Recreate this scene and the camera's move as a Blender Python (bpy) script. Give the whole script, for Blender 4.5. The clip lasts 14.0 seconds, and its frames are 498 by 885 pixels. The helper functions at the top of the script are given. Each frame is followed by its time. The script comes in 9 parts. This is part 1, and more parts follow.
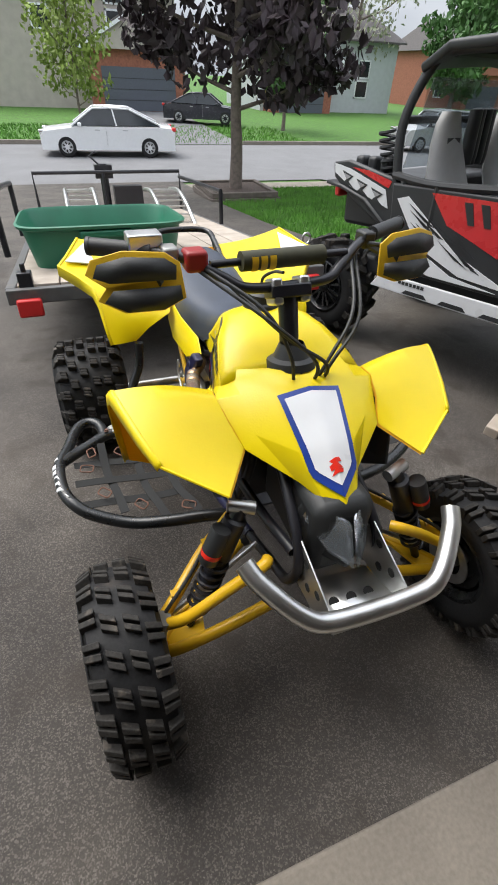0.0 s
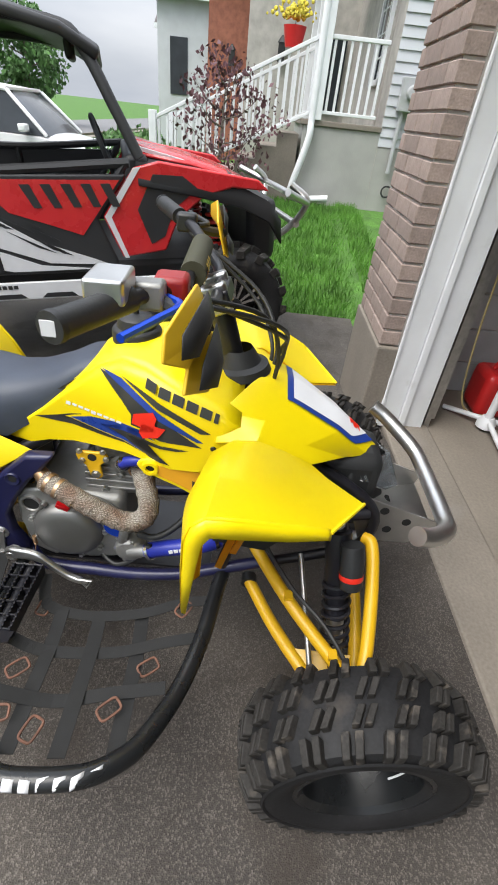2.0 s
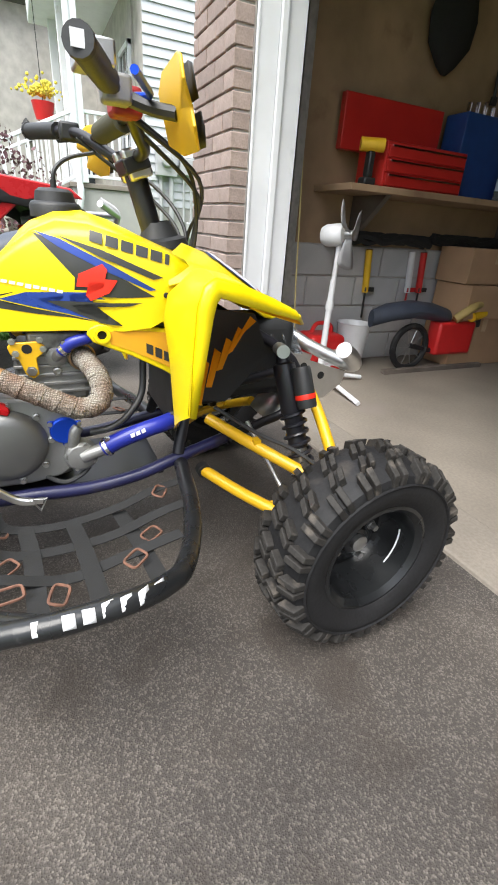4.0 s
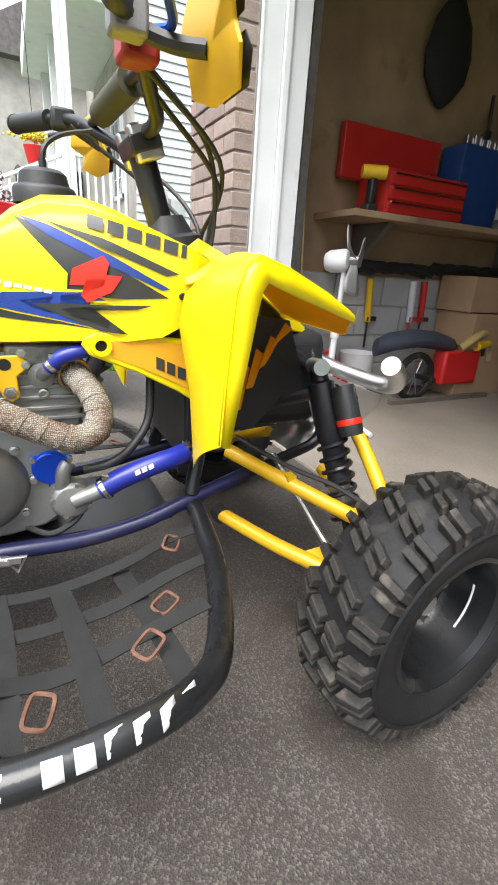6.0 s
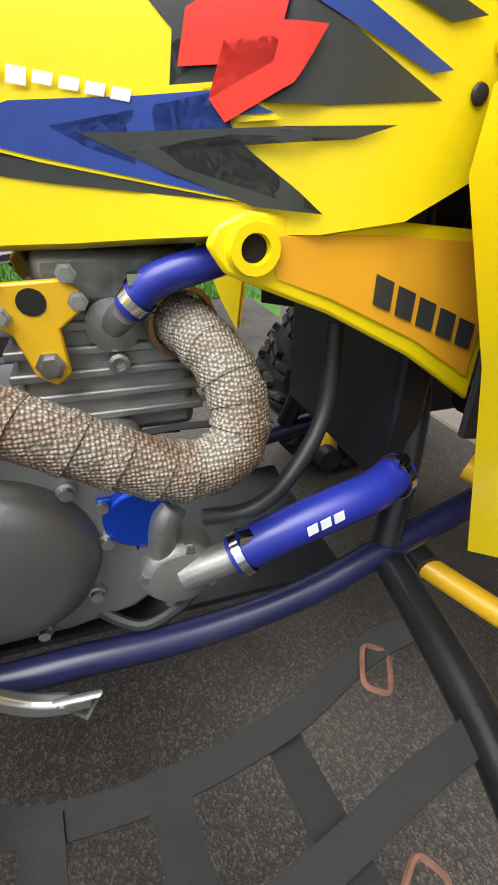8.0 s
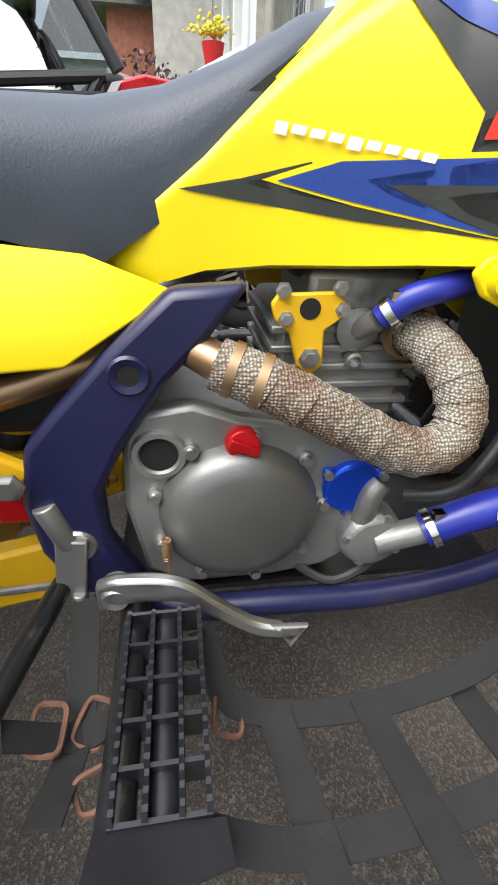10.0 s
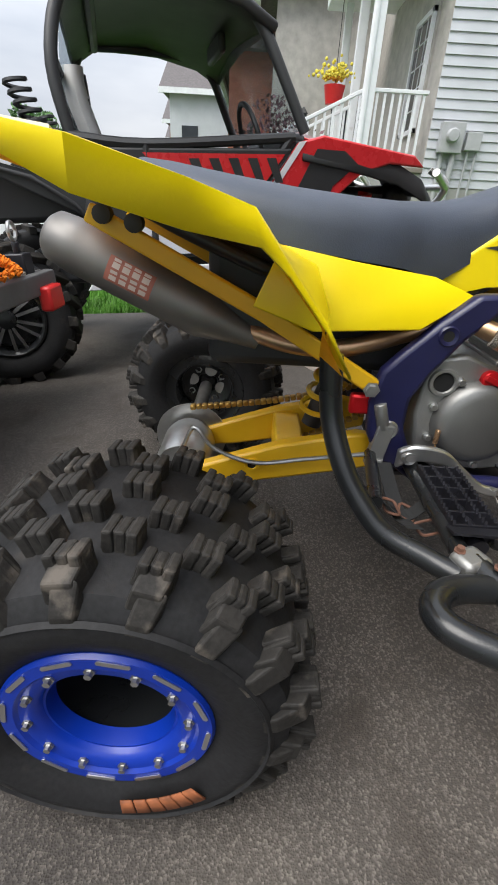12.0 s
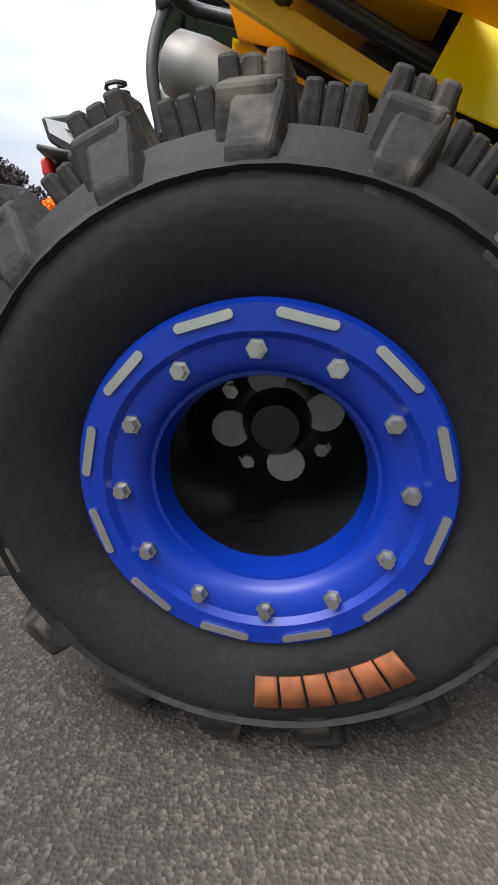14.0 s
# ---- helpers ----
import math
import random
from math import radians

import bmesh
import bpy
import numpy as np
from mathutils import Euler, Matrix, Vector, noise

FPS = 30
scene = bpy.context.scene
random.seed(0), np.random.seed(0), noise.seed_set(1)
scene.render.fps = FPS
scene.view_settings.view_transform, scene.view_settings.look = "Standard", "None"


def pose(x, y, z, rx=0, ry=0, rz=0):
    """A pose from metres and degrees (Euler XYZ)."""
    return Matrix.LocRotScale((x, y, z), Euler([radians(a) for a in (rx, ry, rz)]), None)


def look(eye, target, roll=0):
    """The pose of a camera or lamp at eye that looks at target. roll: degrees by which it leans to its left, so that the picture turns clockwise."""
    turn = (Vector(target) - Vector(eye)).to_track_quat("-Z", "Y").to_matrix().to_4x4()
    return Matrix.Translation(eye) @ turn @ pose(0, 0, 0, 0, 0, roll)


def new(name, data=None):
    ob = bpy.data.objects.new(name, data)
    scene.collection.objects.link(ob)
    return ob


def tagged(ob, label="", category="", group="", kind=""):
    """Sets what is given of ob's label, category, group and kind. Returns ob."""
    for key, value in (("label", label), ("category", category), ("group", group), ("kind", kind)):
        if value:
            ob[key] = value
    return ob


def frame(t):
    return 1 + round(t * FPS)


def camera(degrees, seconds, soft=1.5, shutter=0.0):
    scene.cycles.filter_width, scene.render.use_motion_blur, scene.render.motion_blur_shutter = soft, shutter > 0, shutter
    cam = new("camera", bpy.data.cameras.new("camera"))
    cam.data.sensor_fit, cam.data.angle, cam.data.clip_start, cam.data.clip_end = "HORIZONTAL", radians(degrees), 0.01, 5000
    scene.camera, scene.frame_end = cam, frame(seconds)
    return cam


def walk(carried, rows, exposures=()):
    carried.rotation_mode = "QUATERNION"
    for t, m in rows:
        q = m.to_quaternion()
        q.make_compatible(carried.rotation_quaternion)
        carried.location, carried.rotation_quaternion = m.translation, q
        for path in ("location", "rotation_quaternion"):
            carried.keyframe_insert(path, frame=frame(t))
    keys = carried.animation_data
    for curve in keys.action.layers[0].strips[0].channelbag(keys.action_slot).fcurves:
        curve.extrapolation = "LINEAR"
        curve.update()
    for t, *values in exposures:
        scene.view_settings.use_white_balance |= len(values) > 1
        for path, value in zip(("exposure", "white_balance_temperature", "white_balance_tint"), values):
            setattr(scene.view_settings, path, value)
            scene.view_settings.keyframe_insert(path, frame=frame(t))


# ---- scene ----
cam = camera(58.2, 14.0, soft=1.8)
EXPOSURES = [(0.0, 1.1), (1.5, 1.1), (2.3, 1.3), (3.0, 1.7), (3.7, 1.75), (5.8, 1.85), (6.5, 1.95), (7.0, 1.32), (7.2, 1.32), (9.5, 1.55), (11.0, 1.35), (12.0, 1.1), (12.5, 1.1), (13.3, 1.05), (14.0, 1.2)]
PATH = [
    (0, (-0.445, -1.161, 1.363), (0.117, 0.277, 0.092), 2.9),
    (0.5, (-0.613, -0.957, 1.325), (0.114, 0.455, 0.110), 2.7),
    (1, (-0.790, -0.741, 1.300), (0.485, 0.235, 0.106), 6.3),
    (1.5, (-0.851, -0.525, 1.263), (0.595, 0.161, 0.062), 4.0),
    (2, (-0.879, -0.298, 1.266), (0.734, -0.331, 0.084), 6.5),
    (2.2, (-0.931, -0.217, 1.214), (0.658, -0.586, 0.059), 3.8),
    (2.5, (-0.984, -0.073, 1.275), (0.434, -0.911, 0.140), 2.8),
    (3, (-1.091, 0.029, 1.227), (0.279, -0.872, 0.083), 9.9),
    (3.5, (-1.161, 0.028, 1.042), (0.359, -0.743, -0.003), 5.2),
    (3.7, (-1.152, 0.017, 0.948), (0.419, -0.757, -0.016), 4.2),
    (5.8, (-0.992, -0.011, 0.750), (0.695, -0.828, 0.054), 4.4),
    (6, (-0.937, 0.003, 0.780), (0.720, -0.856, 0.063), 3.8),
    (6.5, (-0.674, -0.030, 0.728), (0.934, -0.956, -0.017), 4.5),
    (7, (-0.504, -0.030, 0.692), (0.996, -0.979, -0.229), 5.8),
    (7.2, (-0.477, -0.026, 0.679), (1.060, -0.884, -0.273), 4.6),
    (9.3, (-0.454, 0.071, 0.711), (1.220, -0.288, -0.325), 1.0),
    (9.5, (-0.463, 0.100, 0.714), (1.209, -0.257, -0.323), 1.9),
    (10, (-0.506, 0.155, 0.710), (1.195, -0.128, -0.302), 2.2),
    (10.5, (-0.616, 0.210, 0.721), (1.091, -0.042, -0.290), 4.7),
    (11, (-0.756, 0.330, 0.747), (0.958, 0.081, -0.254), 4.3),
    (11.5, (-0.849, 0.434, 0.773), (0.883, 0.206, -0.201), 4.3),
    (12, (-0.903, 0.526, 0.753), (0.854, 0.518, -0.201), 3.3),
    (12.5, (-0.982, 0.594, 0.679), (0.780, 0.696, -0.261), 2.5),
    (13, (-0.962, 0.626, 0.554), (0.816, 0.758, -0.352), 2.8),
    (13.5, (-0.911, 0.644, 0.407), (0.926, 0.813, -0.365), 3.5),
    (14, (-0.874, 0.651, 0.352), (1.005, 0.829, -0.310), 4.1),
]
walk(cam, [(t, look(eye, target, roll)) for t, eye, target, roll in PATH], exposures=EXPOSURES)

# ---- world and light ----
world = bpy.data.worlds.new("world")
scene.world = world
world.use_nodes = True
wn, wl = world.node_tree.nodes, world.node_tree.links
wn.clear()
w_out = wn.new("ShaderNodeOutputWorld")
w_bg = wn.new("ShaderNodeBackground")
w_sky = wn.new("ShaderNodeTexSky")
w_sky.sky_type = "NISHITA"
w_sky.sun_disc = False
w_sky.sun_elevation, w_sky.sun_rotation = radians(55), radians(200)
w_co = wn.new("ShaderNodeTexCoord")
w_map = wn.new("ShaderNodeMapping")
w_map.inputs["Scale"].default_value = (1.2, 1.2, 4.5)
w_noise = wn.new("ShaderNodeTexNoise")
w_noise.inputs["Scale"].default_value, w_noise.inputs["Detail"].default_value = 1.6, 5.0
w_ramp = wn.new("ShaderNodeValToRGB")
w_ramp.color_ramp.elements[0].position, w_ramp.color_ramp.elements[0].color = 0.30, (7.2, 8.0, 9.4, 1)
w_ramp.color_ramp.elements[1].position, w_ramp.color_ramp.elements[1].color = 0.70, (12.6, 13.0, 13.8, 1)
w_mix = wn.new("ShaderNodeMixRGB")
w_mix.inputs[0].default_value = 0.96
wl.new(w_co.outputs["Generated"], w_map.inputs["Vector"])
wl.new(w_map.outputs[0], w_noise.inputs["Vector"])
wl.new(w_noise.outputs["Fac"], w_ramp.inputs[0])
wl.new(w_sky.outputs[0], w_mix.inputs[1])
w_sep = wn.new("ShaderNodeSeparateXYZ")
w_dome = wn.new("ShaderNodeMapRange")
w_dome.inputs["From Min"].default_value, w_dome.inputs["From Max"].default_value = 0.05, 0.75
w_dome.inputs["To Min"].default_value, w_dome.inputs["To Max"].default_value = 0.50, 1.45
w_mul = wn.new("ShaderNodeMixRGB")
w_mul.blend_type, w_mul.inputs[0].default_value = "MULTIPLY", 1.0
wl.new(w_co.outputs["Generated"], w_sep.inputs[0])
wl.new(w_sep.outputs["Z"], w_dome.inputs["Value"])
wl.new(w_ramp.outputs[0], w_mul.inputs[1])
wl.new(w_dome.outputs[0], w_mul.inputs[2])
wl.new(w_mul.outputs[0], w_mix.inputs[2])
wl.new(w_mix.outputs[0], w_bg.inputs[0])
w_bg.inputs[1].default_value = 0.056
wl.new(w_bg.outputs[0], w_out.inputs[0])

sun = new("sun", bpy.data.lights.new("sun", "SUN"))
sun.data.energy, sun.data.angle, sun.data.color = 1.9, radians(45), (1.0, 0.96, 0.90)
sun.matrix_world = look((-4, 5, 11), (0, 0, 0))

# ---- materials ----
MATS = {}


def mat(name, color, rough=0.5, metal=0.0, vary=0.12, scale=12.0, bump=0.0, bump_scale=60.0, coat=0.0, color2=None, stain=None, piece=0.0, spec=0.5, fine=0.0, thin=None):
    """A procedural surface: base colour broken up at two scales, roughness variation, fine relief. stain: (colour, threshold, scale)."""
    if name in MATS:
        return MATS[name]
    m = bpy.data.materials.new(name)
    m.use_nodes = True
    n, l = m.node_tree.nodes, m.node_tree.links
    b = n["Principled BSDF"]
    co = n.new("ShaderNodeTexCoord")
    big = n.new("ShaderNodeTexNoise")
    big.inputs["Scale"].default_value, big.inputs["Detail"].default_value = scale, 6.0
    l.new(co.outputs["Object"], big.inputs["Vector"])
    lo = [max(0.0, c * (1 - vary)) for c in color]
    hi = [min(1.0, c * (1 + vary)) for c in (color2 or color)]
    ramp = n.new("ShaderNodeValToRGB")
    ramp.color_ramp.elements[0].position, ramp.color_ramp.elements[0].color = 0.32, (*lo, 1)
    ramp.color_ramp.elements[1].position, ramp.color_ramp.elements[1].color = 0.68, (*hi, 1)
    l.new(big.outputs["Fac"], ramp.inputs[0])
    out = ramp.outputs[0]
    small = n.new("ShaderNodeTexNoise")
    small.inputs["Scale"].default_value, small.inputs["Detail"].default_value = bump_scale, 4.0
    l.new(co.outputs["Object"], small.inputs["Vector"])
    if fine:
        fr = n.new("ShaderNodeMapRange")
        fr.inputs["From Min"].default_value, fr.inputs["From Max"].default_value = 0.3, 0.7
        fr.inputs["To Min"].default_value, fr.inputs["To Max"].default_value = 1 - fine, 1 + fine
        l.new(small.outputs["Fac"], fr.inputs["Value"])
        mx = n.new("ShaderNodeMixRGB")
        mx.blend_type = "MULTIPLY"
        mx.inputs[0].default_value = 1.0
        l.new(out, mx.inputs[1])
        l.new(fr.outputs[0], mx.inputs[2])
        out = mx.outputs[0]
    if stain:
        sc, th, ss = stain
        sn = n.new("ShaderNodeTexNoise")
        sn.inputs["Scale"].default_value, sn.inputs["Detail"].default_value = ss, 7.0
        sr = n.new("ShaderNodeValToRGB")
        sr.color_ramp.elements[0].position, sr.color_ramp.elements[0].color = th, (0, 0, 0, 1)
        sr.color_ramp.elements[1].position, sr.color_ramp.elements[1].color = min(1, th + 0.12), (1, 1, 1, 1)
        l.new(co.outputs["Object"], sn.inputs["Vector"])
        l.new(sn.outputs["Fac"], sr.inputs[0])
        sm = n.new("ShaderNodeMixRGB")
        l.new(sr.outputs[0], sm.inputs[0])
        l.new(out, sm.inputs[1])
        sm.inputs[2].default_value = (*sc, 1)
        out = sm.outputs[0]
    if piece:
        oi = n.new("ShaderNodeObjectInfo")
        pr = n.new("ShaderNodeMapRange")
        pr.inputs["To Min"].default_value, pr.inputs["To Max"].default_value = 1 - piece, 1 + piece
        l.new(oi.outputs["Random"], pr.inputs["Value"])
        pm = n.new("ShaderNodeMixRGB")
        pm.blend_type = "MULTIPLY"
        pm.inputs[0].default_value = 1.0
        l.new(out, pm.inputs[1])
        l.new(pr.outputs[0], pm.inputs[2])
        out = pm.outputs[0]
    l.new(out, b.inputs["Base Color"])
    rr = n.new("ShaderNodeMapRange")
    rr.inputs["To Min"].default_value, rr.inputs["To Max"].default_value = max(0.02, rough - 0.1), min(1, rough + 0.1)
    l.new(big.outputs["Fac"], rr.inputs["Value"])
    l.new(rr.outputs[0], b.inputs["Roughness"])
    b.inputs["Metallic"].default_value = metal
    b.inputs["Coat Weight"].default_value = coat
    b.inputs["Specular IOR Level"].default_value = spec
    if bump:
        bp = n.new("ShaderNodeBump")
        bp.inputs["Strength"].default_value, bp.inputs["Distance"].default_value = 0.6, bump
        l.new(small.outputs["Fac"], bp.inputs["Height"])
        l.new(bp.outputs[0], b.inputs["Normal"])
    if thin:
        tb = n.new("ShaderNodeBsdfTranslucent")
        tb.inputs[0].default_value = (*thin[1], 1)
        ms = n.new("ShaderNodeMixShader")
        ms.inputs[0].default_value = thin[0]
        l.new(b.outputs[0], ms.inputs[1])
        l.new(tb.outputs[0], ms.inputs[2])
        l.new(ms.outputs[0], n["Material Output"].inputs[0])
    MATS[name] = m
    return m


def glass(name, color, alpha_rough=0.02, density=0.35):
    """A thin tinted pane: part clear, part glossy."""
    m = bpy.data.materials.new(name)
    m.use_nodes = True
    n, l = m.node_tree.nodes, m.node_tree.links
    n.clear()
    out = n.new("ShaderNodeOutputMaterial")
    tr = n.new("ShaderNodeBsdfTransparent")
    tr.inputs[0].default_value = (*color, 1)
    gl = n.new("ShaderNodeBsdfPrincipled")
    gl.inputs["Base Color"].default_value = (0.25, 0.27, 0.28, 1)
    gl.inputs["Roughness"].default_value = alpha_rough
    mx = n.new("ShaderNodeMixShader")
    mx.inputs[0].default_value = density
    l.new(tr.outputs[0], mx.inputs[1])
    l.new(gl.outputs[0], mx.inputs[2])
    l.new(mx.outputs[0], out.inputs[0])
    MATS[name] = m
    return m


YELLOW = mat("yellow_plastic", (0.85, 0.66, 0.004), 0.32, vary=0.03, scale=5, bump=0.0004, bump_scale=220, spec=0.45)
# YUNDER: same yellow plastic; light showing through is put into its orange base colour
YUNDER = mat("yellow_plastic_rough_backlit", (0.84, 0.43, 0.008), 0.6, vary=0.07, scale=7, bump=0.0006, bump_scale=160, stain=((0.52, 0.27, 0.03), 0.66, 6), thin=(0.45, (0.95, 0.55, 0.01)))
YTHIN = mat("yellow_fender_plastic", (0.85, 0.66, 0.004), 0.32, vary=0.03, scale=5, bump=0.0004, bump_scale=220, spec=0.45, thin=(0.12, (0.95, 0.76, 0.01)))
YPAINT = mat("yellow_powder_coat", (0.72, 0.42, 0.012), 0.35, vary=0.06, scale=9, bump=0.0003, bump_scale=300, stain=((0.22, 0.14, 0.03), 0.68, 14))
ORANGE = mat("amber_sticker", (0.75, 0.36, 0.02), 0.3, vary=0.12, scale=9)
WHITE_DECAL = mat("white_decal", (0.75, 0.76, 0.78), 0.3, vary=0.03)
BLACK_DECAL = mat("dark_grey_decal", (0.035, 0.036, 0.035), 0.35, vary=0.2)
BLUE_DECAL = mat("blue_decal", (0.018, 0.05, 0.28), 0.3, vary=0.1)
RED_DECAL = mat("red_decal", (0.75, 0.03, 0.015), 0.3, vary=0.06)
GREY_DECAL = mat("grey_decal", (0.3, 0.3, 0.31), 0.4)
SEAT = mat("seat_vinyl", (0.042, 0.052, 0.075), 0.5, vary=0.12, scale=14, bump=0.0006, bump_scale=420)
RUBBER = mat("tyre_rubber", (0.015, 0.015, 0.016), 0.62, vary=0.25, scale=9, bump=0.0008, bump_scale=150, stain=((0.055, 0.048, 0.042), 0.64, 9), fine=0.25, spec=0.28)
RUBBER_LUG = mat("tyre_tread_rubber", (0.026, 0.024, 0.022), 0.7, vary=0.25, scale=14, bump=0.0012, bump_scale=160, stain=((0.10, 0.086, 0.072), 0.58, 26), fine=0.3, spec=0.3)
BLACK_PLASTIC = mat("black_plastic", (0.02, 0.021, 0.022), 0.5, vary=0.2, scale=10, bump=0.0006, bump_scale=200)
BLACK_GLOSS = mat("black_powder_coat", (0.012, 0.013, 0.014), 0.28, vary=0.2, scale=12, bump=0.0003, bump_scale=250, stain=((0.10, 0.10, 0.10), 0.72, 30))
BLACK_FRAME = mat("black_frame_paint", (0.014, 0.014, 0.018), 0.35, vary=0.2, stain=((0.05, 0.045, 0.04), 0.66, 12))
BLUE_FRAME = mat("blue_frame_paint", (0.012, 0.013, 0.055), 0.34, vary=0.15, scale=10, stain=((0.03, 0.028, 0.04), 0.62, 9))
BLUE_HOSE = mat("blue_silicone", (0.016, 0.026, 0.27), 0.35, vary=0.1)
BLUE_ANO = mat("blue_anodised", (0.01, 0.07, 0.62), 0.3, metal=0.6, vary=0.06)
BLUE_RING = mat("blue_powder_coat", (0.002, 0.030, 0.33), 0.34, vary=0.08, scale=8)
RED_ANO = mat("red_anodised", (0.55, 0.01, 0.015), 0.3, metal=0.5)
ALU = mat("brushed_aluminium", (0.62, 0.62, 0.61), 0.32, metal=0.95, vary=0.08, scale=20, bump=0.0003, bump_scale=300)
CAST = mat("cast_engine_alloy", (0.30, 0.30, 0.29), 0.5, metal=0.75, vary=0.15, scale=14, bump=0.0008, bump_scale=240, stain=((0.10, 0.09, 0.08), 0.62, 12))
CAST_DARK = mat("clutch_cover_alloy", (0.20, 0.20, 0.195), 0.45, metal=0.75, vary=0.1, scale=10, bump=0.0004, bump_scale=300)
STEEL = mat("zinc_steel", (0.45, 0.45, 0.44), 0.35, metal=0.9, vary=0.15, scale=30)
CHROME = mat("polished_steel", (0.75, 0.75, 0.76), 0.15, metal=1.0, vary=0.05)
RUST = mat("rusty_buckle", (0.15, 0.07, 0.045), 0.75, vary=0.3, scale=60, bump=0.0006, bump_scale=300)
STRAP = mat("black_webbing", (0.013, 0.0135, 0.014), 0.85, vary=0.25, scale=40, bump=0.0008, bump_scale=600)
COPPER = mat("heat_stained_steel", (0.42, 0.27, 0.16), 0.35, metal=0.85, vary=0.2, scale=14)
CHAIN = mat("gold_chain", (0.42, 0.26, 0.07), 0.4, metal=0.8, vary=0.2, scale=40)
SILVER_DIRTY = mat("dull_silencer_alloy", (0.22, 0.21, 0.20), 0.5, metal=0.8, vary=0.12, scale=8)
LENS = glass("headlight_lens", (0.85, 0.87, 0.9), 0.08, 0.35)
HOLE = mat("dark_recess", (0.008, 0.008, 0.008), 0.9)
WHITE_PAINT = mat("white_paint", (0.74, 0.76, 0.78), 0.45, vary=0.05, scale=6, bump=0.0005, bump_scale=90, stain=((0.5, 0.5, 0.48), 0.68, 4))
WHITE_PLASTIC = mat("white_plastic", (0.72, 0.73, 0.75), 0.4, vary=0.04)
CLEAR = glass("clear_pane", (0.80, 0.84, 0.86), 0.03, 0.22)
DARK_GLASS = mat("dark_window_glass", (0.025, 0.03, 0.035), 0.08, vary=0.2, scale=2)
BRICK = mat("grey_brown_brick", (0.30, 0.235, 0.205), 0.8, vary=0.14, scale=22, bump=0.003, bump_scale=110, piece=0.16, fine=0.15)
MORTAR = mat("mortar", (0.42, 0.39, 0.36), 0.9, vary=0.1, bump=0.003, bump_scale=150)
CONC = mat("concrete", (0.205, 0.180, 0.150), 0.85, vary=0.12, scale=3.5, bump=0.002, bump_scale=90, stain=((0.22, 0.20, 0.18), 0.62, 2.2), fine=0.12)
FLOOR = mat("garage_floor_concrete", (0.215, 0.188, 0.155), 0.7, vary=0.14, scale=2.2, bump=0.0012, bump_scale=80, stain=((0.22, 0.19, 0.165), 0.58, 1.6), fine=0.1)
GRASS = mat("lawn_soil", (0.06, 0.15, 0.02), 0.9, vary=0.3, scale=5, bump=0.01, bump_scale=70, fine=0.35)
BLADE = mat("grass_blade", (0.085, 0.22, 0.025), 0.7, vary=0.35, scale=3)
ROAD = mat("road_asphalt", (0.165, 0.165, 0.17), 0.9, vary=0.1, scale=1.2, bump=0.004, bump_scale=60, fine=0.12)
WOOD = mat("weathered_deck_board", (0.36, 0.31, 0.26), 0.8, vary=0.18, scale=6, bump=0.002, bump_scale=90, piece=0.1)
PLY = mat("bare_plywood", (0.30, 0.20, 0.12), 0.75, vary=0.2, scale=4, bump=0.001, bump_scale=80, stain=((0.2, 0.12, 0.07), 0.6, 3))
CARD = mat("brown_cardboard", (0.38, 0.24, 0.14), 0.8, vary=0.08, scale=6)
RED_METAL = mat("red_enamel", (0.50, 0.025, 0.02), 0.35, vary=0.08, scale=5)
BLUE_METAL = mat("blue_enamel", (0.02, 0.06, 0.22), 0.4, vary=0.1)
RED_PLASTIC = mat("red_plastic", (0.55, 0.02, 0.02), 0.38, vary=0.06)
GREEN_BIN = mat("green_bin_plastic", (0.012, 0.135, 0.075), 0.45, vary=0.12, scale=4, bump=0.0006, bump_scale=120)
SIDING = mat("pale_vinyl_siding", (0.50, 0.52, 0.55), 0.55, vary=0.05, scale=3)
STUCCO = mat("parged_foundation", (0.36, 0.36, 0.34), 0.9, vary=0.08, scale=3, bump=0.004, bump_scale=50)
STONE = mat("pale_stone_wall", (0.42, 0.40, 0.37), 0.85, vary=0.15, scale=6, bump=0.004, bump_scale=40)
REDBRICK = mat("red_brick_wall", (0.30, 0.115, 0.075), 0.85, vary=0.2, scale=9, bump=0.003, bump_scale=60)
SHINGLE = mat("roof_shingle", (0.11, 0.10, 0.10), 0.9, vary=0.25, scale=14, bump=0.006, bump_scale=30)
CAR_WHITE = mat("white_car_paint", (0.78, 0.79, 0.80), 0.22, vary=0.02, coat=0.6)
CAR_SILVER = mat("silver_car_paint", (0.45, 0.46, 0.47), 0.3, metal=0.5, vary=0.03, coat=0.5)
CAR_DARK = mat("dark_car_paint", (0.02, 0.02, 0.03), 0.25, vary=0.1, coat=0.5)
UTV_RED = mat("utv_red_panel", (0.55, 0.025, 0.03), 0.28, vary=0.06, coat=0.3)
UTV_BLACK = mat("utv_black_plastic", (0.022, 0.023, 0.025), 0.5, vary=0.15, scale=6, bump=0.0005, bump_scale=150)
UTV_WHITE = mat("utv_white_graphic", (0.66, 0.67, 0.69), 0.3, vary=0.04)
SEAT_GREY = mat("grey_seat_vinyl", (0.42, 0.42, 0.42), 0.6, vary=0.06)
HANDGUARD = mat("yellow_guard_plastic", (0.75, 0.46, 0.02), 0.4, vary=0.06)
BARK = mat("bark", (0.16, 0.13, 0.11), 0.9, vary=0.25, scale=12, bump=0.01, bump_scale=30)
LEAF_PURPLE = mat("purple_maple_leaf", (0.040, 0.026, 0.032), 0.6, vary=0.4, scale=1.5)
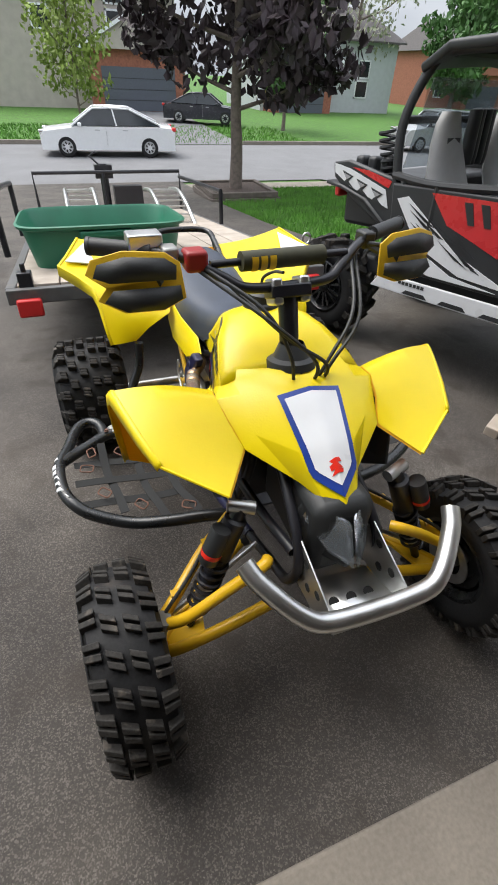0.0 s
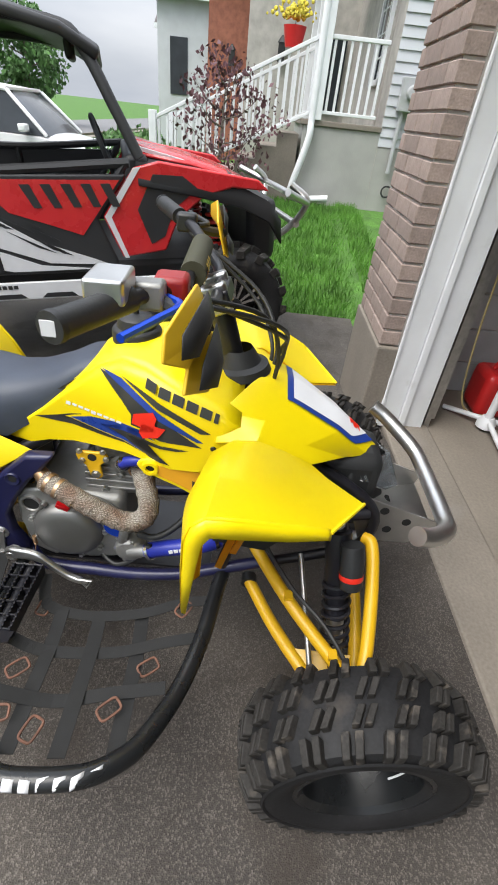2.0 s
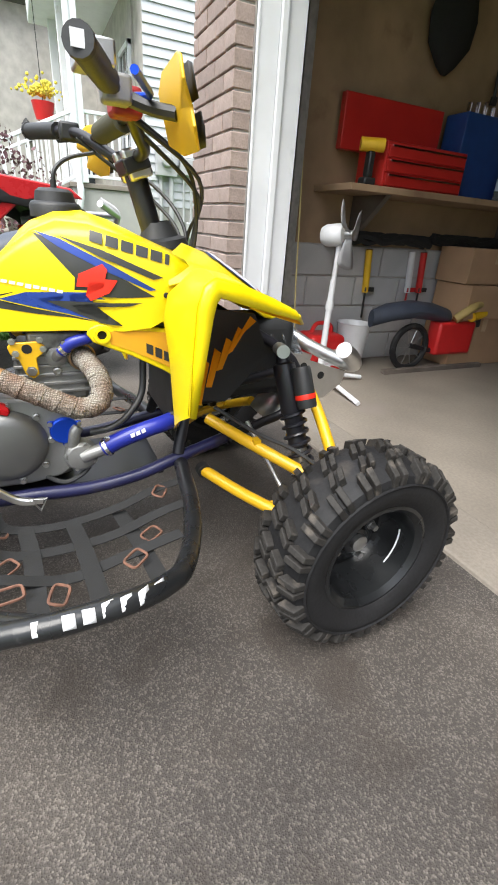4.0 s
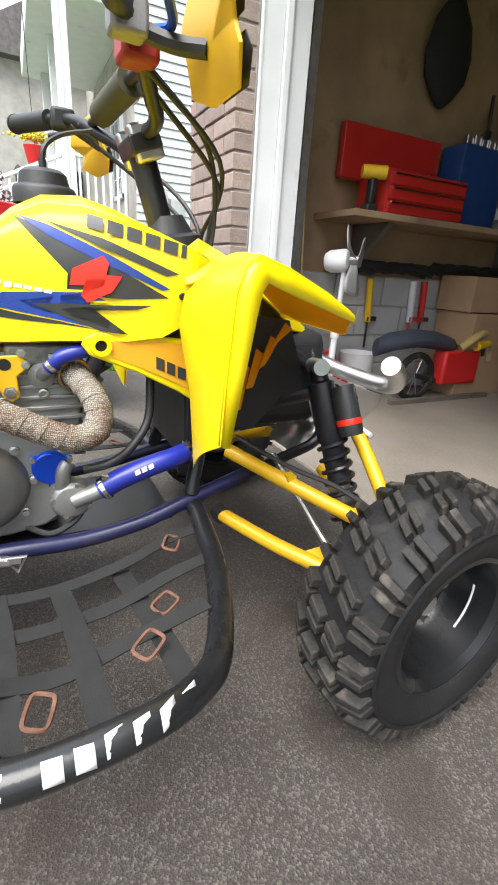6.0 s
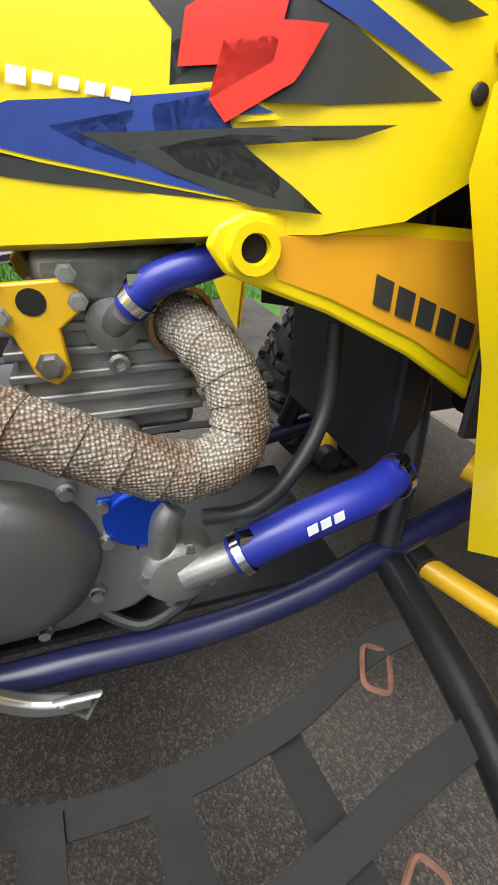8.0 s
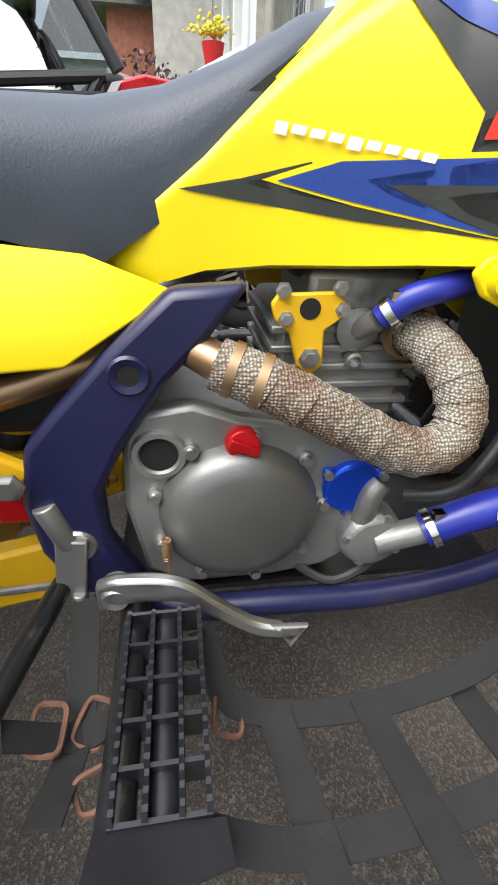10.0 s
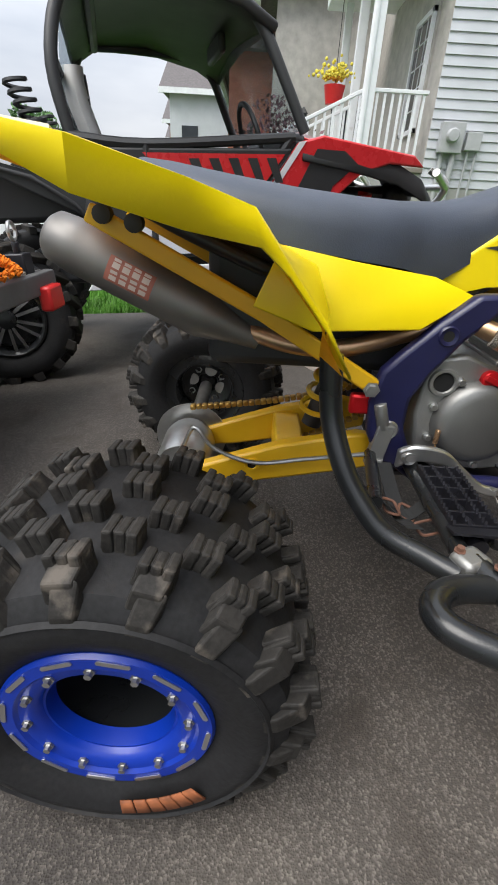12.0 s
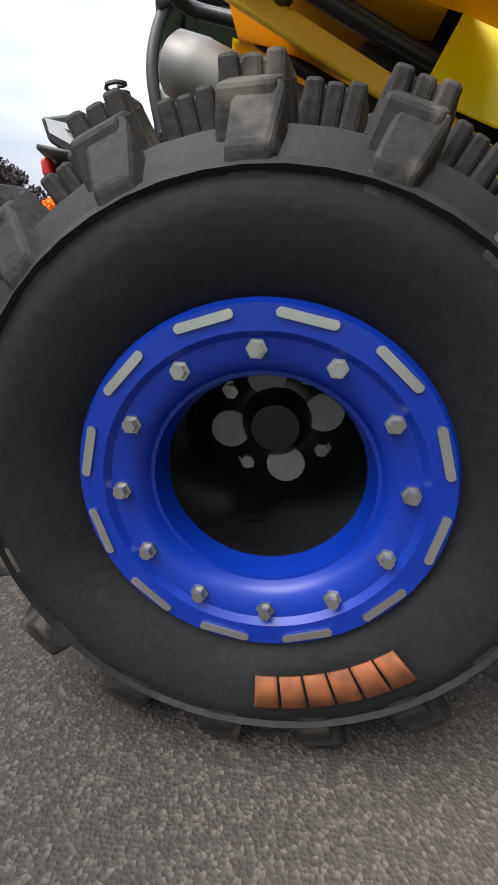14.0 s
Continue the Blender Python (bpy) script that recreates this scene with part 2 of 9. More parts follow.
LEAF_GREEN = mat("green_leaf", (0.075, 0.17, 0.045), 0.6, vary=0.4, scale=1.2)
LEAF_LIME = mat("lime_leaf", (0.20, 0.27, 0.05), 0.6, vary=0.35, scale=1.2)
LEAF_PALE = mat("pale_spring_leaf", (0.28, 0.30, 0.20), 0.6, vary=0.3, scale=1.2)
TAN_METAL = mat("far_stucco", (0.42, 0.38, 0.34), 0.9, vary=0.08, scale=2)
DOOR_GREY = mat("grey_garage_door", (0.09, 0.10, 0.125), 0.6, vary=0.06)
ORANGE_FLUFF = mat("orange_microfibre", (0.80, 0.22, 0.01), 0.9, vary=0.2, scale=60)
FLOWER = mat("yellow_flower", (0.65, 0.55, 0.06), 0.7, vary=0.2, scale=20)
HYDRANT = mat("yellow_hydrant_paint", (0.65, 0.42, 0.05), 0.5, vary=0.12)
TREATED = mat("dark_timber", (0.12, 0.10, 0.085), 0.85, vary=0.2, scale=8)
WRAP = None


def asphalt_material():
    """Driveway asphalt: pale stone chips in dark binder, worn pale patches and oily dark stains."""
    m = bpy.data.materials.new("driveway_asphalt")
    m.use_nodes = True
    n, l = m.node_tree.nodes, m.node_tree.links
    b = n["Principled BSDF"]
    co = n.new("ShaderNodeTexCoord")
    vor = n.new("ShaderNodeTexVoronoi")
    vor.inputs["Scale"].default_value = 300
    l.new(co.outputs["Object"], vor.inputs["Vector"])
    chip = n.new("ShaderNodeValToRGB")
    e = chip.color_ramp.elements
    e[0].position, e[0].color = 0.0, (0.046, 0.040, 0.036, 1)
    e[1].position, e[1].color = 1.0, (0.142, 0.129, 0.114, 1)
    mid = chip.color_ramp.elements.new(0.62)
    mid.color = (0.062, 0.055, 0.049, 1)
    sep = n.new("ShaderNodeSeparateColor")
    l.new(vor.outputs["Color"], sep.inputs[0])
    l.new(sep.outputs[0], chip.inputs[0])
    patch = n.new("ShaderNodeTexNoise")
    patch.inputs["Scale"].default_value, patch.inputs["Detail"].default_value = 1.7, 8
    l.new(co.outputs["Object"], patch.inputs["Vector"])
    pr = n.new("ShaderNodeValToRGB")
    pr.color_ramp.elements[0].position, pr.color_ramp.elements[0].color = 0.36, (0.72, 0.70, 0.69, 1)
    pr.color_ramp.elements[1].position, pr.color_ramp.elements[1].color = 0.66, (1.22, 1.2, 1.17, 1)
    l.new(patch.outputs["Fac"], pr.inputs[0])
    mul = n.new("ShaderNodeMixRGB")
    mul.blend_type, mul.inputs[0].default_value = "MULTIPLY", 1.0
    l.new(chip.outputs[0], mul.inputs[1])
    l.new(pr.outputs[0], mul.inputs[2])
    oil = n.new("ShaderNodeTexNoise")
    oil.inputs["Scale"].default_value, oil.inputs["Detail"].default_value, oil.inputs["Distortion"].default_value = 5.2, 9, 0.5
    l.new(co.outputs["Object"], oil.inputs["Vector"])
    orr = n.new("ShaderNodeValToRGB")
    orr.color_ramp.elements[0].position, orr.color_ramp.elements[0].color = 0.53, (0, 0, 0, 1)
    orr.color_ramp.elements[1].position, orr.color_ramp.elements[1].color = 0.70, (0.75, 0.75, 0.75, 1)
    l.new(oil.outputs["Fac"], orr.inputs[0])
    om = n.new("ShaderNodeMixRGB")
    l.new(orr.outputs[0], om.inputs[0])
    l.new(mul.outputs[0], om.inputs[1])
    om.inputs[2].default_value = (0.034, 0.026, 0.020, 1)
    dust = n.new("ShaderNodeTexNoise")
    dust.inputs["Scale"].default_value, dust.inputs["Detail"].default_value = 0.9, 6
    l.new(co.outputs["Object"], dust.inputs["Vector"])
    dr = n.new("ShaderNodeValToRGB")
    dr.color_ramp.elements[0].position, dr.color_ramp.elements[0].color = 0.52, (0, 0, 0, 1)
    dr.color_ramp.elements[1].position, dr.color_ramp.elements[1].color = 0.75, (0.5, 0.5, 0.5, 1)
    l.new(dust.outputs["Fac"], dr.inputs[0])
    dm = n.new("ShaderNodeMixRGB")
    l.new(dr.outputs[0], dm.inputs[0])
    l.new(om.outputs[0], dm.inputs[1])
    dm.inputs[2].default_value = (0.135, 0.115, 0.095, 1)
    l.new(dm.outputs[0], b.inputs["Base Color"])
    b.inputs["Roughness"].default_value = 0.82
    bp = n.new("ShaderNodeBump")
    bp.inputs["Strength"].default_value, bp.inputs["Distance"].default_value = 0.6, 0.0022
    l.new(vor.outputs["Distance"], bp.inputs["Height"])
    l.new(bp.outputs[0], b.inputs["Normal"])
    return m


def wrap_material():
    """Woven fibreglass exhaust wrap, blotched brown and grey."""
    m = bpy.data.materials.new("exhaust_wrap")
    m.use_nodes = True
    n, l = m.node_tree.nodes, m.node_tree.links
    b = n["Principled BSDF"]
    co = n.new("ShaderNodeTexCoord")
    vor = n.new("ShaderNodeTexVoronoi")
    vor.inputs["Scale"].default_value = 330
    vor.inputs["Randomness"].default_value = 0.35
    l.new(co.outputs["Object"], vor.inputs["Vector"])
    ns = n.new("ShaderNodeTexNoise")
    ns.inputs["Scale"].default_value = 22
    l.new(co.outputs["Object"], ns.inputs["Vector"])
    r = n.new("ShaderNodeValToRGB")
    r.color_ramp.elements[0].position, r.color_ramp.elements[0].color = 0.35, (0.30, 0.20, 0.15, 1)
    r.color_ramp.elements[1].position, r.color_ramp.elements[1].color = 0.62, (0.46, 0.43, 0.38, 1)
    l.new(ns.outputs["Fac"], r.inputs[0])
    d = n.new("ShaderNodeValToRGB")
    d.color_ramp.elements[0].position, d.color_ramp.elements[0].color = 0.15, (1.15, 1.15, 1.15, 1)
    d.color_ramp.elements[1].position, d.color_ramp.elements[1].color = 0.6, (0.35, 0.33, 0.3, 1)
    l.new(vor.outputs["Distance"], d.inputs[0])
    mu = n.new("ShaderNodeMixRGB")
    mu.blend_type, mu.inputs[0].default_value = "MULTIPLY", 1
    l.new(r.outputs[0], mu.inputs[1])
    l.new(d.outputs[0], mu.inputs[2])
    l.new(mu.outputs[0], b.inputs["Base Color"])
    b.inputs["Roughness"].default_value = 0.7
    b.inputs["Metallic"].default_value = 0.2
    bp = n.new("ShaderNodeBump")
    bp.invert = True
    bp.inputs["Strength"].default_value, bp.inputs["Distance"].default_value = 1.0, 0.002
    l.new(vor.outputs["Distance"], bp.inputs["Height"])
    l.new(bp.outputs[0], b.inputs["Normal"])
    return m


ASPHALT = asphalt_material()
WRAP = wrap_material()

# ---- mesh helpers ----
def part(name, bm, material, parent=None, label="", smooth=True, angle=40, bevel=0.0, solid=0.0, offset=0.0, segs=2, subsurf=0):
    """Links a bmesh as one mesh object, in world coordinates, under a thing or a part."""
    bmesh.ops.recalc_face_normals(bm, faces=bm.faces)
    me = bpy.data.meshes.new(name)
    bm.to_mesh(me)
    bm.free()
    ob = new(name, me)
    me.materials.append(material)
    if parent is not None:
        ob.parent = parent
        ob.matrix_parent_inverse = parent.matrix_basis.inverted() if parent.parent is None else Matrix()
    if label:
        ob["label"] = label
    if solid:
        md = ob.modifiers.new("solid", "SOLIDIFY")
        md.thickness, md.offset = solid, offset
    if bevel:
        md = ob.modifiers.new("bevel", "BEVEL")
        md.width, md.segments, md.limit_method, md.angle_limit = bevel, segs, "ANGLE", radians(22)
        md.harden_normals = False
    if subsurf:
        md = ob.modifiers.new("sub", "SUBSURF")
        md.levels = md.render_levels = subsurf
    if smooth:
        for p in me.polygons:
            p.use_smooth = True
        if not subsurf:
            me.set_sharp_from_angle(angle=radians(angle))
    return ob


def thing(name, at, label, category, group="", kind=""):
    e = new(name)
    e.empty_display_size = 0.1
    e.matrix_basis = Matrix.Translation(at)
    return tagged(e, label, category, group, kind)


def nb():
    return bmesh.new()


def basis(axis):
    a = Vector(axis).normalized()
    up = Vector((0, 0, 1)) if abs(a.z) < 0.92 else Vector((1, 0, 0))
    u = a.cross(up).normalized()
    return a, u, a.cross(u).normalized()


def smooth_path(pts, n=6):
    """Points on a Catmull-Rom curve through pts."""
    p = [Vector(q) for q in pts]
    if len(p) < 3:
        return p
    p = [2 * p[0] - p[1]] + p + [2 * p[-1] - p[-2]]
    out = []
    for i in range(1, len(p) - 2):
        a, b, c, d = p[i - 1 : i + 3]
        for k in range(n):
            t = k / n
            out.append(0.5 * (2 * b + (c - a) * t + (2 * a - 5 * b + 4 * c - d) * t * t + (3 * b - 3 * c + d - a) * t ** 3))
    return out + [p[-2]]


def tube(bm, pts, r, segs=12, n=6, caps=True, closed=False):
    """A round bar along a smooth path; r may be a list along the path."""
    path = smooth_path(pts, n) if n > 1 else [Vector(q) for q in pts]
    if closed:
        path = path[:-1] if (path[0] - path[-1]).length < 1e-6 else path
    rings, u = [], None
    cnt = len(path)
    for i, p in enumerate(path):
        if closed:
            d = path[(i + 1) % cnt] - path[i - 1]
        else:
            d = path[min(i + 1, cnt - 1)] - path[max(i - 1, 0)]
        d.normalize()
        if u is None:
            u = basis(d)[1]
        u = (u - d * u.dot(d)).normalized()
        v = d.cross(u)
        rr = r if not isinstance(r, (list, tuple)) else float(np.interp(i / (cnt - 1), np.linspace(0, 1, len(r)), r))
        rings.append([bm.verts.new(p + rr * (math.cos(a) * u + math.sin(a) * v)) for a in (2 * math.pi * k / segs for k in range(segs))])
    span = range(cnt if closed else cnt - 1)
    for i in span:
        a, b = rings[i], rings[(i + 1) % cnt]
        for k in range(segs):
            bm.faces.new((a[k], a[(k + 1) % segs], b[(k + 1) % segs], b[k]))
    if caps and not closed:
        bm.faces.new(rings[0])
        bm.faces.new(list(reversed(rings[-1])))
    return bm


def rod(bm, a, b, r, segs=12, r2=None):
    return tube(bm, [a, b], [r, r if r2 is None else r2], segs, 1)


def lathe(bm, profile, origin, axis, segs=32, closed=False):
    """Turns (radius, along) pairs about an axis."""
    a, u, v = basis(axis)
    o = Vector(origin)
    rings = []
    for r, h in profile:
        rings.append([bm.verts.new(o + a * h + max(r, 1e-4) * (math.cos(t) * u + math.sin(t) * v)) for t in (2 * math.pi * k / segs for k in range(segs))])
    m = len(rings)
    for i in range(m if closed else m - 1):
        p, q = rings[i], rings[(i + 1) % m]
        for k in range(segs):
            bm.faces.new((p[k], p[(k + 1) % segs], q[(k + 1) % segs], q[k]))
    if not closed:
        for ring, (r, h) in ((rings[0], profile[0]), (rings[-1], profile[-1])):
            if r < 0.002:
                bmesh.ops.pointmerge(bm, verts=ring, merge_co=o + a * h)
    return bm


def box(bm, c, s, m=None):
    """A box of size s centred at c, turned by m."""
    mm = Matrix.Translation(c) @ (m.to_4x4() if m is not None else Matrix()) @ Matrix.Diagonal((*s, 1))
    bmesh.ops.create_cube(bm, size=1, matrix=mm)
    return bm


def slab(bm, x0, x1, y0, y1, z0, z1):
    return box(bm, ((x0 + x1) / 2, (y0 + y1) / 2, (z0 + z1) / 2), (abs(x1 - x0), abs(y1 - y0), abs(z1 - z0)))


def prism(bm, pts, d):
    """A flat outline of 3D points, extruded by the vector d."""
    d = Vector(d)
    a = [bm.verts.new(Vector(p)) for p in pts]
    b = [bm.verts.new(Vector(p) + d) for p in pts]
    bm.faces.new(a)
    bm.faces.new(list(reversed(b)))
    k = len(a)
    for i in range(k):
        bm.faces.new((a[i], b[i], b[(i + 1) % k], a[(i + 1) % k]))
    return bm


def sheet(bm, verts, faces):
    vs = [bm.verts.new(Vector(v)) for v in verts]
    for f in faces:
        bm.faces.new([vs[i] for i in f])
    return bm


def mirror_x(bm):
    g = bm.verts[:] + bm.edges[:] + bm.faces[:]
    d = bmesh.ops.duplicate(bm, geom=g)["geom"]
    for e in d:
        if isinstance(e, bmesh.types.BMVert):
            e.co.x = -e.co.x
    bmesh.ops.remove_doubles(bm, verts=bm.verts, dist=0.0008)
    return bm


def loft(bm, rows, close_u=False, cap=False):
    """A skin through rows of points, all rows of one length."""
    vs = [[bm.verts.new(Vector(p)) for p in r] for r in rows]
    w = len(vs[0])
    for a, b in zip(vs, vs[1:]):
        for k in range(w if close_u else w - 1):
            try:
                bm.faces.new((a[k], a[(k + 1) % w], b[(k + 1) % w], b[k]))
            except ValueError:
                pass
    if cap:
        bm.faces.new(vs[0])
        bm.faces.new(list(reversed(vs[-1])))
    return bm


def hexbolt(bm, at, axis, r=0.006, h=0.006):
    a = Vector(axis).normalized()
    lathe(bm, [(r * 1.5, 0), (r * 1.5, h * 0.3), (r, h * 0.3), (r, h), (0, h)], at, a, 6)
    return bm


def move(ob, m):
    """Places a thing built about the origin."""
    ob.matrix_basis = m
    return ob

# ---- ground ----
def ground_z(x, y):
    z = float(np.interp(y, [-1.2, 0.9, 2.0, 4.0, 7.0, 10.0, 14.0, 24.0, 40.0, 80.0, 400.0], [0, 0, -0.13, -0.35, -0.72, -1.0, -1.25, -1.28, -0.85, -0.6, -0.6]))
    k = min(1.0, max(0.0, (3.5 - y) / 3.5))
    z += -0.08 * min(1.0, max(0.0, (x - 0.9) / 0.8)) * min(1.0, max(0.0, (8 - x) / 5)) * min(1.0, max(0.0, (3.0 - y) / 2.0)) * (1 if y > -1.3 else 0)
    z += 0.30 * min(1.0, max(0.0, (x - 3.0) / 3.0)) * k
    return z


def ground_patch(name, xs, ys, m, lift, label, kind="structure"):
    bm = nb()
    loft(bm, [[(x, y, ground_z(x, y) + lift) for x in xs] for y in ys])
    ob = part(name, bm, m, None)
    return tagged(ob, label, "ground", kind=kind)


gx = [-400, -120, -40, -14, -8, -5, -3, -2, -1, 0, 0.5, 0.9, 1.1, 1.3, 1.5, 1.7, 2, 2.5, 3, 4, 5, 6, 7, 8, 10, 14, 25, 60, 150, 400]
gy = [-60, -20, -8, -4, -1.3, -1.1, -0.5, 0, 0.5, 0.9, 1.2, 1.6, 2, 2.5, 3, 3.5, 4, 5, 6, 8, 10, 12, 14, 18, 24, 30, 40, 60, 80, 150, 400]
ground_patch("ground", gx, gy, GRASS, -0.05, "green lawn and verge under the houses and trees")
fx = list(np.linspace(-4.5, 2.9, 30))
fy = list(np.linspace(-1.12, 14.2, 60))
ground_patch("driveway", fx, fy, ASPHALT, 0.0, "worn dark asphalt driveway with oily stains")
ground_patch("road", [-200, -60, -20, -8, 0, 8, 20, 60, 200], [14.2, 16, 19, 22.5, 23.2], ROAD, -0.02, "grey asphalt residential road")
ground_patch("pavement", [-200, -60, -20, -4.5], [12.4, 13.6], CONC, 0.0, "pale concrete pavement")
ground_patch("pavement", [2.9, 8, 20, 60, 200], [12.4, 13.6], CONC, 0.0, "pale concrete pavement")
ground_patch("driveway", [3.6, 5.5, 8.0], [23.2, 27, 32, 37.6], ROAD, 0.0, "asphalt driveway of the house across the road")
ground_patch("driveway", [7.6, 9, 11.5], [1.8, 4, 8, 14.2], ROAD, 0.0, "asphalt driveway of the neighbouring house")
for y0, y1 in ((14.05, 14.2), (23.2, 23.35)):
    bm = nb()
    for a, b in ((-60, -4.5), (11.5, 60)) if y0 < 20 else ((-60, 3.6), (8.0, 60)):
        slab(bm, a, b, y0, y1, -1.42, -1.14)
    tagged(part("kerb", bm, CONC, None, smooth=False, bevel=0.02), "pale concrete kerb along the road", "kerb", kind="structure")

# grass blades on the near lawn
bm = nb()
rng = random.Random(5)
verts, faces = [], []


def blades(n, x0, x1, y0, y1, h, w):
    for _ in range(n):
        x, y = rng.uniform(x0, x1), rng.uniform(y0, y1)
        z = ground_z(x, y) - 0.05
        a, hh = rng.uniform(0, 6.28), h * rng.uniform(0.6, 1.3)
        dx, dy = math.cos(a) * w, math.sin(a) * w
        lx, ly = rng.uniform(-0.5, 0.5) * hh, rng.uniform(-0.5, 0.5) * hh
        i = len(verts)
        verts.extend(((x - dx, y - dy, z), (x + dx, y + dy, z), (x + lx, y + ly, z + hh)))
        faces.append((i, i + 1, i + 2))


blades(42000, 2.9, 7.6, -1.6, 3.0, 0.085, 0.006)
blades(30000, 2.9, 7.6, 3.0, 12.4, 0.10, 0.012)
blades(9000, -14, 12, 23.4, 30, 0.14, 0.03)
me = bpy.data.meshes.new("grass")
me.from_pydata(verts, [], faces)
me.materials.append(BLADE)
tagged(new("grass", me), "short green lawn grass", "grass", kind="stuff")

# ---- garage: brick front, jamb, floor, side wall ----
GX, GY0, GY1, GYI = 1.13, -0.90, -1.00, -1.235
bm = nb()
slab(bm, -4.2, 1.75, -7.2, -1.12, -0.3, 0.0)
floor = tagged(part("floor", bm, FLOOR, None, smooth=False), "stained concrete garage floor", "floor", kind="structure")
bm = nb()
prism(bm, [(-4.2, -1.11, -0.25), (GX + 0.05, -1.03, -0.25), (GX + 0.05, -1.28, -0.25), (-4.2, -1.36, -0.25)], (0, 0, 0.262))
tagged(part("threshold", bm, CONC, None, smooth=False, bevel=0.012), "worn pale concrete threshold strip with cracks", "threshold", kind="structure")
bm = nb()
slab(bm, GX + 0.012, 1.70, GY1 + 0.002, GY0 - 0.012, 0.44, 3.2)
wall = tagged(part("wall_front", bm, MORTAR, None, smooth=False), "grey-brown brick garage corner", "wall", kind="structure")
bm = nb()
slab(bm, GX - 0.01, 1.72, GY1 - 0.0, GY0 + 0.01, -0.3, 0.437)
tagged(part("foundation", bm, CONC, None, smooth=False, bevel=0.01), "bare concrete foundation under the brick", "foundation", kind="structure")
bm = nb()
slab(bm, 1.62, 1.76, -7.2, GY1 - 0.004, -0.3, 3.2)
tagged(part("wall_east", bm, PLY, None, smooth=False), "garage side wall with bare board", "wall", kind="structure")
bm = nb()
slab(bm, -4.3, 1.76, -7.4, -7.21, -0.3, 3.2)
tagged(part("wall_south", bm, PLY, None, smooth=False), "garage back wall with bare board", "wall", kind="structure")
bm = nb()
slab(bm, -4.4, -4.21, -7.2, -1.0, -0.3, 3.2)
tagged(part("wall_west", bm, PLY, None, smooth=False), "garage far side wall", "wall", kind="structure")
bm = nb()
slab(bm, -4.4, 1.76, -7.4, GY0, 3.21, 3.4)
tagged(part("ceiling", bm, PLY, None, smooth=False), "garage ceiling of bare board", "ceiling", kind="structure")
bm = nb()
slab(bm, -4.2, GX, -1.2, GY0, 2.45, 3.2)
tagged(part("wall_lintel", bm, MORTAR, None, smooth=False), "brick wall over the garage door opening", "wall", kind="structure")
# jamb boards
bm = nb()
slab(bm, GX - 0.015, GX + 0.08, GY1 - 0.10, GY1 - 0.003, 0.0, 2.45)
slab(bm, GX - 0.028, GX + 0.08, GY1 - 0.135, GY1 - 0.102, 0.0, 2.45)
slab(bm, GX - 0.008, GX + 0.08, GYI, GY1 - 0.137, 0.0, 2.45)
tagged(part("door_trim", bm, WHITE_PAINT, None, smooth=False, bevel=0.004), "white painted wooden garage door jamb", "trim", kind="structure")
bm = nb()
tube(bm, [(GX - 0.018, GY1 + 0.004, 0.02 + 0.06 * k + 0.004 * (k % 3)) for k in range(40)], [0.006 + 0.003 * ((k * 7) % 5) / 5 for k in range(40)], 6, 2)
tagged(part("caulk", bm, WHITE_PAINT, None), "uneven bead of white caulk along the jamb", "caulk", kind="structure")
bm = nb()
slab(bm, GX + 0.02, GX + 0.06, GYI - 0.05, GYI - 0.02, 0.0, 2.4)
slab(bm, GX + 0.03, GX + 0.11, GYI - 0.07, GYI - 0.055, 0.05, 2.4)
tagged(part("door_track", bm, STEEL, None, smooth=False), "galvanised garage door track", "door track", kind="structure")
# concrete block course inside, painted grey
BLOCK = mat("grey_painted_block", (0.42, 0.42, 0.42), 0.7, vary=0.08, scale=5, bump=0.002, bump_scale=70, piece=0.06)
bm = nb()
slab(bm, 1.615, 1.63, -6.0, -1.25, 0.0, 0.80)
bw = tagged(part("block_wall", bm, MORTAR, None, smooth=False), "grey painted concrete block wall base", "wall", kind="structure")

# ---- neighbouring house ----
NX = 6.7
bm = nb()
slab(bm, NX, NX + 7, -14, -1.77, -0.2, 6.5)
neigh = thing("neighbour_house", (NX, -1.8, 0), "pale sided neighbouring house with a white railed porch", "house")
part("wall", bm, MORTAR, neigh, smooth=False)
bm = nb()
for k in range(46):
    z = 1.05 + 0.115 * k
    prism(bm, [(NX - 0.022, -13.9, z), (NX - 0.004, -13.9, z + 0.112), (NX - 0.001, -13.9, z + 0.112), (NX - 0.001, -13.9, z)], (0, 12.13, 0))
part("siding", bm, SIDING, neigh, "pale grey horizontal vinyl siding", smooth=False)
bm = nb()
slab(bm, NX - 0.012, NX + 0.4, -14, -1.775, -0.2, 1.04)
slab(bm, NX, NX + 3.2, -1.775, -0.70, -0.2, 1.20)
part("foundation", bm, STUCCO, neigh, "grey parged concrete foundation", smooth=False)
bm = nb()
slab(bm, NX - 0.03, NX + 3.2, -1.775, -0.66, 1.205, 1.27)
part("porch_slab", bm, CONC, neigh, smooth=False, bevel=0.01)
bm = nb()
slab(bm, NX + 0.02, NX + 0.5, -1.90, -1.765, 1.05, 4.5)
part("brick_corner", bm, STONE, neigh, smooth=False)
bm = nb()
slab(bm, NX - 0.1, NX + 3.4, -1.9, -0.5, 3.85, 4.15)
part("porch_roof", bm, WHITE_PAINT, neigh, smooth=False, bevel=0.02)


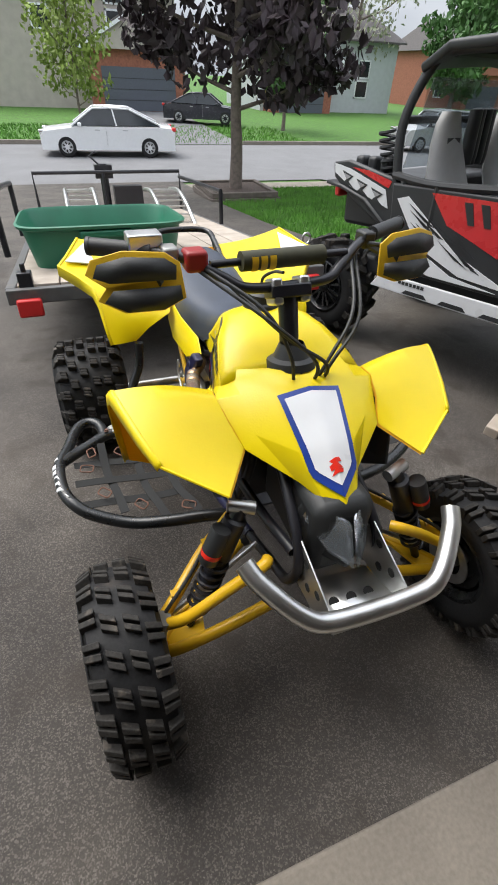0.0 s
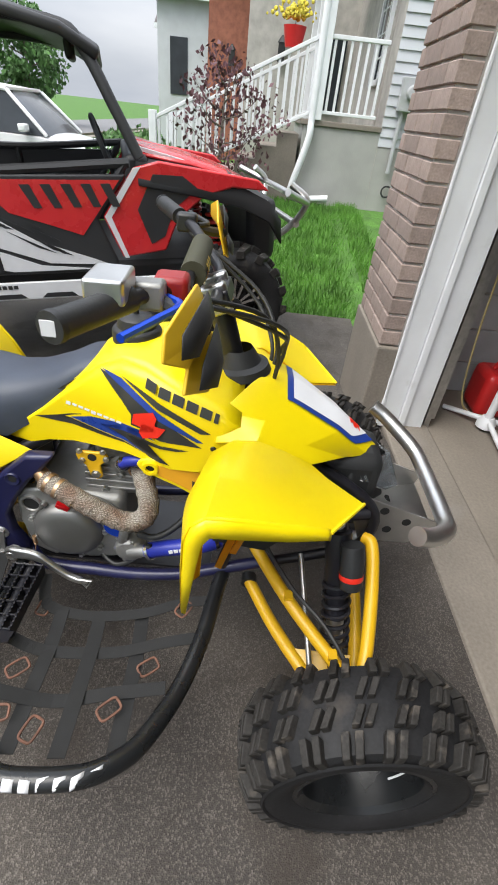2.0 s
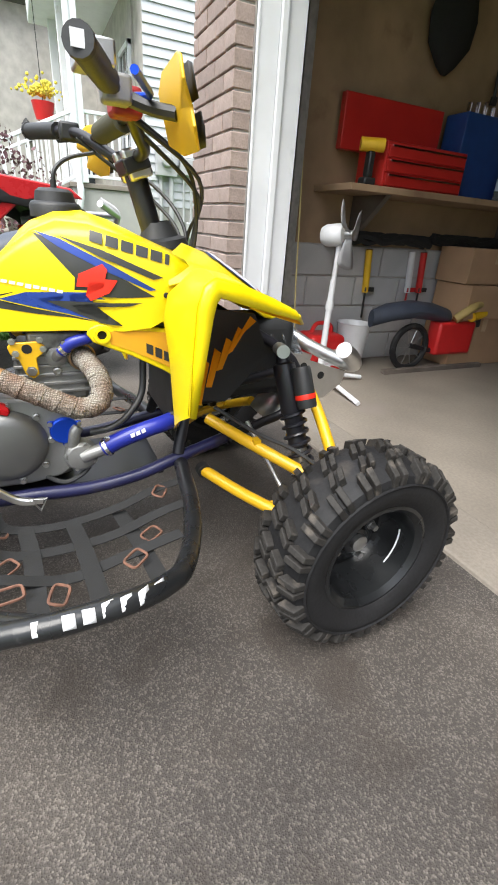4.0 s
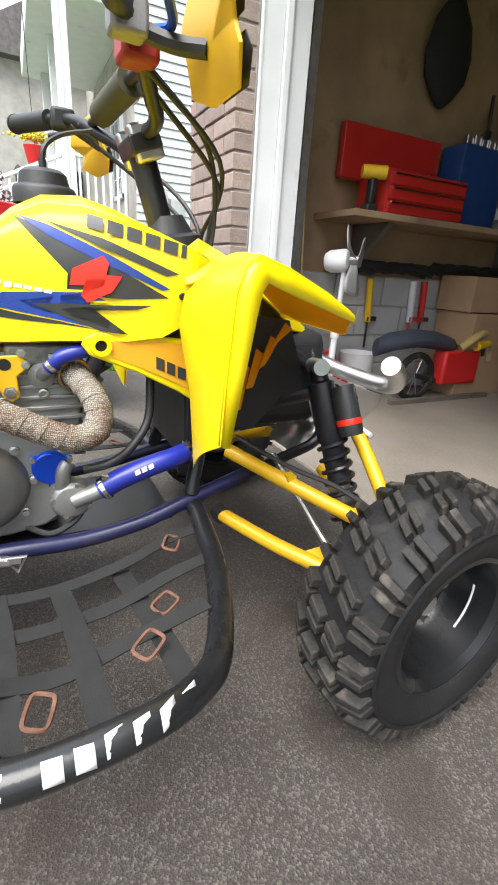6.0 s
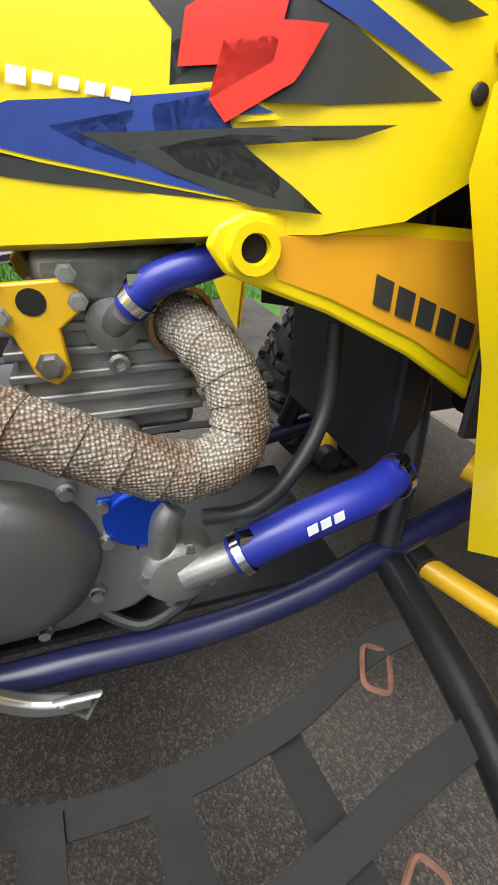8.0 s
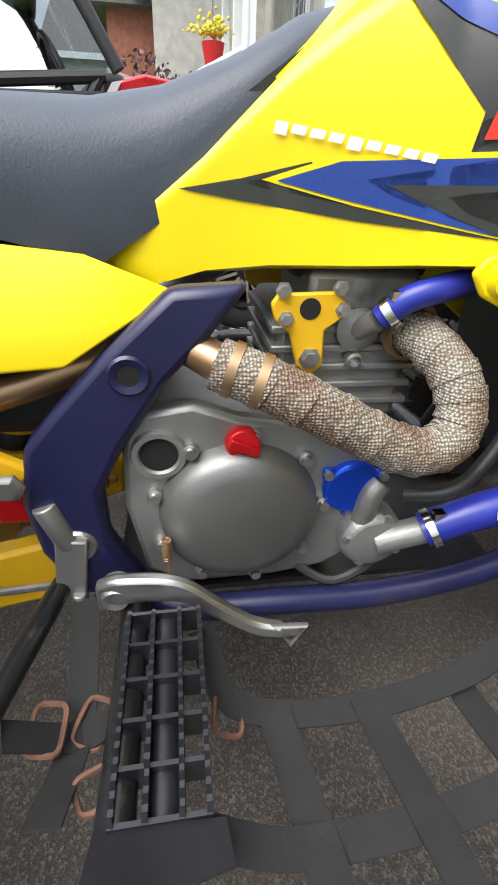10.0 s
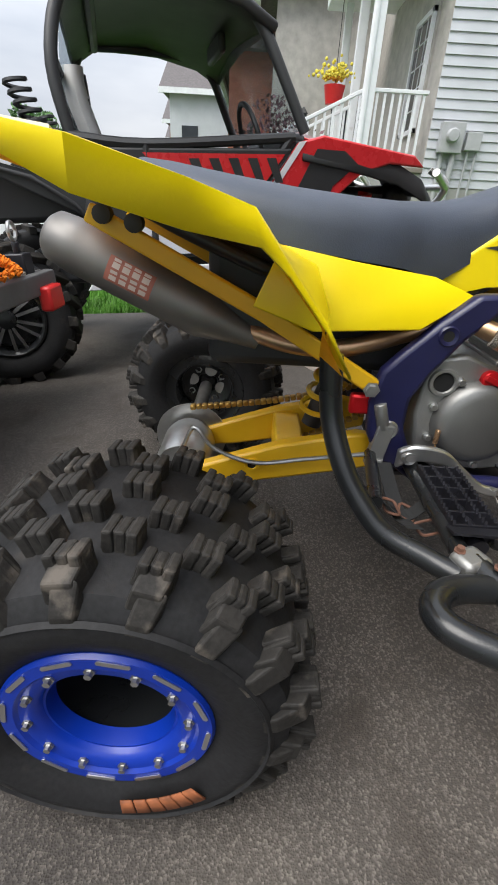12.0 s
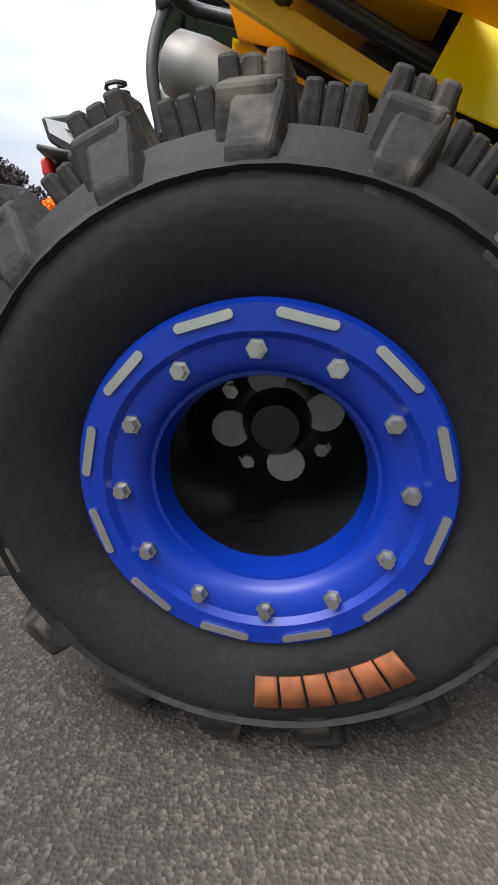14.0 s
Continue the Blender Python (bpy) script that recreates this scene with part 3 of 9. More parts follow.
def baluster_rail(a, b, n, parent, h=0.86):
    A, B = Vector(a), Vector(b)
    bm = nb()
    d = B - A
    m = d.to_track_quat("Y", "Z").to_matrix()
    box(bm, (A + B) / 2 + Vector((0, 0, h)), (0.06, d.length, 0.045), m)
    rl = part("railing", bm, WHITE_PAINT, parent, "white painted wooden railing", smooth=False, bevel=0.006)
    bm = nb()
    box(bm, (A + B) / 2 + Vector((0, 0, 0.09)), (0.05, d.length, 0.04), m)
    part("bottom_rail", bm, WHITE_PAINT, rl, smooth=False, bevel=0.006)
    for k in range(n):
        p = A + d * (k + 0.5) / n
        bm = nb()
        slab(bm, p.x - 0.016, p.x + 0.016, p.y - 0.016, p.y + 0.016, p.z + 0.10, p.z + h - 0.015)
        part("baluster", bm, WHITE_PAINT, rl, smooth=False)


baluster_rail((NX, -1.66, 1.27), (NX, -0.92, 1.27), 7, neigh)
baluster_rail((NX, -0.80, 1.27), (NX, 1.35, 0.24), 19, neigh)
baluster_rail((NX + 1.3, -0.80, 1.27), (NX + 1.3, 1.35, 0.24), 19, neigh)
for x, y in ((NX, -0.86), (NX + 1.3, -0.86), (NX + 3.0, -0.86)):
    bm = nb()
    slab(bm, x - 0.065, x + 0.065, y - 0.065, y + 0.065, 1.27, 3.86)
    part("porch_post", bm, WHITE_PAINT, neigh, "white square porch post", smooth=False, bevel=0.008)
for x in (NX, NX + 1.3):
    bm = nb()
    slab(bm, x - 0.05, x + 0.05, 1.33, 1.43, 0.1, 1.18)
    part("newel_post", bm, WHITE_PAINT, neigh, smooth=False, bevel=0.006)
for k in range(6):
    bm = nb()
    slab(bm, NX + 0.06, NX + 1.24, -0.66 + 0.29 * k, -0.36 + 0.29 * k, -0.1, 1.09 - 0.175 * k)
    part("step", bm, CONC, neigh, smooth=False, bevel=0.01)
bm = nb()
tube(bm, [(NX - 0.06, -0.80, 3.8), (NX - 0.06, -0.80, 1.30), (NX - 0.10, -0.80, 1.20), (NX - 0.11, -0.78, 1.0), (NX - 0.11, -0.62, 0.42), (NX - 0.12, -0.66, 0.34), (NX - 0.14, -0.80, 0.32), (NX - 0.16, -1.18, 0.36)], 0.045, 10, 4)
part("downspout", bm, WHITE_PAINT, neigh, "white downspout with an elbow over the grass")
# porch window, door wall
bm = nb()
slab(bm, NX + 0.55, NX + 3.2, -1.90, -1.74, 1.27, 4.0)
part("porch_wall", bm, STONE, neigh, smooth=False)
for x0, x1 in ((NX + 0.62, NX + 1.45),):
    bm = nb()
    for a, b, c, d in ((x0, x0 + 0.07, 1.75, 3.2), (x1 - 0.07, x1, 1.75, 3.2), (x0, x1, 1.75, 1.82), (x0, x1, 3.13, 3.2)):
        slab(bm, a, b, -1.745, -1.69, c, d)
    w = part("window", bm, WHITE_PAINT, neigh, "white framed window", smooth=False, bevel=0.005)
    bm = nb()
    slab(bm, x0 + 0.06, x1 - 0.06, -1.735, -1.72, 1.8, 3.15)
    part("pane", bm, DARK_GLASS, w, smooth=False)
    bm = nb()
    for k in (1, 2):
        slab(bm, x0 + (x1 - x0) * k / 3 - 0.008, x0 + (x1 - x0) * k / 3 + 0.008, -1.72, -1.712, 1.8, 3.15)
    for k in range(1, 5):
        slab(bm, x0, x1, -1.72, -1.712, 1.8 + 0.27 * k - 0.008, 1.8 + 0.27 * k + 0.008)
    part("muntin", bm, WHITE_PAINT, w, smooth=False)
# electric meter and conduits
meter = thing("electric_meter", (NX - 0.1, -2.1, 1.7), "grey electric meter box with conduits on pale siding", "meter")
GREYBOX = mat("grey_box_paint", (0.40, 0.41, 0.42), 0.5, vary=0.06)
bm = nb()
slab(bm, NX - 0.14, NX - 0.02, -2.22, -1.90, 1.46, 1.82)
part("box", bm, GREYBOX, meter, smooth=False, bevel=0.01)
bm = nb()
lathe(bm, [(0.085, 0), (0.085, 0.05), (0.07, 0.07), (0, 0.075)], (NX - 0.14, -2.05, 1.66), (-1, 0, 0), 20)
part("dial", bm, GREYBOX, meter)
bm = nb()
slab(bm, NX - 0.12, NX - 0.02, -2.48, -2.27, 1.50, 1.72)
part("box", bm, GREYBOX, meter, smooth=False, bevel=0.01)
for y, z0, z1, r in ((-1.98, 0.75, 1.46, 0.03), (-2.14, 0.35, 1.46, 0.04), (-2.34, 0.85, 1.5, 0.018), (-2.46, 0.65, 1.5, 0.018)):
    bm = nb()
    rod(bm, (NX - 0.06, y, z0), (NX - 0.06, y, z1), r, 10)
    part("conduit", bm, GREYBOX, meter)
bm = nb()
slab(bm, NX - 0.12, NX - 0.02, -2.55, -2.38, 0.60, 0.85)
part("gas_box", bm, GREYBOX, meter, smooth=False, bevel=0.02)
bm = nb()
tube(bm, [(NX - 0.07 + 0.0, -2.02 + 0.07 * math.cos(t), 0.52 + 0.07 * math.sin(t)) for t in np.linspace(0, 6.28, 14)], 0.012, 6, 1)
part("hose_loop", bm, BLACK_PLASTIC, meter)
# hanging flower pot
pot = thing("hanging_flower_pot", (NX + 0.55, -0.45, 2.25), "red hanging pot with yellow flowers", "flower pot")
bm = nb()
lathe(bm, [(0.0, 0), (0.11, 0), (0.15, 0.2), (0.155, 0.22), (0.13, 0.21), (0, 0.19)], (NX + 0.55, -0.45, 2.03), (0, 0, 1), 18)
part("pot", bm, RED_PLASTIC, pot)
bm = nb()
rg = random.Random(9)
for _ in range(160):
    c = Vector((NX + 0.55 + rg.gauss(0, 0.11), -0.45 + rg.gauss(0, 0.11), 2.33 + abs(rg.gauss(0, 0.08))))
    bmesh.ops.create_icosphere(bm, subdivisions=1, radius=rg.uniform(0.015, 0.032), matrix=Matrix.Translation(c))
tagged(part("flowers", bm, FLOWER, pot), kind="stuff")
bm = nb()
rod(bm, (NX + 0.55, -0.45, 2.25), (NX + 0.55, -0.45, 3.85), 0.005, 6)
part("hanger", bm, BLACK_PLASTIC, pot)

# ---- leafy things ----
def leaf_cloud(bm, centres, n, size, rg, flat=0.6):
    for _ in range(n):
        c, r = centres[rg.randrange(len(centres))]
        while True:
            v = Vector((rg.uniform(-1, 1), rg.uniform(-1, 1), rg.uniform(-1, 1)))
            if 0.25 < v.length < 1:
                break
        p = Vector(c) + Vector((v.x * r, v.y * r, v.z * r * flat))
        s = size * rg.uniform(0.6, 1.4)
        m = Euler((rg.uniform(0, 6.3), rg.uniform(0, 6.3), rg.uniform(0, 6.3))).to_matrix()
        q = [bm.verts.new(p + m @ Vector(a) * s) for a in ((-0.5, 0, 0), (0, -0.33, 0.06), (0.55, 0, 0), (0, 0.33, 0.06))]
        bm.faces.new(q)


def tree(name, base, h, trunk_h, r, leaf, n, size, label, seed, spread=1.0, bare=False):
    rg = random.Random(seed)
    t = thing(name, base, label, "tree")
    B = Vector(base)
    bm = nb()
    tube(bm, [B + Vector((0, 0, -0.1)), B + Vector((0.03, 0.02, trunk_h * 0.5)), B + Vector((0, 0.05, trunk_h)), B + Vector((0.1, 0, h * 0.8))], [r * 1.25, r, r * 0.85, r * 0.25], 10, 4)
    centres = []
    for k in range(15):
        a = k * 2.4 + rg.uniform(-0.3, 0.3)
        f = (k + 0.5) / 15
        z = trunk_h * 0.95 + (h - trunk_h) * f * 0.85
        reach = spread * (h - trunk_h) * 0.48 * (0.55 + 0.9 * math.sin(math.pi * min(1, f * 0.9 + 0.12))) * rg.uniform(0.7, 1.1) * 0.75
        tip = B + Vector((math.cos(a) * reach, math.sin(a) * reach, z + (h - trunk_h) * 0.14))
        tube(bm, [B + Vector((0, 0, z - 0.05 * h)), B + Vector((math.cos(a) * reach * 0.5, math.sin(a) * reach * 0.5, z)), tip], [r * 0.4, r * 0.22, r * 0.08], 6, 3)
        for w in (0.45, 0.75, 1.0):
            centres.append((B + Vector((math.cos(a) * reach * w, math.sin(a) * reach * w, z + (h - trunk_h) * 0.12 * w)), (h - trunk_h) * rg.uniform(0.12, 0.2)))
    centres.append((B + Vector((0, 0, h - 0.1 * h)), (h - trunk_h) * 0.18))
    part("trunk", bm, BARK, t)
    bm = nb()
    leaf_cloud(bm, centres, n, size, rg, 0.75)
    part("crown", bm, leaf, t, smooth=False)
    return t


tree("maple_tree", (3.65, 11.2, -1.12), 7.4, 2.15, 0.14, LEAF_PURPLE, 9000, 0.24, "dark purple maple tree in a timber planter", 1, 1.15)
tree("small_tree", (0.9, 27.5, -1.25), 6.2, 1.3, 0.07, LEAF_LIME, 2600, 0.22, "slender lime green tree on the far lawn", 2, 0.6)
tree("small_tree", (12.5, 29.0, -1.2), 5.4, 1.4, 0.10, LEAF_GREEN, 4500, 0.24, "round green tree on the far lawn", 3, 0.95)
tree("tall_tree", (24, 42, -0.85), 15.0, 3.0, 0.22, LEAF_PALE, 3000, 0.28, "tall airy tree with pale spring leaves", 4, 0.75)
tree("maple_tree", (36, 33, -1.05), 12.5, 2.6, 0.25, LEAF_PURPLE, 7000, 0.42, "dark purple maple tree beyond the road", 5, 1.0)
tree("maple_tree", (44, 30, -1.12), 11.0, 2.6, 0.25, LEAF_PURPLE, 6000, 0.42, "dark purple maple tree beyond the road", 6, 1.0)
tree("roadside_tree", (30, 36, -1.0), 8.0, 1.5, 0.2, LEAF_GREEN, 4500, 0.40, "green roadside tree beyond the road", 7, 1.0)
tree("roadside_tree", (-9.5, 30, -1.15), 5.2, 0.6, 0.2, LEAF_GREEN, 4500, 0.30, "green garden tree by the far house", 8, 0.9)
tree("roadside_tree", (50, 22, -1.28), 8.5, 1.5, 0.2, LEAF_GREEN, 4000, 0.42, "green roadside tree beyond the road", 11, 1.0)
tree("roadside_tree", (22, 50, -0.8), 9.0, 1.5, 0.2, LEAF_GREEN, 4000, 0.45, "green roadside tree beyond the road", 12, 1.1)
tree("purple_shrub", (6.15, 0.35, 0.12), 1.75, 0.25, 0.03, mat("purple_plum_leaf", (0.11, 0.045, 0.055), 0.6, vary=0.4, scale=4), 1300, 0.06, "purple-leaved plum shrub beside the stair rail", 9, 0.8)
bush = thing("green_shrub", (7.4, 1.9, 0.2), "low green shrub by the porch stairs", "shrub")
bm = nb()
leaf_cloud(bm, [((7.4, 2.0, 0.5), 0.6), ((7.9, 1.9, 0.6), 0.6), ((7.0, 1.8, 0.4), 0.4)], 1800, 0.09, random.Random(3))
part("foliage", bm, LEAF_GREEN, bush, smooth=False)
# planter of stacked timbers
planter = thing("timber_planter", (3.65, 11.2, -1.12), "low square planter of dark landscape timbers", "planter")
for k in range(2):
    for dx, dy, sx, sy in ((0, -0.85, 1.8, 0.12), (0, 0.85, 1.8, 0.12), (-0.85, 0, 0.12, 1.58), (0.85, 0, 0.12, 1.58)):
        bm = nb()
        box(bm, (3.65 + dx * (1 - 0.06 * k), 11.2 + dy * (1 - 0.06 * k), -1.04 + 0.12 * k), (sx * (1 - 0.06 * k), sy, 0.115))
        part("timber", bm, TREATED, planter, smooth=False, bevel=0.012)
bm = nb()
box(bm, (3.65, 11.2, -0.94), (1.5, 1.5, 0.06))
part("soil", bm, mat("soil", (0.07, 0.05, 0.04), 0.95, vary=0.3, scale=20, bump=0.02, bump_scale=30), planter, smooth=False)
# hydrant
hyd = thing("fire_hydrant", (5.15, 7.7, -0.82), "yellow fire hydrant on the verge", "hydrant")
bm = nb()
lathe(bm, [(0.16, 0), (0.16, 0.05), (0.11, 0.06), (0.11, 0.6), (0.14, 0.62), (0.14, 0.68), (0.1, 0.76), (0.04, 0.82), (0, 0.83)], (5.15, 7.7, -0.86), (0, 0, 1), 18)
part("barrel", bm, HYDRANT, hyd)
for d in ((-1, 0, 0), (1, 0, 0), (0, -1, 0)):
    bm = nb()
    lathe(bm, [(0.07, 0.08), (0.07, 0.17), (0.03, 0.19), (0, 0.19)], (5.15, 7.7, -0.38), d, 12)
    part("cap", bm, GREY_DECAL, hyd)

# ---- far houses ----
def far_house(x, y, w, d, h, roof, wallm, label, garage, face=-1, brickm=REDBRICK, rot=0):
    hs = thing("house", (0, 0, 0), label, "house")
    bm = nb()
    slab(bm, -w / 2, w / 2, 0, d, -0.4, h)
    part("wall", bm, wallm, hs, smooth=False)
    bm = nb()
    prism(bm, [(-w / 2 - 0.4, -0.5, h - 0.05), (w / 2 + 0.4, -0.5, h - 0.05), (w / 2 - 1.2, d / 2, h + roof), (-w / 2 + 1.2, d / 2, h + roof)], (0, 0.01, 0.12))
    sheet(bm, [(-w / 2 - 0.4, d + 0.4, h), (-w / 2 + 1.2, d / 2, h + roof), (-w / 2 - 0.4, -0.5, h), (w / 2 + 0.4, d + 0.4, h), (w / 2 - 1.2, d / 2, h + roof), (w / 2 + 0.4, -0.5, h)], [(0, 1, 2), (3, 4, 5), (0, 3, 4, 1)])
    part("roof", bm, SHINGLE, hs, smooth=False)
    gx0, gx1, gh = garage
    bm = nb()
    slab(bm, gx0 - 0.7, gx1 + 0.7, -1.6, 0.05, -0.4, 3.2)
    part("garage_front", bm, brickm, hs, smooth=False)
    bm = nb()
    prism(bm, [(gx0 - 1.1, -2.0, 3.15), (gx1 + 1.1, -2.0, 3.15), ((gx0 + gx1) / 2, -2.0, 4.9)], (0, 2.1, 0))
    part("gable", bm, wallm, hs, smooth=False)
    bm = nb()
    for a, b in (((gx0 - 1.3, -2.2, 3.1), ((gx0 + gx1) / 2, -2.2, 5.05)), ((gx1 + 1.3, -2.2, 3.1), ((gx0 + gx1) / 2, -2.2, 5.05))):
        prism(bm, [a, b, (b[0], b[1], b[2] + 0.2), (a[0], a[1], a[2] + 0.2)], (0, 2.6, 0))
    part("gable_roof", bm, SHINGLE, hs, smooth=False)
    bm = nb()
    for a, b in (((gx0 - 1.3, -2.22, 3.0), ((gx0 + gx1) / 2, -2.22, 4.95)), ((gx1 + 1.3, -2.22, 3.0), ((gx0 + gx1) / 2, -2.22, 4.95))):
        prism(bm, [a, b, (b[0], b[1], b[2] + 0.2), (a[0], a[1], a[2] + 0.2)], (0, 0.02, 0))
    part("fascia", bm, WHITE_PAINT, hs, smooth=False)
    bm = nb()
    slab(bm, gx0, gx1, -1.64, -1.55, 0, gh)
    gd = part("garage_door", bm, DOOR_GREY, hs, smooth=False)
    for k in range(1, 4):
        bm = nb()
        slab(bm, gx0, gx1, -1.655, -1.64, gh * k / 4 - 0.012, gh * k / 4 + 0.012)
        part("door_joint", bm, BLACK_PLASTIC, gd, smooth=False)
    for k in range(3):
        for z in ((3.9, 5.3) if h > 5 else (1.0, 2.3)):
            x0 = -w / 2 + 0.9 + k * w / 3.2
            bm = nb()
            for a, b, c, e in ((x0, x0 + 0.1, z, z + 1.2), (x0 + 1.1, x0 + 1.2, z, z + 1.2), (x0, x0 + 1.2, z, z + 0.1), (x0, x0 + 1.2, z + 1.1, z + 1.2)):
                slab(bm, a, b, -0.06, 0.02, c, e)
            wd = part("window", bm, WHITE_PAINT, hs, smooth=False)
            bm = nb()
            slab(bm, x0 + 0.1, x0 + 1.1, -0.03, 0.02, z + 0.1, z + 1.1)
            part("pane", bm, DARK_GLASS, wd, smooth=False)
    return move(hs, pose(x, y, -0.9, 0, 0, rot))


far_house(1.2, 39.0, 14.5, 9, 6.0, 2.6, TAN_METAL, "tan two-storey house with a dark grey garage door across the road", (1.9, 6.7, 2.3))
far_house(21.5, 41.0, 12, 9, 4.6, 2.2, SIDING, "pale two-storey house across the road", (-5.0, -1.2, 2.3))
far_house(46, 52, 13, 9, 5.0, 2.6, REDBRICK, "red brick house far along the road", (-2.0, 2.0, 2.2))
far_house(-16, 40, 12, 9, 6.0, 2.6, TAN_METAL, "tan two-storey house across the road", (-4.5, -0.5, 2.3))
# terrace beyond the neighbour, seen along its fronts
row = thing("terrace_house", (12.0, -3, 0), "stone and red brick terrace house with white trim", "house")
bm = nb()
slab(bm, 11.2, 20, -10, 0.4, -0.2, 4.4)
part("wall", bm, STONE, row, smooth=False)
bm = nb()
slab(bm, 13.6, 20.5, -10, 1.5, -0.2, 4.0)
part("brick_bay", bm, REDBRICK, row, smooth=False)
for zz, x0, x1, y0, y1 in ((4.4, 10.9, 20.6, -10, 0.8), (4.0, 13.3, 21, -10, 1.9)):
    bm = nb()
    prism(bm, [(x0, y1, zz), (x0, y1 - 4, zz + 2.4), (x0, y1 - 9, zz)], (x1 - x0, 0, 0))
    part("roof", bm, SHINGLE, row, smooth=False)
    bm = nb()
    slab(bm, x0 - 0.05, x1, y1 - 0.05, y1 + 0.08, zz - 0.18, zz + 0.03)
    part("eave", bm, WHITE_PAINT, row, smooth=False)
for x, y, z in ((11.17, -0.3, 2.3), (13.57, 0.9, 2.3)):
    bm = nb()
    box(bm, (x - 0.06, y, z), (0.13, 0.14, 0.3))
    lathe(bm, [(0.1, 0.15), (0.02, 0.26), (0, 0.27)], (x - 0.06, y, z), (0, 0, 1), 6)
    part("lantern", bm, BLACK_PLASTIC, row, "black wall lantern", smooth=False)
bm = nb()
slab(bm, 11.14, 11.2, -1.6, -0.9, 1.4, 2.6)
part("window", bm, DARK_GLASS, row, smooth=False)
for k, (x, lab) in enumerate(((22.5, "pale sided terrace house with a gabled roof"), (31.5, "brick terrace house with a gabled roof"), (41, "brick terrace house with a gabled roof"))):
    r2 = thing("terrace_house", (x, 0, 0), lab, "house")
    y1 = 4.6 + 1.6 * k
    bm = nb()
    slab(bm, x, x + 8.4, -9, y1, -0.2, 4.6)
    part("wall", bm, SIDING if k == 0 else REDBRICK, r2, smooth=False)
    bm = nb()
    prism(bm, [(x - 0.3, y1 + 0.4, 4.6), (x + 4.2, y1 + 0.4, 7.2), (x + 8.7, y1 + 0.4, 4.6)], (0, -10, 0))
    part("roof", bm, SHINGLE, r2, smooth=False)
    for q in range(3):
        bm = nb()
        slab(bm, x - 0.03, x + 0.02, y1 - 1.2 - 2 * q, y1 - 0.5 - 2 * q, 1.6, 3.4)
        part("window", bm, DARK_GLASS, r2, smooth=False)
    bm = nb()
    slab(bm, x - 0.35, x - 0.28, -9, y1 + 0.4, 4.45, 4.65)
    part("eave", bm, WHITE_PAINT, r2, smooth=False)

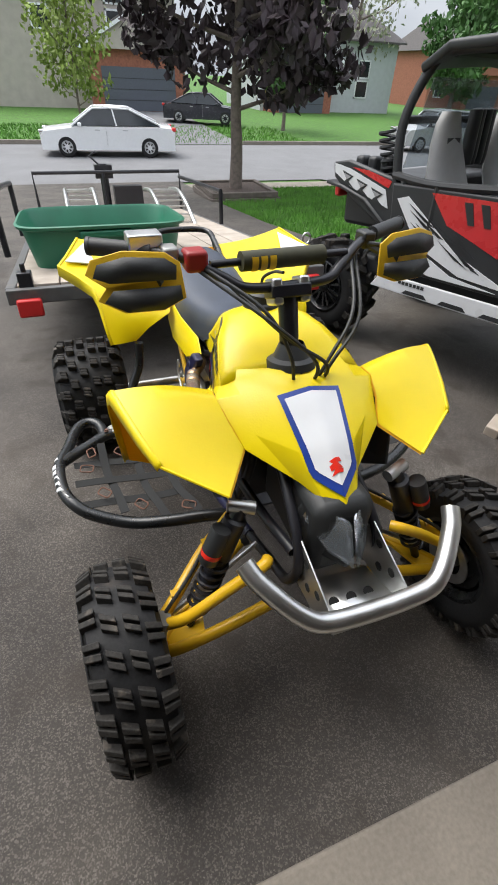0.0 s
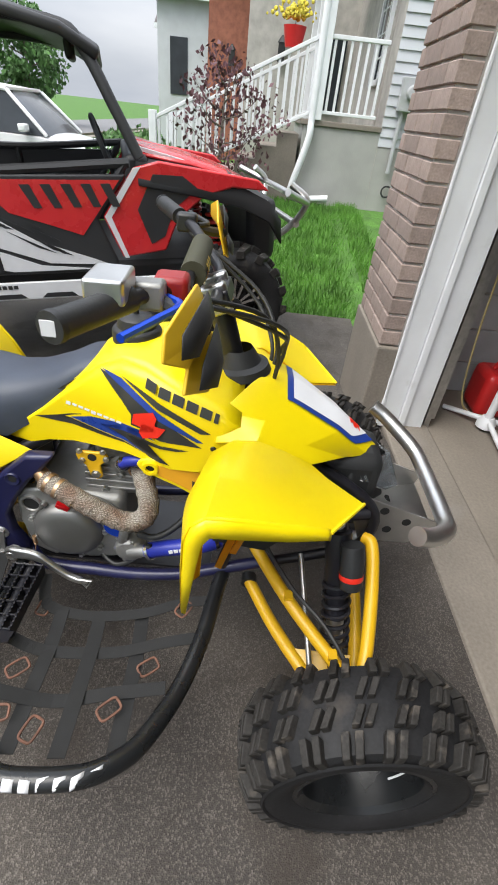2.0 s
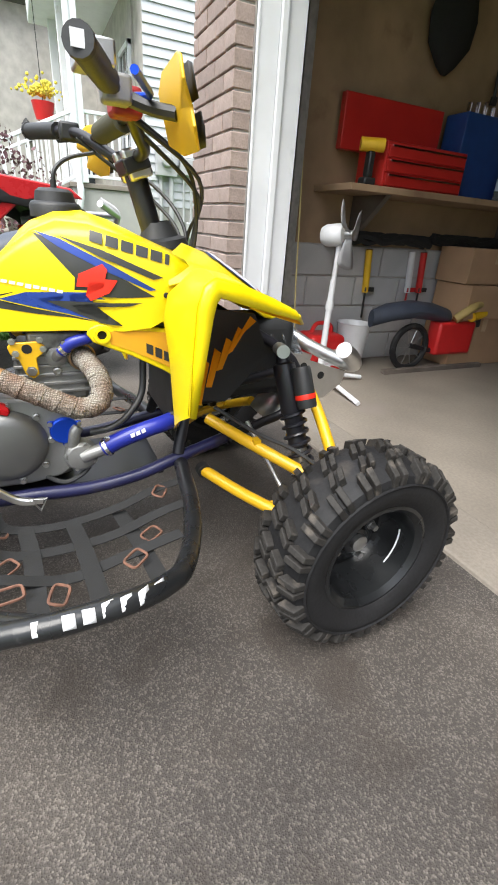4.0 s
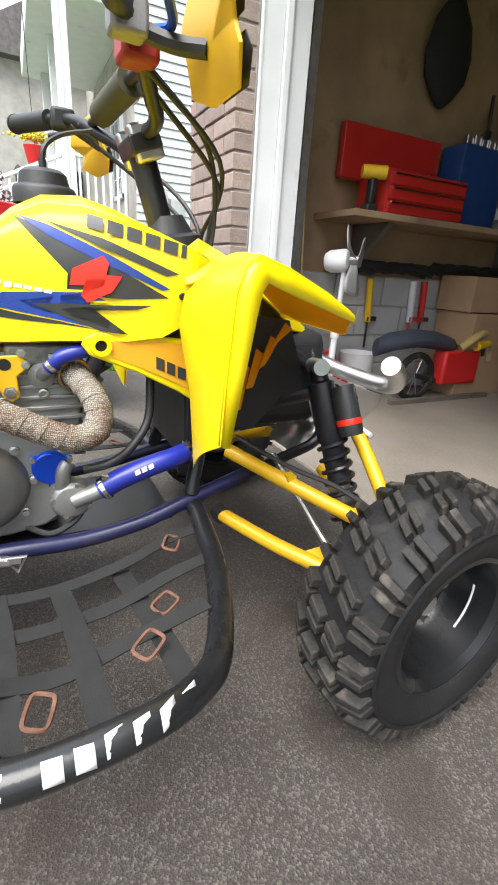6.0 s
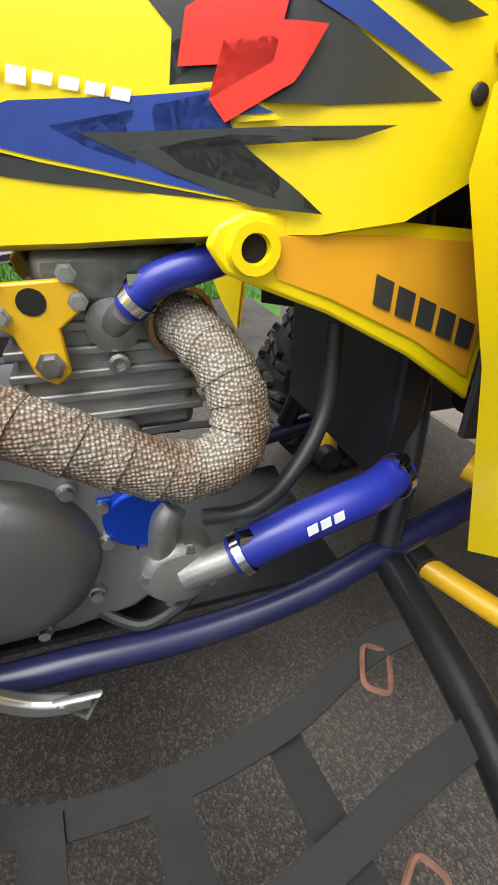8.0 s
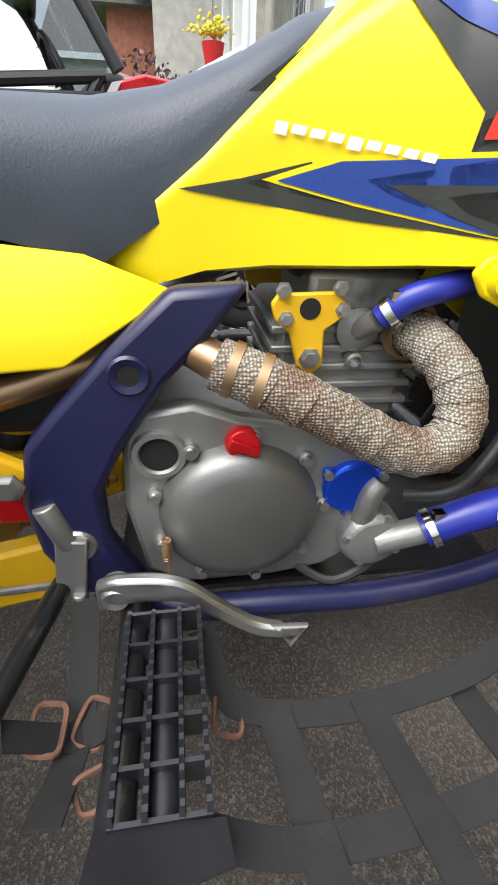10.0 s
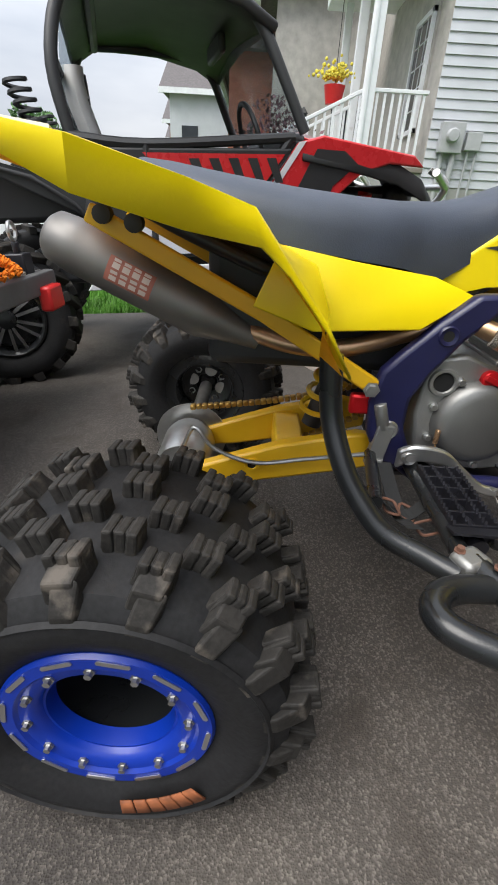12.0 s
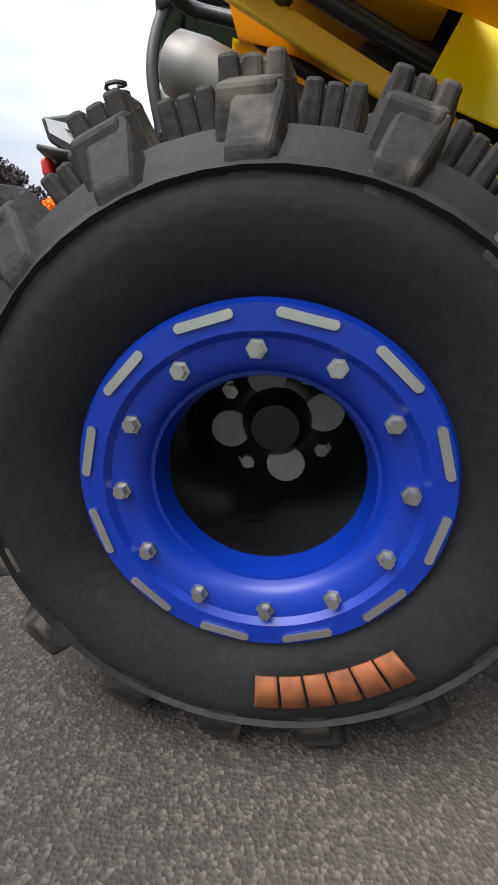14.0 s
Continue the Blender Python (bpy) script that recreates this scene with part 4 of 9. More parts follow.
# ---- cars ----
def car(label, paint, L, W, H, m, style="sedan"):
    """A parked car, nose to -x, built about its middle on the ground."""
    c = thing("car", (0, 0, 0), label, "car")
    bm = nb()
    if style == "sedan":
        prof = [(-0.5, 0.30), (-0.5, 0.45), (-0.47, 0.56), (-0.27, 0.64), (-0.24, 0.66), (0.36, 0.68), (0.47, 0.66), (0.50, 0.55), (0.50, 0.30)]
        cab = [(-0.26, 0.645), (-0.10, 0.985), (0.02, 1.0), (0.16, 0.985), (0.38, 0.68)]
    else:
        prof = [(-0.5, 0.28), (-0.5, 0.45), (-0.48, 0.56), (-0.28, 0.63), (-0.25, 0.64), (0.42, 0.66), (0.49, 0.64), (0.50, 0.50), (0.50, 0.28)]
        cab = [(-0.27, 0.62), (-0.13, 0.97), (0.05, 1.0), (0.38, 0.97), (0.46, 0.64)]
    rows = []
    for f in np.linspace(-1, 1, 9):
        k = 1 - 0.10 * abs(f) ** 4
        rows.append([(x * L * (1 - 0.03 * abs(f) ** 2), f * W / 2, (0.16 * H if z < 0.31 else z * H * k) if z < 0.31 else z * H * (1 - 0.05 * abs(f) ** 3)) for x, z in prof])
    loft(bm, rows, close_u=True, cap=True)
    body = part("body", bm, paint, c, subsurf=0)
    bm = nb()
    rows = []
    for f in np.linspace(-1, 1, 7):
        rows.append([(x * L, f * W * 0.5 * (0.93 if z < 0.7 else 0.74), z * H * (1 - (0.02 * f * f if z > 0.8 else 0))) for x, z in cab])
    loft(bm, rows, cap=True)
    part("cabin_glass", bm, DARK_GLASS, c)
    bm = nb()
    for s in (-1, 1):
        for (xa, za), (xb, zb) in zip(cab, cab[1:]):
            tube(bm, [(xa * L, s * W * 0.5 * (0.93 if za < 0.7 else 0.745), za * H + 0.005), (xb * L, s * W * 0.5 * (0.93 if zb < 0.7 else 0.745), zb * H + 0.005)], 0.035, 8, 1)
        tube(bm, [(0.04 * L, s * W * 0.37, 0.985 * H), (0.06 * L, s * W * 0.465, 0.66 * H)], 0.03, 6, 1)
    slab(bm, cab[1][0] * L, cab[-2][0] * L, -W * 0.37, W * 0.37, 0.965 * H, 1.0 * H)
    part("roof", bm, paint, c, bevel=0.02)
    for s in (-1, 1):
        for x in (-0.31, 0.29):
            bm = nb()
            lathe(bm, [(0.20, -0.1), (0.30, -0.1), (0.33, -0.07), (0.33, 0.07), (0.30, 0.1), (0.20, 0.1)], (x * L, s * (W / 2 - 0.09), 0.33), (0, s, 0), 28)
            wh = part("wheel", bm, RUBBER, c)
            bm = nb()
            lathe(bm, [(0.21, 0.06), (0.21, 0.095), (0.19, 0.1), (0.05, 0.085), (0, 0.09)], (x * L, s * (W / 2 - 0.09), 0.33), (0, s, 0), 24)
            part("hub_cap", bm, CAR_SILVER, wh)
            bm = nb()
            for k in range(7):
                t = 2 * math.pi * k / 7
                prism(bm, [(x * L + r * math.cos(t + o), s * (W / 2 + 0.012), 0.33 + r * math.sin(t + o)) for r, o in ((0.08, -0.2), (0.17, -0.17), (0.17, 0.17), (0.08, 0.2))], (0, s * 0.002, 0))
            part("hub_slots", bm, HOLE, wh)
        bm = nb()
        box(bm, (-0.47 * L, s * W * 0.36, 0.52 * H), (0.22, 0.34, 0.11))
        part("headlight", bm, CHROME, c, bevel=0.03)
        bm = nb()
        box(bm, (0.485 * L, s * W * 0.38, 0.60 * H), (0.14, 0.26, 0.12))
        part("tail_light", bm, RED_PLASTIC, c, bevel=0.03)
        bm = nb()
        box(bm, (-0.2 * L, s * W * 0.53, 0.68 * H), (0.13, 0.2, 0.12))
        part("mirror", bm, paint, c, bevel=0.03)
        bm = nb()
        for x in (-0.08, 0.12):
            box(bm, (x * L, s * W * 0.499, 0.57 * H), (0.18, 0.012, 0.03))
        slab(bm, -0.02 * L, -0.017 * L, s * W * 0.497, s * W * 0.5, 0.25 * H, 0.64 * H)
        part("door_handle", bm, CAR_SILVER, c)
    return move(c, m)


car("white four-door saloon parked at the far kerb", CAR_WHITE, 4.95, 1.86, 1.50, pose(1.5, 20.2, -1.29, 0, 0, -5))
car("dark saloon parked on the driveway across the road", CAR_DARK, 4.6, 1.8, 1.45, pose(8.2, 31.5, -1.08, 0, 0, 160))
car("silver van parked along the road", CAR_SILVER, 4.4, 1.8, 1.65, pose(17.5, 21.2, -1.29, 0, 0, -5), "suv")
car("white sport utility car parked beside the neighbouring house", CAR_WHITE, 4.7, 1.9, 1.72, pose(9.3, 4.9, -0.46, 0, 0, 90), "suv")

# ---- the yellow sport quad ----
quad = thing("quad_bike", (0, 0, 0), "yellow sport quad bike with blue and black graphics parked on asphalt", "quad bike")


def tyre_profile(R, W, rim, sag=0.02):
    h = W / 2
    return [(rim, -h * 0.72), (rim + 0.012, -h * 0.86), (rim + (R - rim) * 0.45, -h * 1.0), (R - 0.045, -h * 0.98), (R - 0.022, -h * 0.86), (R - 0.010, -h * 0.5),
            (R - 0.007, 0), (R - 0.010, h * 0.5), (R - 0.022, h * 0.86), (R - 0.045, h * 0.98), (rim + (R - rim) * 0.45, h * 1.0), (rim + 0.012, h * 0.86), (rim, h * 0.72)]


def lug(bm, c, axis, ang, R, a0, a1, along, width, height, skew=0.0, drop0=0.0, drop1=0.0):
    """A tread block from a0 to a1 across the tyre, tapering towards its top; drop lowers an end onto the shoulder."""
    ax, u, v = basis(axis)
    rows = []
    for hgt, wd in ((-0.012, width * 1.12), (height, width * 0.86)):
        for a, dr, sk in ((a0, drop0, -skew), (a1, drop1, skew)):
            for s in (-1, 1):
                th = ang + (s * wd / 2 + sk) / R
                rr = R + hgt - dr
                rows.append(bm.verts.new(Vector(c) + ax * (a + (0.003 if hgt > 0 else 0) * (1 if a < 0 else -1) * 0) + rr * (math.cos(th) * u + math.sin(th) * v)))
    q = rows
    for f in ((4, 5, 7, 6), (0, 1, 5, 4), (2, 6, 7, 3), (0, 4, 6, 2), (1, 3, 7, 5)):
        bm.faces.new([q[i] for i in f])


def wheel(name, c, axis, R, W, rim, rear, label):
    """A quad wheel; axis points to its outer side."""
    bm = nb()
    lathe(bm, tyre_profile(R - 0.018, W, rim), c, axis, 56)
    w = part(name, bm, RUBBER, quad, label)
    bm = nb()
    Rt = R - 0.024
    if rear:
        n = 17
        h = W / 2
        for i in range(n):
            t = 2 * math.pi * i / n
            o = math.pi / n
            for s in (-1, 1):
                lug(bm, c, axis, t, Rt, s * h * 0.66, s * h * 0.90, 0, 0.034, 0.017, 0.004 * s, 0.0, 0.016)
                lug(bm, c, axis, t, Rt, s * h * 0.87, s * h * 0.985, 0, 0.030, 0.015, 0.003 * s, 0.012, 0.044)
                # knobs with notched edges: narrow strips of uneven length
                for a0, a1, th, up in ((0.60, 0.80, t, 0.0195), (0.335, 0.56, t + o, 0.0205), (0.045, 0.265, t + (o * 0.1 if s > 0 else o * 1.05), 0.0215)):
                    lug(bm, c, axis, th, Rt, s * h * (a0 + 0.03), s * h * (a1 - 0.03), 0, 0.038, up - 0.0016, 0.002 * s)
                    for k in range(3):
                        cut = (0.0, 0.014, 0.004)[k]
                        lug(bm, c, axis, th + (k - 1) * 0.0112 / Rt, Rt, s * h * (a0 + cut), s * h * (a1 - cut), 0, 0.0112, up - 0.0008 * (k % 2), 0.002 * s)
    else:
        n = 20
        h = W / 2
        for i in range(n):
            t = 2 * math.pi * i / n
            o = math.pi / n
            for s in (-1, 1):
                for k in (-0.011, 0.011):
                    lug(bm, c, axis, t + k / Rt, Rt, s * h * 0.56, s * h * 0.98, 0, 0.0155, 0.014, 0.003 * s, 0.0, 0.018)
                for k in (-0.010, 0.010):
                    lug(bm, c, axis, t + o + k / Rt + s * 0.03, Rt, s * h * 0.08, s * h * 0.46, 0, 0.0145, 0.015, 0.008 * s)
    part("tread", bm, RUBBER_LUG, w, smooth=False, bevel=0.0028 if rear else 0.0020, segs=2)
    bm = nb()
    rs = R - 0.062 if rear else R - 0.056
    for s in (1,):
        lathe(bm, [(rs - 0.004, s * W * 0.485), (rs, s * (W * 0.5 + 0.0008)), (rs + 0.004, s * W * 0.485)], c, axis, 56)
    part("sidewall_rib", bm, RUBBER, w)
    a, u, v = basis(axis)
    C = Vector(c)
    h = W / 2
    if rear:
        bm = nb()
        lathe(bm, [(rim - 0.002, -h * 0.8), (rim + 0.01, -h * 0.86), (rim + 0.012, -h * 0.8), (rim, -h * 0.7), (rim - 0.018, -h * 0.55), (rim - 0.022, h * 0.78), (rim - 0.030, h * 0.80), (rim - 0.030, -h * 0.5), (rim - 0.02, -h * 0.8)], c, axis, 48, closed=True)
        part("rim", bm, BLACK_GLOSS, w, "black steel barrel")
        bm = nb()
        lathe(bm, [(rim + 0.010, h * 0.80), (rim + 0.012, h * 0.87), (rim + 0.009, h * 0.905), (rim - 0.006, h * 0.905), (rim - 0.010, h * 0.875), (rim - 0.023, h * 0.865), (rim - 0.030, h * 0.82), (rim - 0.036, h * 0.64), (rim - 0.038, h * 0.64), (rim - 0.034, h * 0.78)], c, axis, 64, closed=True)
        part("beadlock_ring", bm, BLUE_RING, w, "bright blue beadlock ring")
        for i in range(12):
            t = 2 * math.pi * (i + 0.2) / 12
            d = math.cos(t) * u + math.sin(t) * v
            bm = nb()
            hexbolt(bm, C + d * (rim - 0.0165) + a * (h * 0.868), a, 0.0042, 0.008)
            part("beadlock_bolt", bm, STEEL, w)
            t = 2 * math.pi * (i + 0.7) / 12
            d = math.cos(t) * u + math.sin(t) * v
            e = a.cross(d)
            bm = nb()
            pts = [C + d * (rim + 0.0035 + 0.003 * math.sin(q)) + e * (0.0145 * (1 if math.cos(q) > 0 else -1) + 0.003 * math.cos(q)) + a * (h * 0.907) for q in np.linspace(0, 2 * math.pi, 12, endpoint=False)]
            prism(bm, pts, a * 0.0012)
            part("ring_slot", bm, ALU, w)
        hubd = -0.055
        lathe_hub = nb()
        lathe(lathe_hub, [(rim - 0.026, hubd - 0.012), (rim - 0.026, hubd), (0.062, hubd + 0.004), (0.05, hubd + 0.012), (0.034, hubd + 0.014), (0.03, hubd + 0.03), (0.022, hubd + 0.04), (0, hubd + 0.04)], c, axis, 40)
        part("wheel_centre", lathe_hub, BLACK_GLOSS, w)
        for i in range(4):
            t = 2 * math.pi * (i + 0.02) / 4 + 0.25
            d = math.cos(t) * u + math.sin(t) * v
            bm = nb()
            lathe(bm, [(0.0, hubd + 0.010), (0.019, hubd + 0.010), (0.019, hubd + 0.0150), (0.0, hubd + 0.0155)], C + d * 0.046, a, 16)
            part("vent_hole", bm, mat("bare_hub_plate", (0.42, 0.40, 0.37), 0.6, vary=0.15, scale=40), w)
            t += math.pi / 4
            d = math.cos(t) * u + math.sin(t) * v
            bm = nb()
            hexbolt(bm, C + d * 0.052 + a * (hubd + 0.004), a, 0.007, 0.014)
            part("lug_nut", bm, STEEL, w)
        OPRINT = mat("orange_tyre_print", (0.27, 0.085, 0.03), 0.7, vary=0.35, scale=60)
        for k in range(6):
            band = nb()
            rows = []
            for i in range(6):
                t = TEXT0 + (TEXT1 - TEXT0) * (k + 0.06 + 0.88 * i / 5) / 6
                d = math.cos(t) * u + math.sin(t) * v
                rows.append([C + d * (0.132 + 0.025 * f) + a * (h * (0.985 + 0.012 * f) + 0.003) for f in (0, 0.5, 1)])
            loft(band, rows)
            part("mark_bar", band, OPRINT, w, solid=0.002)
    else:
        bm = nb()
        lathe(bm, [(rim + 0.006, h * 0.76), (rim + 0.008, h * 0.82), (rim, h * 0.84), (rim - 0.012, h * 0.70), (rim - 0.016, -h * 0.2), (rim - 0.03, -h * 0.45), (0.075, -h * 0.42), (0.066, -h * 0.25), (0.04, -h * 0.22), (0.036, -h * 0.05), (0.03, 0.0), (0.0, 0.0)], c, axis, 48)
        part("rim", bm, BLACK_GLOSS, w, "glossy black steel rim")
        bm = nb()
        lathe(bm, [(rim - 0.006, -h * 0.8), (rim + 0.008, -h * 0.8), (rim, -h * 0.7), (rim - 0.02, -h * 0.44)], c, axis, 40)
        part("inner_rim", bm, BLACK_GLOSS, w)
        for i in range(4):
            t = 2 * math.pi * i / 4 + 0.4
            d = math.cos(t) * u + math.sin(t) * v
            bm = nb()
            hexbolt(bm, C + d * 0.054 - a * (h * 0.22), a, 0.008, 0.02)
            part("lug_nut", bm, STEEL, w)
            t += math.pi / 4
            d = math.cos(t) * u + math.sin(t) * v
            e = a.cross(d)
            bm = nb()
            prism(bm, [C + d * (0.088 + x) + e * y - a * (h * 0.40) for x, y in ((-0.014, -0.008), (0.012, -0.014), (0.012, 0.014), (-0.014, 0.008))], a * 0.004)
            part("rim_cutout", bm, HOLE, w)
        bm = nb()
        lathe(bm, [(0.02, -0.004), (0.02, 0.012), (0.012, 0.016), (0.0, 0.016)], c, axis, 18)
        part("hub_cap", bm, STEEL, w)
        bm = nb()
        tube(bm, [C + (rim - 0.020) * (math.cos(t) * u + math.sin(t) * v) + a * (h * 0.25) for t in np.linspace(STRIPE0, STRIPE0 + 0.9, 8)], 0.0022, 6, 1)
        part("rim_stripe", bm, WHITE_DECAL, w)
    return w


TEXT0, TEXT1, STRIPE0 = 1.62, 2.36, 2.4
REAR_Y, REAR_Z, FRONT_Y, FRONT_Z = 0.653, 0.228, -0.580, 0.243
STEER = 3.0
for s in (-1, 1):
    wheel("rear_wheel", (s * 0.490, REAR_Y, REAR_Z), (s, 0, 0), 0.241, 0.285, 0.107, True, "rear tyre with deep knobbly tread and blue ring")
    fa = Vector((s * math.cos(radians(STEER)), s * math.sin(radians(STEER)), 0.0))
    wheel("front_wheel", (s * 0.507, FRONT_Y, FRONT_Z), fa, 0.247, 0.168, 0.126, False, "front tyre with paired tread blocks and black rim")

# body skin: half width at (y, z)
SHY = [-0.45, -0.33, -0.24, -0.13, -0.05, 0.07, 0.24]
SHX = [0.19, 0.19, 0.185, 0.165, 0.122, 0.090, 0.086]


def shroud_x(y, z):
    b = float(np.interp(y, SHY, SHX))
    return b - 2.6 * max(0.0, z - 0.755) ** 2


def on_shroud(y, z, lift=0.0, s=-1):
    e = 0.004
    n = Vector((1, -(shroud_x(y + e, z) - shroud_x(y - e, z)) / (2 * e), -(shroud_x(y, z + e) - shroud_x(y, z - e)) / (2 * e))).normalized()
    p = Vector((shroud_x(y, z), y, z)) + n * lift
    return Vector((s * p.x, p.y, p.z))


# side panels: rows along y from the lower edge up to the crown
TANK = [
    # y, z low, z side top, crown z, crown half width share
    (0.215, 0.640, 0.654, 0.662), (0.170, 0.628, 0.692, 0.698), (0.130, 0.640, 0.724, 0.730), (0.075, 0.645, 0.776, 0.784), (0.030, 0.647, 0.815, 0.826),
    (0.000, 0.648, 0.838, 0.852), (-0.045, 0.651, 0.858, 0.876), (-0.100, 0.655, 0.856, 0.880), (-0.150, 0.656, 0.842, 0.866), (-0.205, 0.664, 0.824, 0.842),
    (-0.250, 0.690, 0.806, 0.824), (-0.285, 0.700, 0.790, 0.812)]
for s in (-1, 1):
    rows = []
    for y, z0, z1, zc in TANK:
        row = [Vector((s * (shroud_x(y, z0) - 0.02), y, z0 - 0.006))]
        for f in np.linspace(0, 1, 9):
            z = z0 + (z1 - z0) * f
            row.append(Vector((s * shroud_x(y, z), y, z)))
        rows.append(row)
    bm = nb()
    loft(bm, rows)
    part("side_panel", bm, YELLOW, quad, "yellow plastic radiator and tank side panel", solid=0.004, offset=-1)
# tank top and dash
bm = nb()
rows = []
for y, z0, z1, zc in TANK[3:]:
    w = shroud_x(y, z1)
    row = []
    for f in np.linspace(-1, 1, 13):
        row.append(Vector((w * f, y, zc - (zc - z1) * abs(f) ** 3)))
    rows.append(row)
loft(bm, rows)
part("tank_cover", bm, YELLOW, quad, "yellow plastic tank cover", solid=0.004, offset=-1)
bm = nb()
lathe(bm, [(0.050, -0.01), (0.050, 0.012), (0.046, 0.018), (0.040, 0.020), (0.036, 0.038), (0.028, 0.044), (0.0, 0.046)], (0, -0.055, 0.872), (0, 0, 1), 24)
part("fuel_cap", bm, BLACK_PLASTIC, quad)
bm = nb()
tube(bm, [(0, -0.055, 0.915), (0.0, -0.06, 0.95), (0.015, -0.09, 0.975), (0.02, -0.14, 0.99)], 0.004, 8)
lathe(bm, [(0.006, 0), (0.006, 0.02), (0.0, 0.02)], (0, -0.055, 0.912), (0, 0, 1), 10)
part("breather_hose", bm, BLACK_PLASTIC, quad)

# hood: half outline mirrored
half = {
    "c0": (0.0, -0.335, 0.822), "c1": (0.0, -0.40, 0.800), "c2": (0.0, -0.50, 0.738), "tip": (0.0, -0.612, 0.648),
    "a0": (0.075, -0.300, 0.830), "a1": (0.085, -0.385, 0.790), "a2": (0.068, -0.49, 0.724), "a3": (0.040, -0.585, 0.650),
    "b0": (0.160, -0.245, 0.806), "d0": (0.190, -0.240, 0.752), "b1": (0.150, -0.33, 0.788), "b2": (0.140, -0.42, 0.732), "b3": (0.074, -0.522, 0.662),
    "d1": (0.208, -0.318, 0.776), "notch": (0.174, -0.432, 0.710),
}
keys = list(half)
idx = {k: i for i, k in enumerate(keys)}
hf = [("c0", "a0", "a1", "c1"), ("c1", "a1", "a2", "c2"), ("c2", "a2", "a3", "tip"), ("a0", "b0", "b1", "a1"), ("a1", "b1", "b2", "a2"), ("a2", "b2", "b3", "a3"), ("b0", "d0", "d1", "b1"), ("b1", "d1", "notch", "b2"), ("b2", "notch", "b3")]
bm = nb()
sheet(bm, [half[k] for k in keys], [[idx[k] for k in f] for f in hf])
mirror_x(bm)
part("hood", bm, YELLOW, quad, "yellow plastic hood with pointed nose", solid=0.005, offset=-1, bevel=0.010, segs=3)


def hood_pt(x, y, lift=0.003):
    """A place just over the hood's middle facets."""
    cz = float(np.interp(-y, [0.335, 0.40, 0.50, 0.612], [0.822, 0.800, 0.738, 0.648]))
    ax = float(np.interp(-y, [0.30, 0.385, 0.49, 0.585, 0.612], [0.075, 0.085, 0.068, 0.040, 0.001]))
    az = float(np.interp(-y, [0.30, 0.385, 0.49, 0.585, 0.612], [0.830, 0.790, 0.724, 0.650, 0.648]))
    f = min(1.0, abs(x) / max(ax, 1e-4))
    return Vector((x, y - lift * 0.55, cz + (az - cz) * f + lift))


def hood_decal(name, outline, m, lift):
    bm = nb()
    # strips across the hood, cut to the outline
    ys = np.linspace(min(p[1] for p in outline), max(p[1] for p in outline), 22)
    def span(y):
        cuts = []
        for a, b in zip(outline, outline[1:] + outline[:1]):
            if (a[1] - y) * (b[1] - y) <= 0 and abs(a[1] - b[1]) > 1e-9:
                cuts.append(a[0] + (b[0] - a[0]) * (y - a[1]) / (b[1] - a[1]))
        return (min(cuts), max(cuts)) if cuts else (0, 0)
    rows = []
    for y in ys:
        x0, x1 = span(min(max(y, ys[0] + 1e-5), ys[-1] - 1e-5))
        rows.append([hood_pt(x0 + (x1 - x0) * f, y, lift) for f in np.linspace(0, 1, 9)])
    loft(bm, rows)
    return part(name, bm, m, quad)


hood_decal("hood_decal", [(-0.079, -0.372), (0.079, -0.372), (0.058, -0.535), (0.0, -0.592), (-0.058, -0.535)], BLUE_DECAL, 0.0026)
hood_decal("hood_decal", [(-0.066, -0.385), (0.0, -0.402), (0.066, -0.385), (0.045, -0.53), (0.0, -0.572), (-0.045, -0.53)], WHITE_DECAL, 0.0040)
for pts in ([(-0.016, -0.552), (0.014, -0.548), (0.016, -0.541), (-0.004, -0.541)], [(-0.014, -0.543), (0.016, -0.540), (0.004, -0.530), (-0.016, -0.534)], [(-0.006, -0.533), (0.016, -0.529), (0.012, -0.522), (-0.014, -0.526)]):
    hood_decal("hood_emblem", pts, RED_DECAL, 0.0055)

# front fenders
# rows from the flap's lower edge over the ridge to the front edge: inner and outer end of each
FEND = [
    ((0.285, -0.226, 0.463), (0.424, -0.214, 0.556)), ((0.250, -0.229, 0.585), (0.434, -0.215, 0.660)), ((0.206, -0.224, 0.690), (0.440, -0.219, 0.752)),
    ((0.196, -0.236, 0.735), (0.440, -0.229, 0.784)), ((0.208, -0.275, 0.776), (0.434, -0.250, 0.797)), ((0.206, -0.320, 0.778), (0.420, -0.300, 0.784)),
    ((0.196, -0.375, 0.752), (0.396, -0.375, 0.757)), ((0.176, -0.428, 0.714), (0.370, -0.440, 0.730))]


def fender_rows(s):
    rows = []
    for k, (a, b) in enumerate(FEND):
        a, b = Vector(a), Vector(b)
        row = []
        for f in np.linspace(0, 1, 9):
            p = a.lerp(b, f)
            swell = math.sin(math.pi * f)
            p.z += (0.006, 0.0, 0.004, 0.010, 0.014, 0.010, 0.004, 0.0)[k] * swell
            p.y += (0.010, 0.016, 0.014, 0.006, 0, 0, 0, 0)[k] * swell
            row.append(Vector((s * p.x, p.y, p.z)))
        rows.append(row)
    front, tip, outer = Vector((0.176, -0.430, 0.706)), Vector((0.242, -0.532, 0.680)), Vector((0.366, -0.448, 0.722))
    row = []
    for f in np.linspace(0, 1, 9):
        p = front.lerp(tip, f / 0.375) if f < 0.375 else tip.lerp(outer, (f - 0.375) / 0.625)
        row.append(Vector((s * p.x, p.y, p.z)))
    rows.append(row)
    return rows


